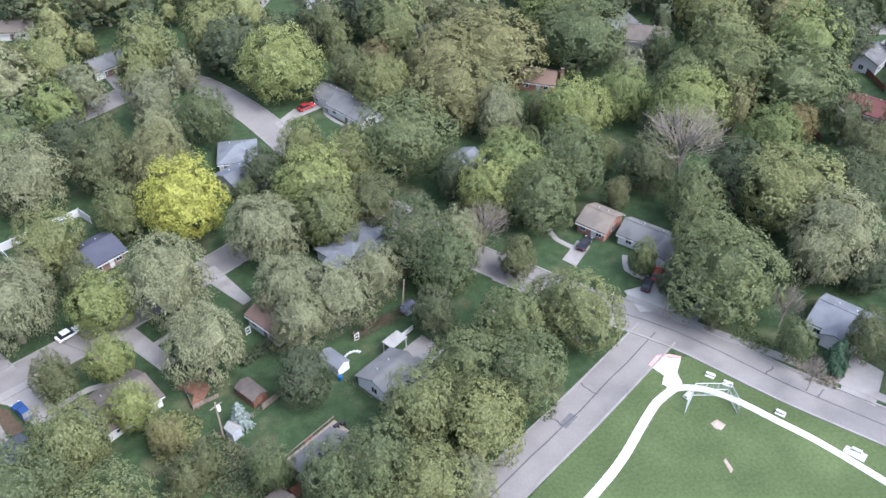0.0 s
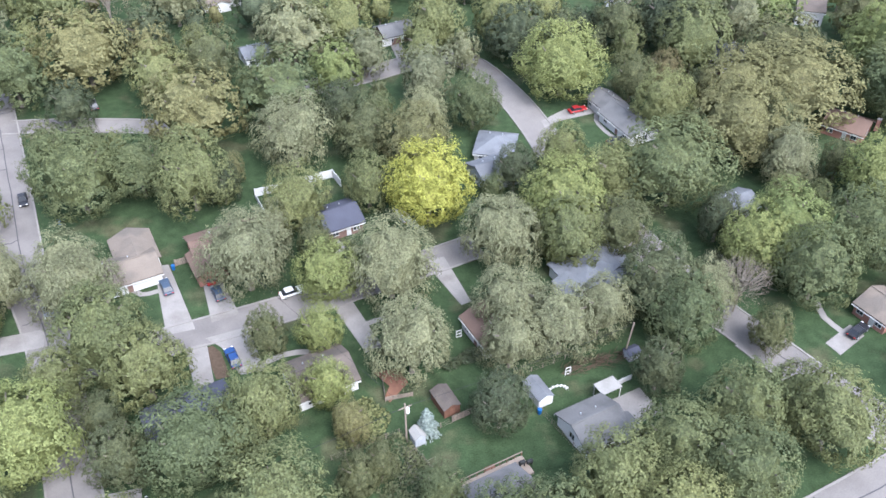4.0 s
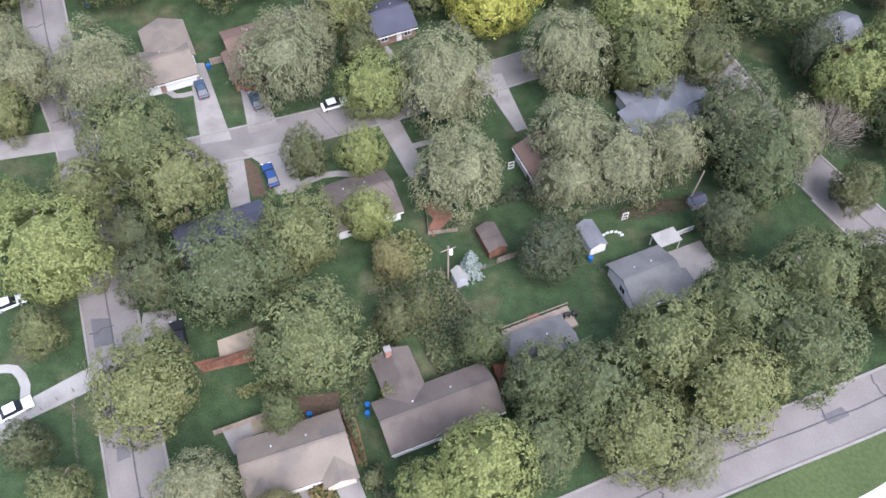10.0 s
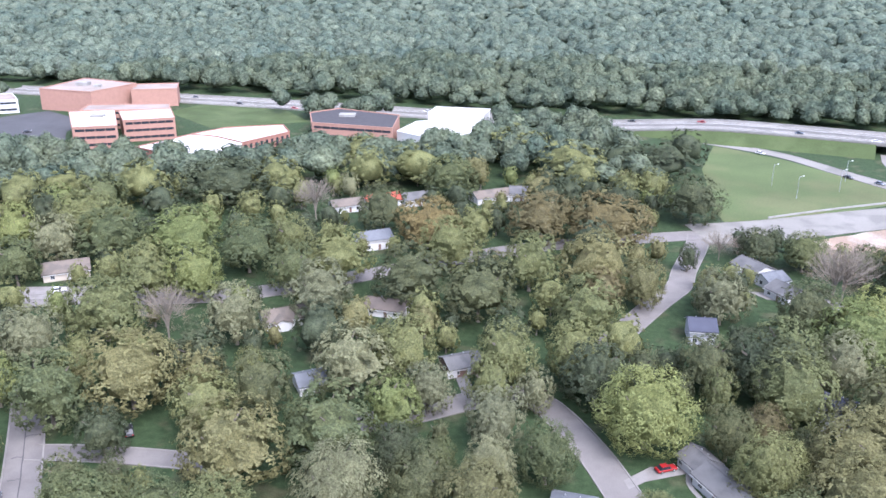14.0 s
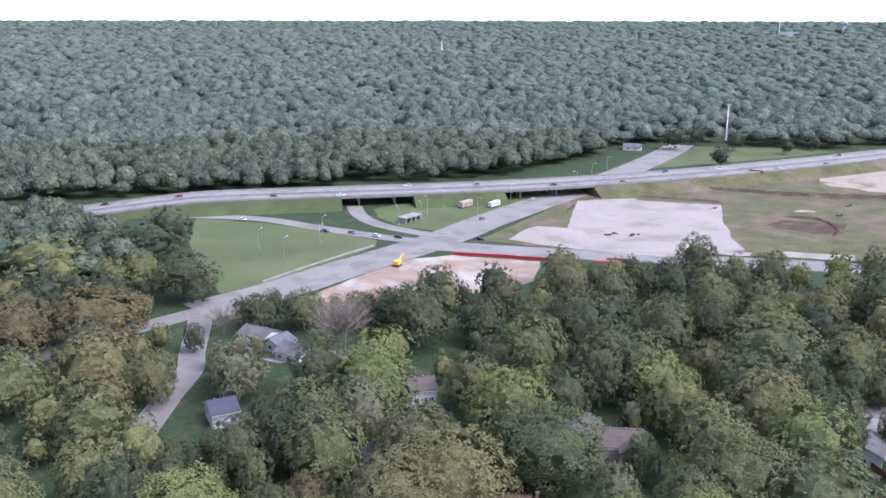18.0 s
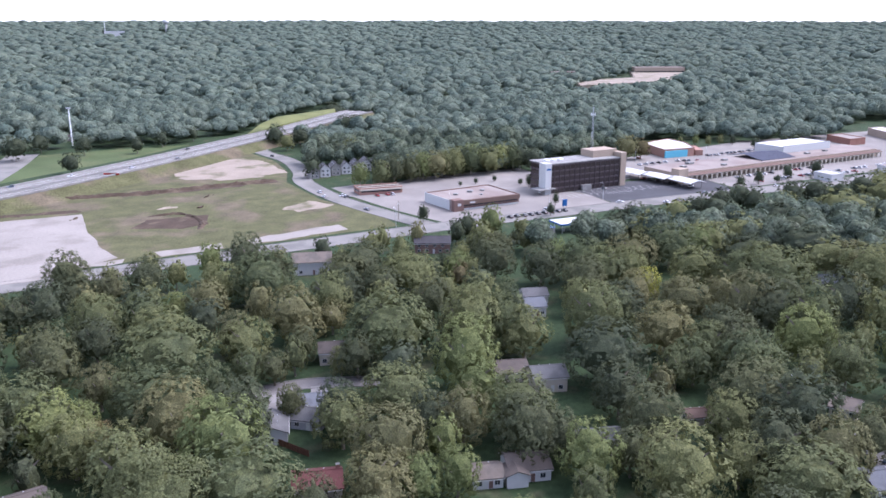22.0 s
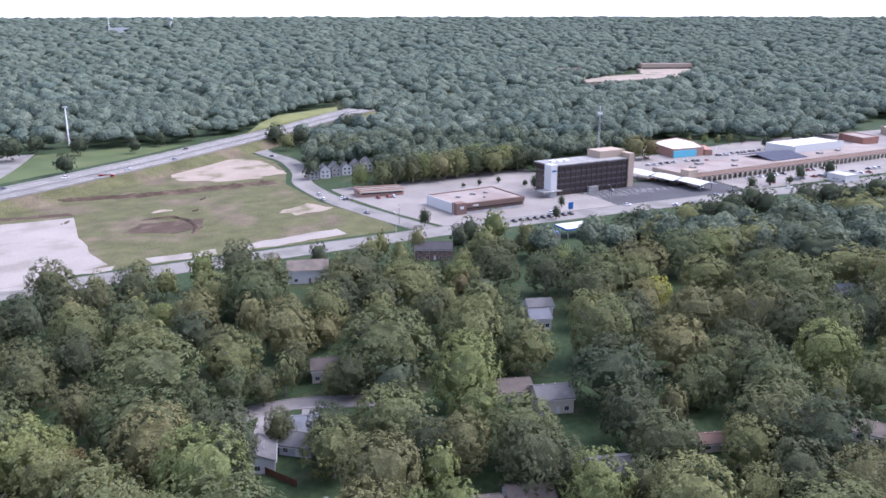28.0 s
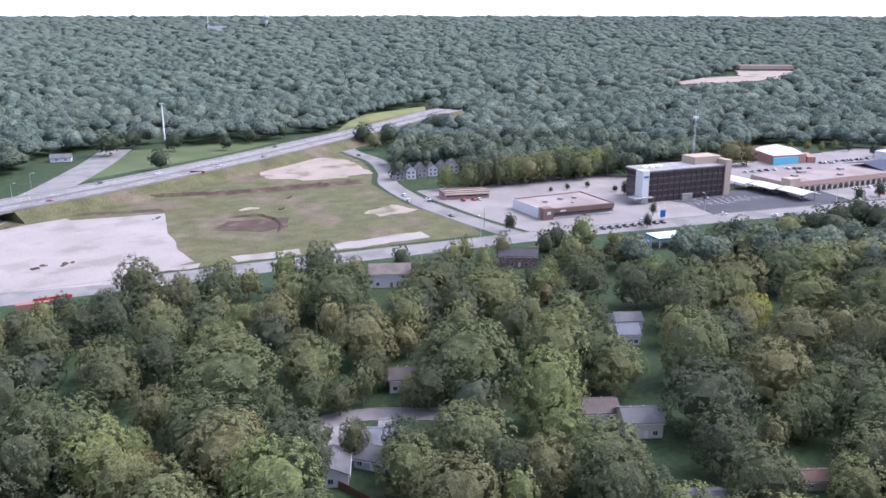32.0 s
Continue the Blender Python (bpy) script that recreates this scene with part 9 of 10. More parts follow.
grove(-3, 327, 5.5, 12.8, "d", 49)
grove(-5, 347, 5.9, 12.8, "d", 141)
grove(-5, 384, 4.3, 12.2, "g", 296)
grove(6, 266, 5.4, 13.2, "d", 181)
grove(2, 306, 7.5, 15.2, "g", 255)
grove(5, 380, 4.5, 12.3, "v", 130)
grove(3, 389, 6.9, 14.4, "v", 258)
grove(11, 221, 6.0, 13.7, "d", 61)
grove(10, 318, 4.8, 12.9, "d", 46)
grove(19, 234, 3.8, 9.1, "g", 102)
grove(24, 247, 7.1, 14.1, "g", 30)
grove(18, 381, 3.9, 10.5, "l", 333)
grove(30, 334, 9.1, 18.8, "d", 123)
grove(28, 355, 7.7, 16.2, "v", 99)
grove(33, 372, 4.7, 12.9, "d", 295)
grove(40, 217, 7.2, 14.2, "g", 47)
grove(39, 248, 7.2, 14.9, "o", 79)
grove(41, 284, 8.2, 18.3, "d", 188)
grove(42, 329, 3.8, 10.5, "w", 343)
grove(39, 346, 8.1, 16.4, "d", 324)
grove(50, 326, 3.9, 10.0, "d", 350)
grove(48, 334, 4.3, 11.1, "d", 164)
grove(50, 354, 6.4, 13.4, "d", 175)
grove(48, 372, 8.6, 16.7, "g", 77)
grove(57, 335, 7.2, 16.8, "d", 301)
grove(55, 346, 5.2, 12.1, "v", 18)
grove(63, 327, 4.9, 10.8, "d", 301)
grove(64, 346, 5.0, 12.7, "d", 300)
grove(65, 361, 7.6, 14.6, "g", 225)
grove(66, 373, 4.2, 11.6, "v", 178)
grove(72, 256, 5.1, 11.0, "g", 180)
grove(73, 344, 4.5, 11.1, "d", 301)
grove(72, 351, 3.9, 9.7, "l", 146)
grove(76, 361, 6.3, 15.2, "g", 89)
grove(77, 374, 4.8, 12.5, "g", 121)
grove(83, 352, 4.0, 9.5, "l", 305)
grove(82, 369, 4.3, 11.7, "g", 330)
grove(95, 193, 4.1, 11.0, "g", 93)
grove(95, 303, 3.9, 9.6, "d", 15)
grove(104, 189, 4.3, 11.5, "d", 147)
grove(121, 240, 6.2, 13.8, "g", 22)
grove(130, -183, 5.9, 12.3, "v", 310)
grove(126, 221, 3.8, 11.0, "g", 219)
grove(140, -198, 4.7, 12.7, "d", 31)
grove(149, -206, 7.4, 16.3, "d", 243)
grove(148, -178, 7.2, 15.9, "d", 137)
grove(147, -159, 5.7, 14.0, "g", 207)
grove(144, 230, 3.8, 11.7, "d", 69)
grove(159, -188, 4.7, 12.8, "d", 232)
grove(157, -159, 4.7, 11.5, "g", 24)
grove(153, -149, 4.3, 12.6, "g", 64)
grove(158, 253, 5.1, 11.4, "d", 178)
grove(167, -238, 5.3, 12.0, "g", 166)
grove(162, -210, 4.0, 10.2, "g", 34)
grove(162, -174, 6.8, 13.8, "g", 330)
grove(162, -141, 5.8, 14.4, "d", 252)
grove(167, 270, 4.1, 12.2, "d", 182)
grove(173, -220, 6.1, 12.9, "l", 333)
grove(174, -204, 5.6, 14.1, "g", 289)
grove(176, -185, 7.8, 15.7, "d", 238)
grove(171, -156, 5.8, 12.4, "g", 195)
grove(177, -142, 7.1, 15.7, "g", 335)
grove(175, 244, 4.7, 11.5, "g", 345)
grove(185, -250, 4.0, 12.0, "l", 70)
grove(182, -232, 7.6, 15.0, "v", 177)
grove(186, -212, 3.8, 9.7, "g", 75)
grove(182, -167, 6.9, 14.9, "g", 179)
grove(183, 274, 7.6, 15.1, "d", 0)
grove(192, -269, 5.0, 13.4, "g", 165)
grove(193, -242, 6.6, 13.3, "g", 16)
grove(190, -197, 8.4, 18.0, "d", 77)
grove(193, -161, 5.7, 12.9, "d", 295)
grove(190, -151, 4.2, 11.9, "v", 182)
grove(194, -134, 8.2, 17.3, "l", 224)
grove(194, -113, 6.8, 13.7, "g", 273)
grove(193, 222, 8.9, 18.7, "d", 221)
grove(203, -284, 4.0, 10.3, "d", 200)
grove(202, -273, 4.2, 12.5, "d", 292)
grove(201, -255, 6.2, 14.5, "v", 303)
grove(198, -228, 7.1, 15.1, "g", 181)
grove(202, -213, 3.9, 11.1, "g", 222)
grove(199, -185, 6.9, 15.5, "g", 157)
grove(203, -165, 4.6, 11.9, "d", 342)
grove(200, -152, 5.1, 11.4, "d", 248)
grove(203, -98, 6.9, 15.2, "d", 7)
grove(212, -301, 6.8, 14.4, "d", 34)
grove(213, -267, 7.5, 17.2, "g", 211)
grove(213, -243, 4.4, 11.4, "d", 59)
grove(211, -225, 5.4, 13.2, "d", 109)
grove(211, -201, 7.4, 15.9, "l", 57)
grove(211, -180, 5.7, 14.1, "d", 162)
grove(212, -129, 4.7, 11.0, "d", 282)
grove(213, -115, 7.3, 14.4, "d", 156)
grove(212, -88, 3.9, 11.6, "d", 334)
grove(211, -75, 7.5, 15.8, "d", 127)
grove(213, -59, 4.4, 11.4, "g", 359)
grove(211, 221, 4.6, 12.1, "g", 2)
grove(213, 262, 5.0, 12.0, "v", 129)
grove(220, -311, 5.3, 13.7, "d", 82)
grove(221, -282, 4.9, 13.0, "g", 44)
grove(220, -219, 5.3, 11.6, "g", 266)
grove(218, -166, 5.1, 11.9, "g", 337)
grove(222, -151, 4.8, 12.1, "l", 267)
grove(216, -104, 4.2, 12.1, "d", 103)
grove(220, -39, 5.1, 12.2, "v", 259)
grove(219, 105, 7.8, 17.3, "d", 198)
grove(217, 276, 8.4, 17.1, "v", 332)
grove(228, -297, 5.7, 14.0, "d", 26)
grove(231, -270, 9.0, 17.7, "g", 128)
grove(225, -249, 6.9, 15.5, "v", 250)
grove(226, -234, 6.9, 15.5, "d", 31)
grove(231, -205, 6.1, 15.2, "g", 357)
grove(226, -194, 5.3, 11.5, "d", 101)
grove(230, -159, 4.2, 12.6, "g", 31)
grove(226, -130, 9.2, 18.9, "v", 283)
grove(228, -106, 7.6, 17.1, "d", 195)
grove(227, -89, 9.1, 16.7, "g", 148)
grove(227, -71, 5.4, 14.0, "g", 22)
grove(227, -59, 6.0, 12.9, "g", 276)
grove(231, -42, 4.9, 11.3, "g", 330)
grove(231, -30, 7.1, 16.1, "v", 35)
grove(238, -284, 4.8, 11.4, "l", 224)
grove(239, -248, 5.0, 13.0, "d", 123)
grove(240, -221, 8.5, 18.7, "g", 241)
grove(234, -183, 5.4, 12.6, "g", 315)
grove(240, -166, 7.1, 15.8, "d", 335)
grove(236, 264, 4.8, 12.5, "g", 99)
grove(248, -278, 6.2, 14.9, "d", 324)
grove(246, -261, 5.5, 12.7, "d", 218)
grove(249, -230, 4.4, 11.5, "d", 69)
grove(247, -198, 5.4, 12.9, "g", 6)
grove(248, -153, 6.6, 14.7, "g", 177)
grove(247, -139, 7.8, 17.3, "g", 258)
grove(249, -120, 5.6, 12.8, "d", 191)
grove(245, -104, 4.1, 9.6, "g", 12)
grove(248, -88, 7.1, 15.9, "g", 130)
grove(243, -69, 7.1, 16.5, "g", 193)
grove(243, -49, 8.9, 18.0, "d", 217)
grove(244, 180, 7.2, 14.7, "d", 258)
grove(249, 208, 6.7, 16.0, "d", 262)
grove(247, 267, 5.0, 10.9, "d", 359)
grove(257, -268, 4.1, 11.5, "d", 272)
grove(258, -250, 8.8, 17.8, "d", 118)
grove(256, -221, 4.7, 10.6, "v", 36)
grove(256, -183, 8.3, 15.7, "d", 229)
grove(258, -78, 7.7, 15.2, "g", 266)
grove(252, -63, 4.2, 10.5, "g", 174)
grove(254, -33, 7.6, 15.4, "d", 49)
grove(261, -287, 3.9, 11.2, "o", 105)
grove(266, -238, 4.0, 12.0, "d", 127)
grove(267, -212, 3.8, 12.0, "v", 116)
grove(261, -166, 7.3, 16.5, "o", 104)
grove(265, -148, 4.8, 12.7, "d", 225)
grove(261, -132, 6.0, 12.7, "v", 109)
grove(263, -111, 9.1, 17.5, "l", 291)
grove(267, -68, 4.7, 12.8, "g", 168)
grove(262, -59, 4.1, 9.7, "g", 353)
grove(262, 119, 5.1, 12.1, "d", 71)
grove(265, 130, 4.5, 12.5, "d", 206)
grove(261, 211, 5.6, 14.6, "g", 276)
grove(274, -273, 8.6, 17.3, "g", 329)
grove(270, -259, 5.0, 11.6, "g", 47)
grove(276, -247, 8.1, 16.6, "l", 102)
grove(272, -202, 6.7, 14.9, "g", 111)
grove(271, -183, 6.7, 13.9, "l", 207)
grove(276, -159, 5.6, 13.8, "l", 150)
grove(275, -142, 7.3, 16.0, "g", 173)
grove(271, -129, 4.8, 13.3, "g", 147)
grove(276, -94, 5.2, 12.6, "d", 292)
grove(276, -57, 7.0, 14.9, "g", 339)
grove(272, -41, 4.9, 11.9, "d", 112)
grove(280, -233, 3.8, 11.6, "v", 286)
grove(280, -222, 5.2, 14.0, "g", 103)
grove(281, -188, 3.9, 11.4, "d", 162)
grove(282, -170, 4.1, 9.9, "d", 196)
grove(284, -123, 5.8, 13.0, "d", 148)
grove(283, -111, 5.4, 13.8, "l", 138)
grove(280, -78, 8.7, 16.3, "d", 220)
grove(283, -26, 4.7, 12.6, "g", 354)
grove(294, -252, 8.4, 18.5, "g", 3)
grove(292, -228, 4.3, 11.1, "l", 70)
grove(288, -211, 6.8, 16.3, "g", 193)
grove(292, -178, 4.9, 11.6, "l", 120)
grove(291, -156, 8.6, 18.7, "d", 161)
grove(288, -139, 4.3, 12.5, "d", 271)
grove(294, -102, 6.4, 13.7, "d", 39)
grove(288, -61, 6.1, 12.5, "d", 156)
grove(303, -238, 5.4, 12.2, "g", 32)
grove(302, -223, 4.6, 11.8, "g", 78)
grove(301, -203, 7.7, 14.8, "g", 75)
grove(298, -171, 4.2, 10.4, "d", 165)
grove(302, -139, 7.1, 14.0, "g", 279)
grove(303, -123, 6.5, 14.1, "g", 292)
grove(299, -85, 8.9, 16.5, "v", 253)
grove(301, -60, 4.7, 10.4, "g", 181)
grove(300, 65, 6.1, 14.0, "g", 79)
grove(311, -187, 7.2, 16.9, "d", 249)
grove(310, -165, 6.0, 12.3, "g", 226)
grove(310, -106, 7.7, 15.0, "d", 332)
grove(311, -70, 4.4, 10.1, "d", 239)
grove(312, -50, 4.0, 10.9, "d", 321)
grove(312, -3, 3.9, 10.0, "v", 223)
grove(309, 102, 7.3, 14.4, "d", 107)
grove(319, -212, 5.2, 11.4, "d", 332)
grove(318, -174, 4.9, 12.7, "g", 205)
grove(316, -149, 7.8, 17.0, "d", 186)
grove(316, -130, 6.7, 16.2, "d", 235)
grove(318, -116, 4.4, 10.7, "g", 275)
grove(318, -97, 5.1, 11.7, "g", 266)
grove(318, -61, 4.4, 10.6, "g", 44)
grove(317, 15, 7.2, 15.8, "v", 126)
grove(318, 112, 4.8, 12.6, "o", 67)
grove(329, -197, 7.5, 15.5, "g", 345)
grove(328, -180, 6.8, 16.0, "g", 303)
grove(326, -161, 4.5, 12.2, "d", 178)
grove(328, -81, 8.4, 17.2, "d", 231)
grove(329, -44, 7.5, 14.6, "d", 278)
grove(325, -24, 4.0, 10.6, "d", 28)
grove(336, -167, 6.6, 14.9, "g", 137)
grove(335, -147, 4.4, 12.2, "v", 357)
grove(333, -134, 4.6, 12.9, "d", 25)
grove(337, -125, 4.1, 11.4, "g", 204)
grove(336, -116, 4.8, 10.5, "g", 244)
grove(334, -103, 7.6, 14.7, "l", 71)
grove(334, -90, 4.0, 9.5, "d", 185)
grove(337, -67, 8.4, 18.3, "l", 57)
grove(346, -175, 4.0, 12.1, "v", 252)
grove(346, -161, 5.9, 12.1, "v", 9)
grove(346, -144, 5.4, 13.2, "d", 177)
grove(347, -132, 4.8, 10.9, "l", 113)
grove(348, -113, 5.7, 13.8, "g", 141)
grove(347, -95, 7.8, 15.2, "v", 18)
grove(356, -148, 5.1, 13.9, "g", 113)
grove(357, -120, 5.7, 11.9, "v", 111)
grove(354, -80, 7.4, 14.8, "g", 296)
grove(364, -131, 4.8, 11.4, "d", 284)
grove(366, -111, 3.8, 11.7, "d", 332)
grove(366, -99, 5.3, 11.2, "g", 197)
grove(366, -87, 5.2, 12.3, "g", 195)
grove(362, -70, 5.9, 12.2, "g", 319)
grove(361, 19, 5.1, 13.4, "d", 237)
grove(378, -89, 5.0, 10.7, "d", 232)
grove(382, 55, 5.2, 13.7, "d", 222)
grove(-249, 288, 2.5, 7.3, "d", 258)
grove(-241, 250, 2.6, 7.4, "g", 255)
grove(-233, 292, 2.5, 7.2, "d", 216)
grove(-223, 245, 2.5, 7.2, "d", 156)
grove(-228, 292, 3.6, 8.8, "v", 318)
grove(-217, 213, 2.8, 7.7, "d", 148)
grove(-221, 298, 2.8, 7.8, "v", 24)
grove(-217, 308, 2.6, 7.4, "d", 339)
grove(-210, 242, 3.2, 8.3, "d", 67)
grove(-213, 257, 2.6, 7.4, "v", 229)
grove(-214, 282, 3.0, 8.0, "g", 354)
grove(-205, 249, 2.6, 7.4, "g", 153)
grove(-202, 281, 2.7, 7.5, "d", 247)
grove(-196, 202, 2.7, 7.5, "d", 40)
grove(-199, 216, 2.7, 7.6, "g", 157)
grove(-197, 246, 3.2, 8.3, "g", 251)
grove(-197, 271, 2.6, 7.4, "d", 125)
grove(-196, 282, 2.7, 7.5, "v", 54)
grove(-195, 322, 2.9, 7.9, "g", 111)
grove(-189, 252, 3.3, 8.4, "v", 264)
grove(-193, 296, 3.3, 8.5, "d", 4)
grove(-183, 214, 2.7, 7.5, "g", 113)
grove(-182, 259, 2.7, 7.6, "d", 106)
grove(-174, 193, 2.5, 7.3, "v", 224)
grove(-178, 223, 3.7, 9.1, "d", 149)
grove(-177, 285, 3.3, 8.5, "d", 275)
grove(-171, 228, 3.7, 9.0, "g", 212)
grove(-166, 278, 2.8, 7.7, "d", 230)
grove(-167, 284, 3.0, 8.0, "g", 264)
grove(-162, 167, 3.6, 8.9, "g", 100)
grove(-159, 183, 4.0, 9.6, "g", 78)
grove(-164, 195, 3.7, 9.0, "d", 7)
grove(-150, 176, 3.2, 8.3, "g", 309)
grove(-138, 177, 4.0, 9.5, "v", 72)
grove(-134, 171, 2.7, 7.5, "v", 281)
grove(-136, 209, 3.5, 8.8, "v", 258)
grove(-127, 191, 2.4, 7.2, "g", 256)
grove(-129, 228, 3.6, 8.9, "d", 2)
grove(-120, 190, 3.8, 9.2, "g", 100)
grove(-118, 196, 2.6, 7.4, "g", 180)
grove(-123, 263, 3.6, 8.8, "g", 187)
grove(-117, 272, 4.0, 9.5, "d", 137)
grove(-121, 309, 3.6, 8.9, "d", 90)
grove(-111, 231, 2.7, 7.6, "g", 191)
grove(-110, 311, 2.9, 7.8, "d", 214)
grove(-113, 320, 4.1, 9.6, "d", 76)
grove(-108, 297, 2.7, 7.6, "g", 127)
grove(-100, 211, 4.0, 9.4, "g", 168)
grove(-89, 235, 2.5, 7.2, "v", 127)
grove(-82, 217, 3.2, 8.3, "v", 303)
grove(-75, 306, 2.5, 7.3, "g", 176)
grove(-75, 347, 2.8, 7.7, "g", 151)
grove(-70, 235, 3.8, 9.2, "d", 105)
grove(-69, 309, 3.2, 8.3, "g", 55)
grove(-64, 251, 2.6, 7.4, "d", 213)
grove(-64, 358, 3.1, 8.2, "d", 81)
grove(-56, 216, 3.4, 8.6, "d", 104)
grove(-56, 366, 3.5, 8.8, "g", 314)
grove(-52, 223, 2.7, 7.5, "v", 89)
grove(-50, 251, 2.8, 7.7, "g", 256)
grove(-51, 308, 3.5, 8.7, "g", 165)
grove(-48, 328, 2.4, 7.1, "g", 350)
grove(-42, 296, 2.6, 7.4, "d", 275)
grove(-37, 295, 2.7, 7.6, "v", 90)
grove(-37, 335, 2.5, 7.3, "v", 159)
grove(-26, 295, 3.4, 8.7, "g", 29)
grove(-32, 336, 2.8, 7.7, "g", 199)
grove(-23, 219, 3.9, 9.4, "g", 276)
grove(-23, 229, 2.9, 7.8, "d", 104)
grove(-20, 273, 3.4, 8.5, "g", 226)
grove(-6, 222, 4.1, 9.6, "g", 349)
grove(-5, 231, 2.9, 7.8, "d", 259)
grove(0, 261, 2.6, 7.4, "d", 14)
grove(-3, 337, 2.6, 7.5, "d", 299)
grove(6, 228, 2.6, 7.4, "d", 151)
grove(6, 258, 3.5, 8.7, "g", 283)
grove(8, 279, 3.8, 9.2, "v", 64)
grove(8, 285, 2.7, 7.6, "d", 0)
grove(8, 326, 4.2, 9.8, "v", 131)
grove(7, 338, 3.7, 9.0, "g", 233)
grove(14, 277, 2.6, 7.4, "d", 275)
grove(16, 333, 3.1, 8.1, "d", 100)
grove(13, 342, 3.3, 8.5, "g", 322)
grove(13, 351, 3.2, 8.3, "v", 356)
grove(22, 280, 3.5, 8.8, "d", 138)
grove(20, 289, 2.8, 7.6, "d", 280)
grove(23, 294, 2.5, 7.2, "g", 339)
grove(27, 378, 3.3, 8.5, "g", 275)
grove(28, 384, 3.0, 8.0, "g", 149)
grove(34, 295, 2.6, 7.4, "g", 246)
grove(37, 358, 3.7, 9.1, "d", 322)
grove(38, 366, 2.7, 7.6, "d", 249)
grove(49, 209, 3.9, 9.4, "d", 164)
grove(49, 278, 2.9, 7.9, "d", 98)
grove(54, 215, 2.6, 7.4, "d", 42)
grove(56, 285, 4.2, 9.8, "v", 216)
grove(55, 363, 3.4, 8.5, "d", 272)
grove(64, 291, 4.1, 9.7, "v", 137)
grove(62, 377, 2.6, 7.4, "d", 270)
grove(69, 215, 4.1, 9.6, "d", 359)
grove(71, 224, 3.5, 8.7, "d", 290)
grove(70, 330, 2.7, 7.6, "g", 157)
grove(68, 337, 2.7, 7.5, "g", 232)
grove(76, 218, 3.4, 8.6, "v", 347)
grove(79, 224, 2.5, 7.2, "d", 108)
grove(79, 258, 2.9, 7.9, "d", 160)
grove(75, 267, 4.1, 9.7, "v", 2)
grove(82, 229, 2.5, 7.2, "d", 131)
grove(82, 253, 2.4, 7.2, "g", 220)
grove(84, 264, 3.0, 7.9, "d", 147)
grove(83, 273, 3.5, 8.7, "g", 85)
grove(88, 270, 3.1, 8.2, "g", 146)
grove(101, 306, 2.8, 7.7, "g", 242)
grove(113, 303, 2.4, 7.1, "d", 53)
grove(109, 307, 4.0, 9.4, "d", 328)
grove(126, 291, 3.4, 8.5, "g", 118)
grove(141, 275, 3.7, 9.1, "d", 95)
grove(138, 283, 2.9, 7.9, "v", 346)
grove(139, 291, 2.5, 7.3, "g", 107)
grove(148, 257, 3.2, 8.4, "d", 209)
grove(148, 265, 3.8, 9.2, "v", 193)
grove(148, 272, 3.8, 9.1, "d", 321)
grove(148, 280, 3.8, 9.2, "d", 263)
grove(144, 287, 3.9, 9.3, "d", 314)
grove(166, 253, 2.8, 7.7, "v", 263)
grove(198, 266, 2.6, 7.3, "g", 266)
grove(195, 275, 2.5, 7.3, "d", 228)
grove(204, 270, 2.7, 7.6, "g", 46)
grove(228, 276, 3.0, 8.0, "g", 190)
grove(240, 253, 2.4, 7.1, "v", 9)
grove(243, 259, 3.4, 8.5, "g", 350)
grove(248, 255, 2.6, 7.4, "d", 243)
grove(257, 257, 3.7, 9.1, "d", 266)
grove(327.6, -58.5, 5.0, 13.7, "g", 142)
grove(346.9, 159.0, 6.0, 15.8, "g", 18)
grove(383.2, 129.4, 5.0, 13.2, "d", 75)
grove(317.5, 30.5, 6.0, 14.4, "v", 344)
grove(399.0, -69.4, 5.0, 13.9, "g", 173)
grove(392.9, -58.1, 5.0, 13.5, "d", 221)
grove(397.3, 116.0, 7.0, 17.8, "l", 232)
grove(345.0, 144.6, 4.2, 14.5, "g", 220)
grove(261.0, 168.9, 6.0, 16.7, "v", 146)
grove(263.6, -41.2, 4.2, 14.1, "v", 3)
grove(276.2, 129.3, 6.0, 15.4, "g", 327)
grove(370.3, 144.7, 4.2, 14.1, "v", 329)
grove(317.8, -31.0, 7.0, 16.5, "g", 298)
grove(307.3, 56.7, 4.2, 13.6, "v", 103)
grove(189.6, 235.3, 5.0, 14.3, "v", 326)
grove(365.4, 65.5, 6.0, 16.5, "d", 128)
grove(336.4, 158.2, 4.2, 12.6, "d", 250)
grove(319.8, 188.4, 4.2, 12.3, "v", 6)
grove(289.0, 218.3, 5.0, 14.1, "g", 352)
grove(248.7, 227.6, 5.0, 14.4, "v", 12)
grove(303.4, 211.4, 6.0, 16.5, "l", 215)
grove(290.2, 229.3, 5.0, 14.8, "g", 27)
grove(277.0, -32.7, 4.2, 12.6, "l", 228)
grove(328.6, 165.2, 4.2, 12.1, "g", 347)
grove(376.8, 116.1, 6.0, 14.5, "g", 350)
grove(288.6, 85.4, 4.2, 12.4, "d", 34)
grove(274.5, 237.2, 4.2, 14.5, "g", 103)
grove(360.6, 158.2, 4.2, 14.7, "g", 106)
grove(395.5, -47.8, 6.0, 15.3, "d", 358)
grove(286.6, -49.0, 4.2, 13.7, "g", 344)
grove(254.7, 126.8, 6.0, 15.7, "d", 156)
grove(222.1, 253.1, 4.2, 13.5, "g", 3)
grove(397.3, 20.3, 4.2, 12.1, "d", 218)
grove(184.8, 248.0, 5.0, 14.1, "l", 202)
grove(247.8, -5.5, 5.0, 15.3, "g", 358)
grove(158.6, 268.6, 5.0, 14.9, "g", 54)
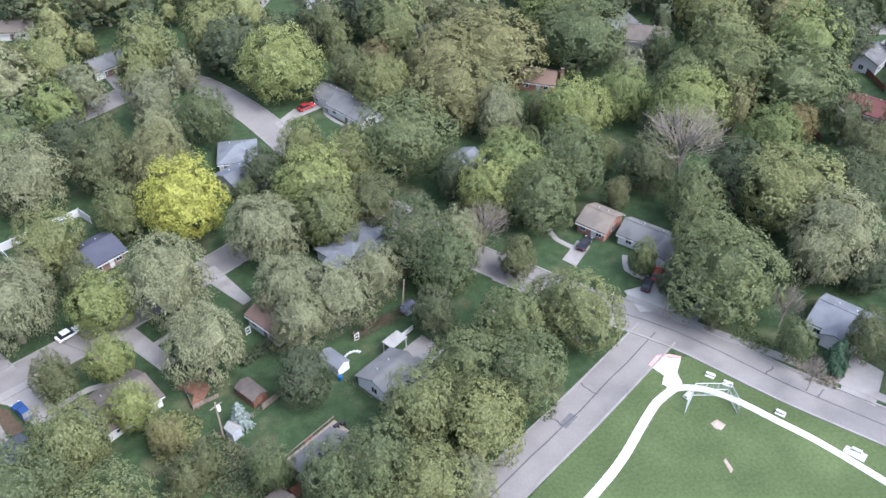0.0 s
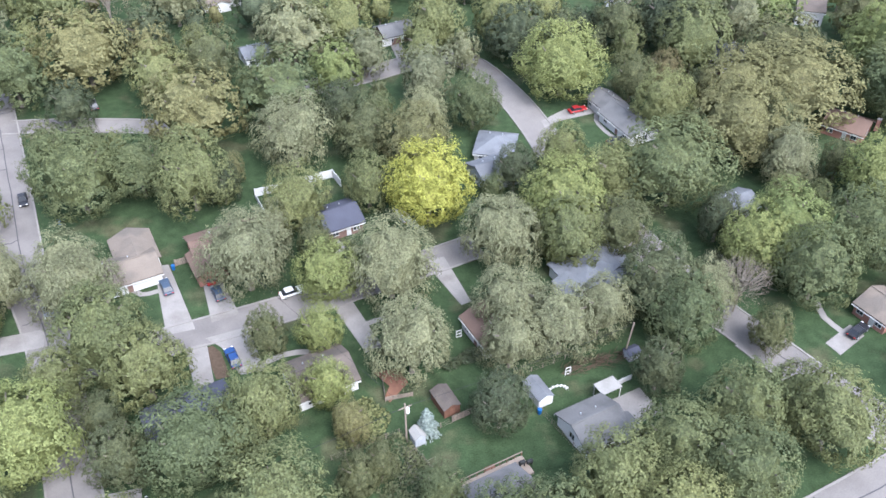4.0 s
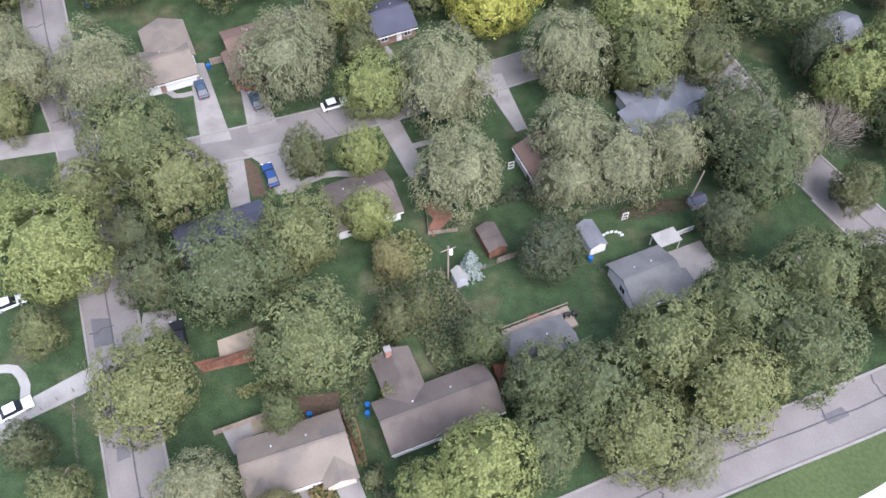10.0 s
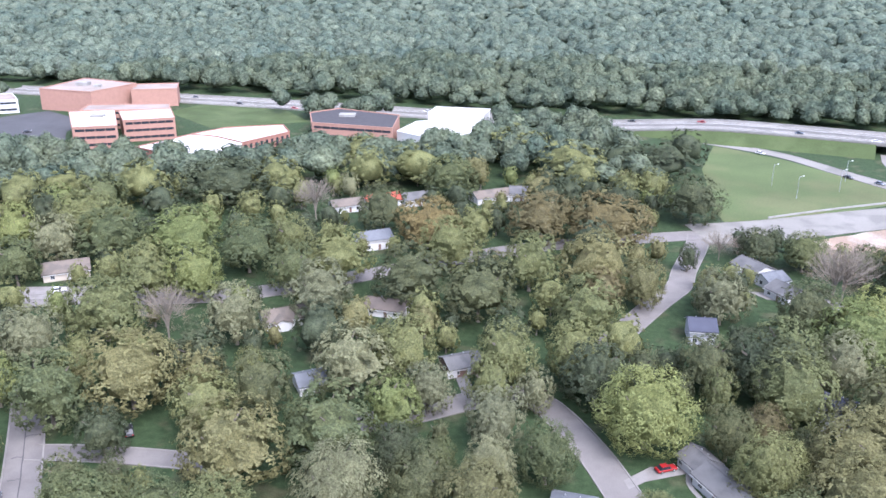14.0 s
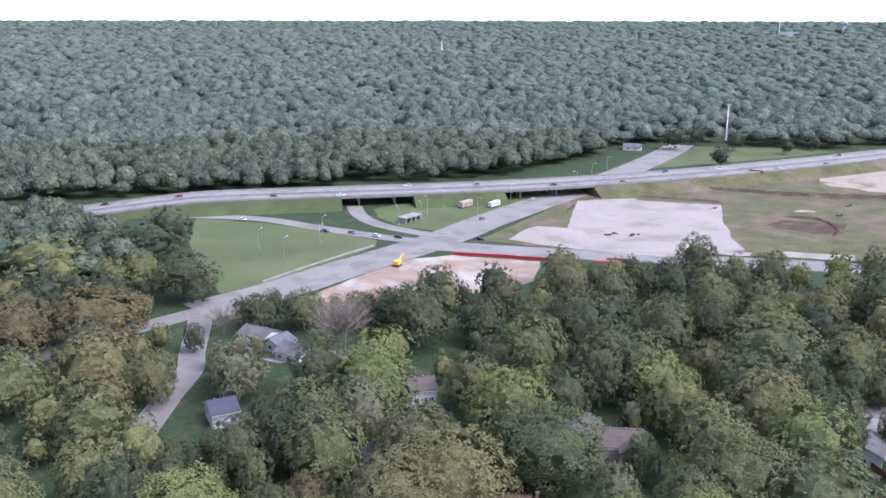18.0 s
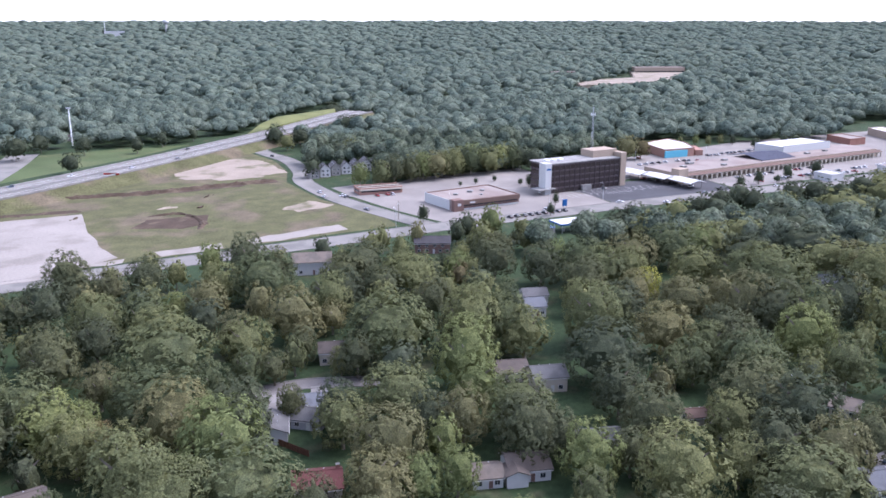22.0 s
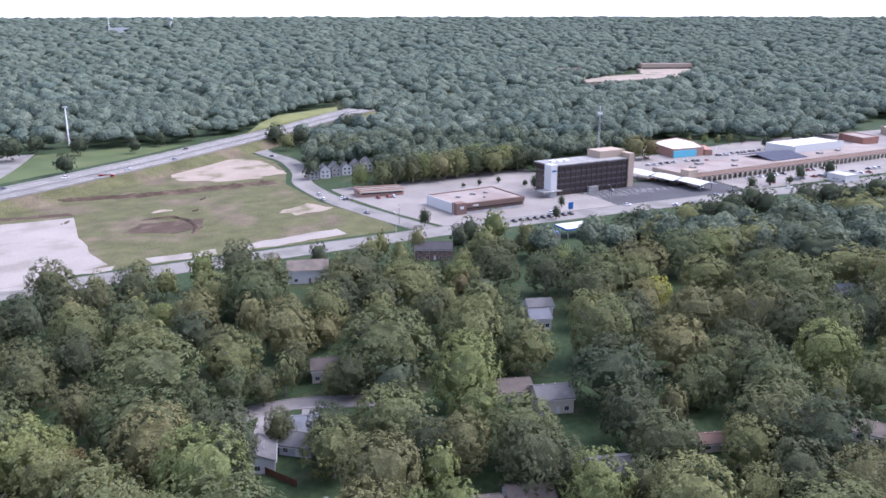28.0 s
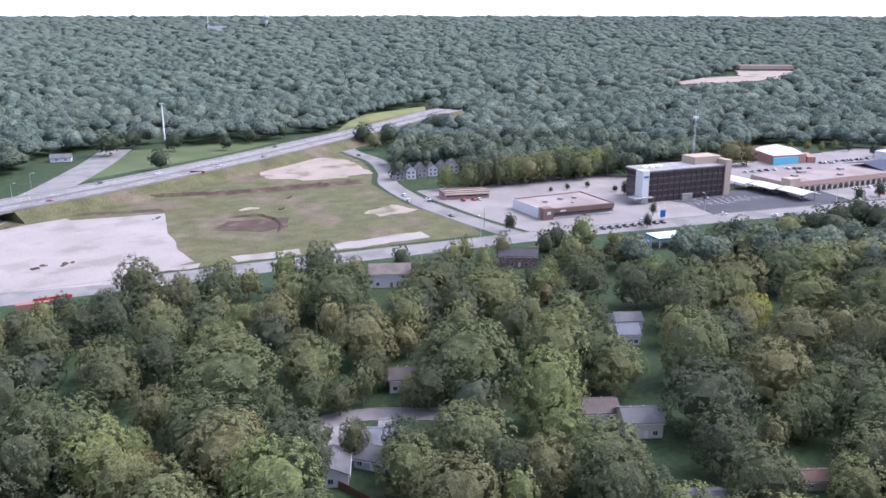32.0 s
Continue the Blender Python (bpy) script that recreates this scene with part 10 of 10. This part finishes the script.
grove(333.5, -32.5, 4.2, 14.6, "v", 165)
grove(245.7, 218.7, 5.0, 12.9, "v", 234)
grove(396.9, 100.9, 5.0, 13.9, "g", 219)
grove(296.9, 110.8, 4.2, 13.8, "g", 341)
grove(315.8, 4.5, 4.2, 12.2, "g", 116)
grove(338.3, 177.4, 5.0, 13.2, "d", 359)
grove(393.0, 126.9, 6.0, 14.4, "d", 344)
grove(326.2, 109.2, 4.2, 12.2, "g", 153)
grove(256.7, 109.4, 4.2, 13.1, "l", 14)
grove(295.4, 206.7, 4.2, 13.5, "g", 319)
grove(264.0, 156.8, 4.2, 14.0, "g", 141)
plant_groves()

# ---- woods to the horizon ----


def wood_template(fine, lobes, leaves, size):
    """A far crown: its upper surface, with a few sprays that break the outline."""
    c, r = boughs(lobes, reach=0.5, fat=0.42, uneven=0.16, peak=rng.uniform(0, 0.4))
    v, f = ball(fine)
    d, _ = skin(v, c, r)
    v = v * (d * (1 + 0.10 * np.array([noise.noise(Vector(q) * 5.0 + Vector((lobes, leaves, fine))) for q in v])))[:, None]
    v = v / np.percentile(np.hypot(v[:, 0], v[:, 1]), 97)
    f = f[np.min(v[f][:, :, 2], 1) > -0.75]
    if leaves:
        u = unit(leaves)
        u[:, 2] = np.abs(u[:, 2]) * 1.15 - 0.15
        u /= np.linalg.norm(u, axis=1, keepdims=True)
        d, n = skin(u, c, r)
        n = n + 0.35 * unit(leaves) + (0, 0, 0.15)
        n /= np.linalg.norm(n, axis=1, keepdims=True)
        lv, lf = leaf_tris(u * d[:, None] * 1.02, n, size, size * 0.6)
        f = np.concatenate([f, lf + len(v)])
        v = np.concatenate([v, lv])
    v[:, 2] = np.maximum(v[:, 2] / max(0.3, v[:, 2].max()), -1)
    return v, f


def woods(name, places, radii, tops, base, fine, lobes, leaves, size, mat, label):
    """One mesh of many crowns."""
    n = len(places)
    temps = [wood_template(fine, lobes + k % 3, leaves, size) for k in range(8)]
    V, F, at = [], [], 0
    ang = rng.uniform(0, 2 * math.pi, n)
    for k in range(n):
        ca, sa = math.cos(ang[k]), math.sin(ang[k])
        rot = np.array([[ca, sa, 0], [-sa, ca, 0], [0, 0, 1]])
        half = tops[k] * 0.45
        tv, tf = temps[(k * 7 + k // 8) % 8]
        V.append((tv @ rot) * (radii[k], radii[k], half) + (places[k][0], places[k][1], base[k] + tops[k] - half))
        F.append(tf + at)
        at += len(tv)
    V, F = np.concatenate(V), np.concatenate(F)
    me = bpy.data.meshes.new(name)
    me.vertices.add(len(V))
    me.vertices.foreach_set("co", V.ravel())
    me.loops.add(F.size)
    me.loops.foreach_set("vertex_index", F.ravel().astype(np.int32))
    me.polygons.add(len(F))
    me.polygons.foreach_set("loop_start", np.arange(0, F.size, 3, dtype=np.int32))
    me.polygons.foreach_set("loop_total", np.full(len(F), 3, dtype=np.int32))
    me.update(calc_edges=True)
    me.materials.append(mat)
    ob = new(name, me)
    return tagged(ob, label, "woods", kind="stuff")


def lines_clear(p, lines):
    if math.hypot(*p) > 1150:
        return True
    for line, half in lines:
        if any(abs(q.x - p[0]) < half and math.hypot(q.x - p[0], q.y - p[1]) < half for q in line):
            return False
    return True


def inside(p, poly):
    c, j = False, len(poly) - 1
    for i in range(len(poly)):
        (xi, yi), (xj, yj) = poly[i], poly[j]
        if (yi > p[1]) != (yj > p[1]) and p[0] < (xj - xi) * (p[1] - yi) / (yj - yi) + xi:
            c = not c
        j = i
    return c


# open ground that the woods keep clear of: the junction and field, the strip, the offices
OPEN = [
    [(1150, 165), (1300, 178), (1420, 140), (1600, 118), (1660, 16), (1480, 2), (1290, 60)],
    [(1380, 240), (1470, 245), (1485, 190), (1380, 180)],
    [(3120, 1950), (3050, 2030), (2780, 1830), (2800, 1810)],
    [(2700, 1915), (2640, 1985), (2440, 1800), (2470, 1750)],
    [(470, 228), (511, 268), (532, 280), (592, 244), (586, 224), (545, 222), (500, 200)],
    [(92, 335), (60, 560), (230, 505), (345, 480), (560, 540), (640, 440), (720, 415), (960, 430), (960, 385), (690, 362), (640, 310), (560, 285), (535, 262), (508, 238), (535, 196), (586, 142), (600, 130), (684, 78), (735, 64), (775, 20), (775, -40), (815, -100), (980, -150), (900, -380), (700, -280), (560, -130), (470, -25), (390, 88), (235, 278), (110, 290)],
    [(-310, 425), (-205, 425), (-150, 400), (-100, 392), (-86, 440), (-30, 440), (15, 447), (16, 525), (-95, 522), (-150, 572), (-310, 605)],
]
OPEN += [[(640, 405), (700, 412), (760, 412), (870, 385), (880, 322), (790, 330), (690, 350), (640, 372)]]
OPEN += [[(x - 40, y - 22), (x + 12, y - 12), (x + 12, y + 12), (x - 30, y + 14)] for x, y in FAR_HOUSES]
NEARBY = 392.0


def scatter(r0, r1, step, a0=-17, a1=122):
    out = []
    r = r0
    while r < r1:
        n = int(radians(a1 - a0) * r / step)
        for k in range(n):
            a = radians(a0) + radians(a1 - a0) * (k + rng.uniform(-0.6, 0.6)) / n
            q = r + rng.uniform(-0.6, 0.6) * step
            p = (q * math.cos(a), q * math.sin(a))
            if not any(inside(p, o) for o in OPEN) and lines_clear(p, [(HWY, 24), (line_m, 15)]):
                out.append((p, q))
        r += step * 0.9
    return out


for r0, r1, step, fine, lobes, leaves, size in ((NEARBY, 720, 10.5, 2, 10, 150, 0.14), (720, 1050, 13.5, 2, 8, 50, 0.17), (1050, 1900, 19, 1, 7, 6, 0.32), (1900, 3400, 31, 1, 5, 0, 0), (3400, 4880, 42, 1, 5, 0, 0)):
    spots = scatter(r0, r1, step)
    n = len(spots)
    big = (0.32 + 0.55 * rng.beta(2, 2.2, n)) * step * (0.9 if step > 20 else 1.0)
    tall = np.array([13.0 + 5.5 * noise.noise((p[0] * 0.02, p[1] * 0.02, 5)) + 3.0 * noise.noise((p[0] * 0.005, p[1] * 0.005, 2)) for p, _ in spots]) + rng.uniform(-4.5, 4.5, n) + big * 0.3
    # rings beyond the nearest wear the leaf colour with haze mixed in
    woods("woods", [p for p, _ in spots], big, tall, [far_rise(q) for _, q in spots], fine, lobes, leaves, size, NEARWOOD if r0 == NEARBY else HAZED_FOREST, "dense green woodland canopy reaching to the horizon")
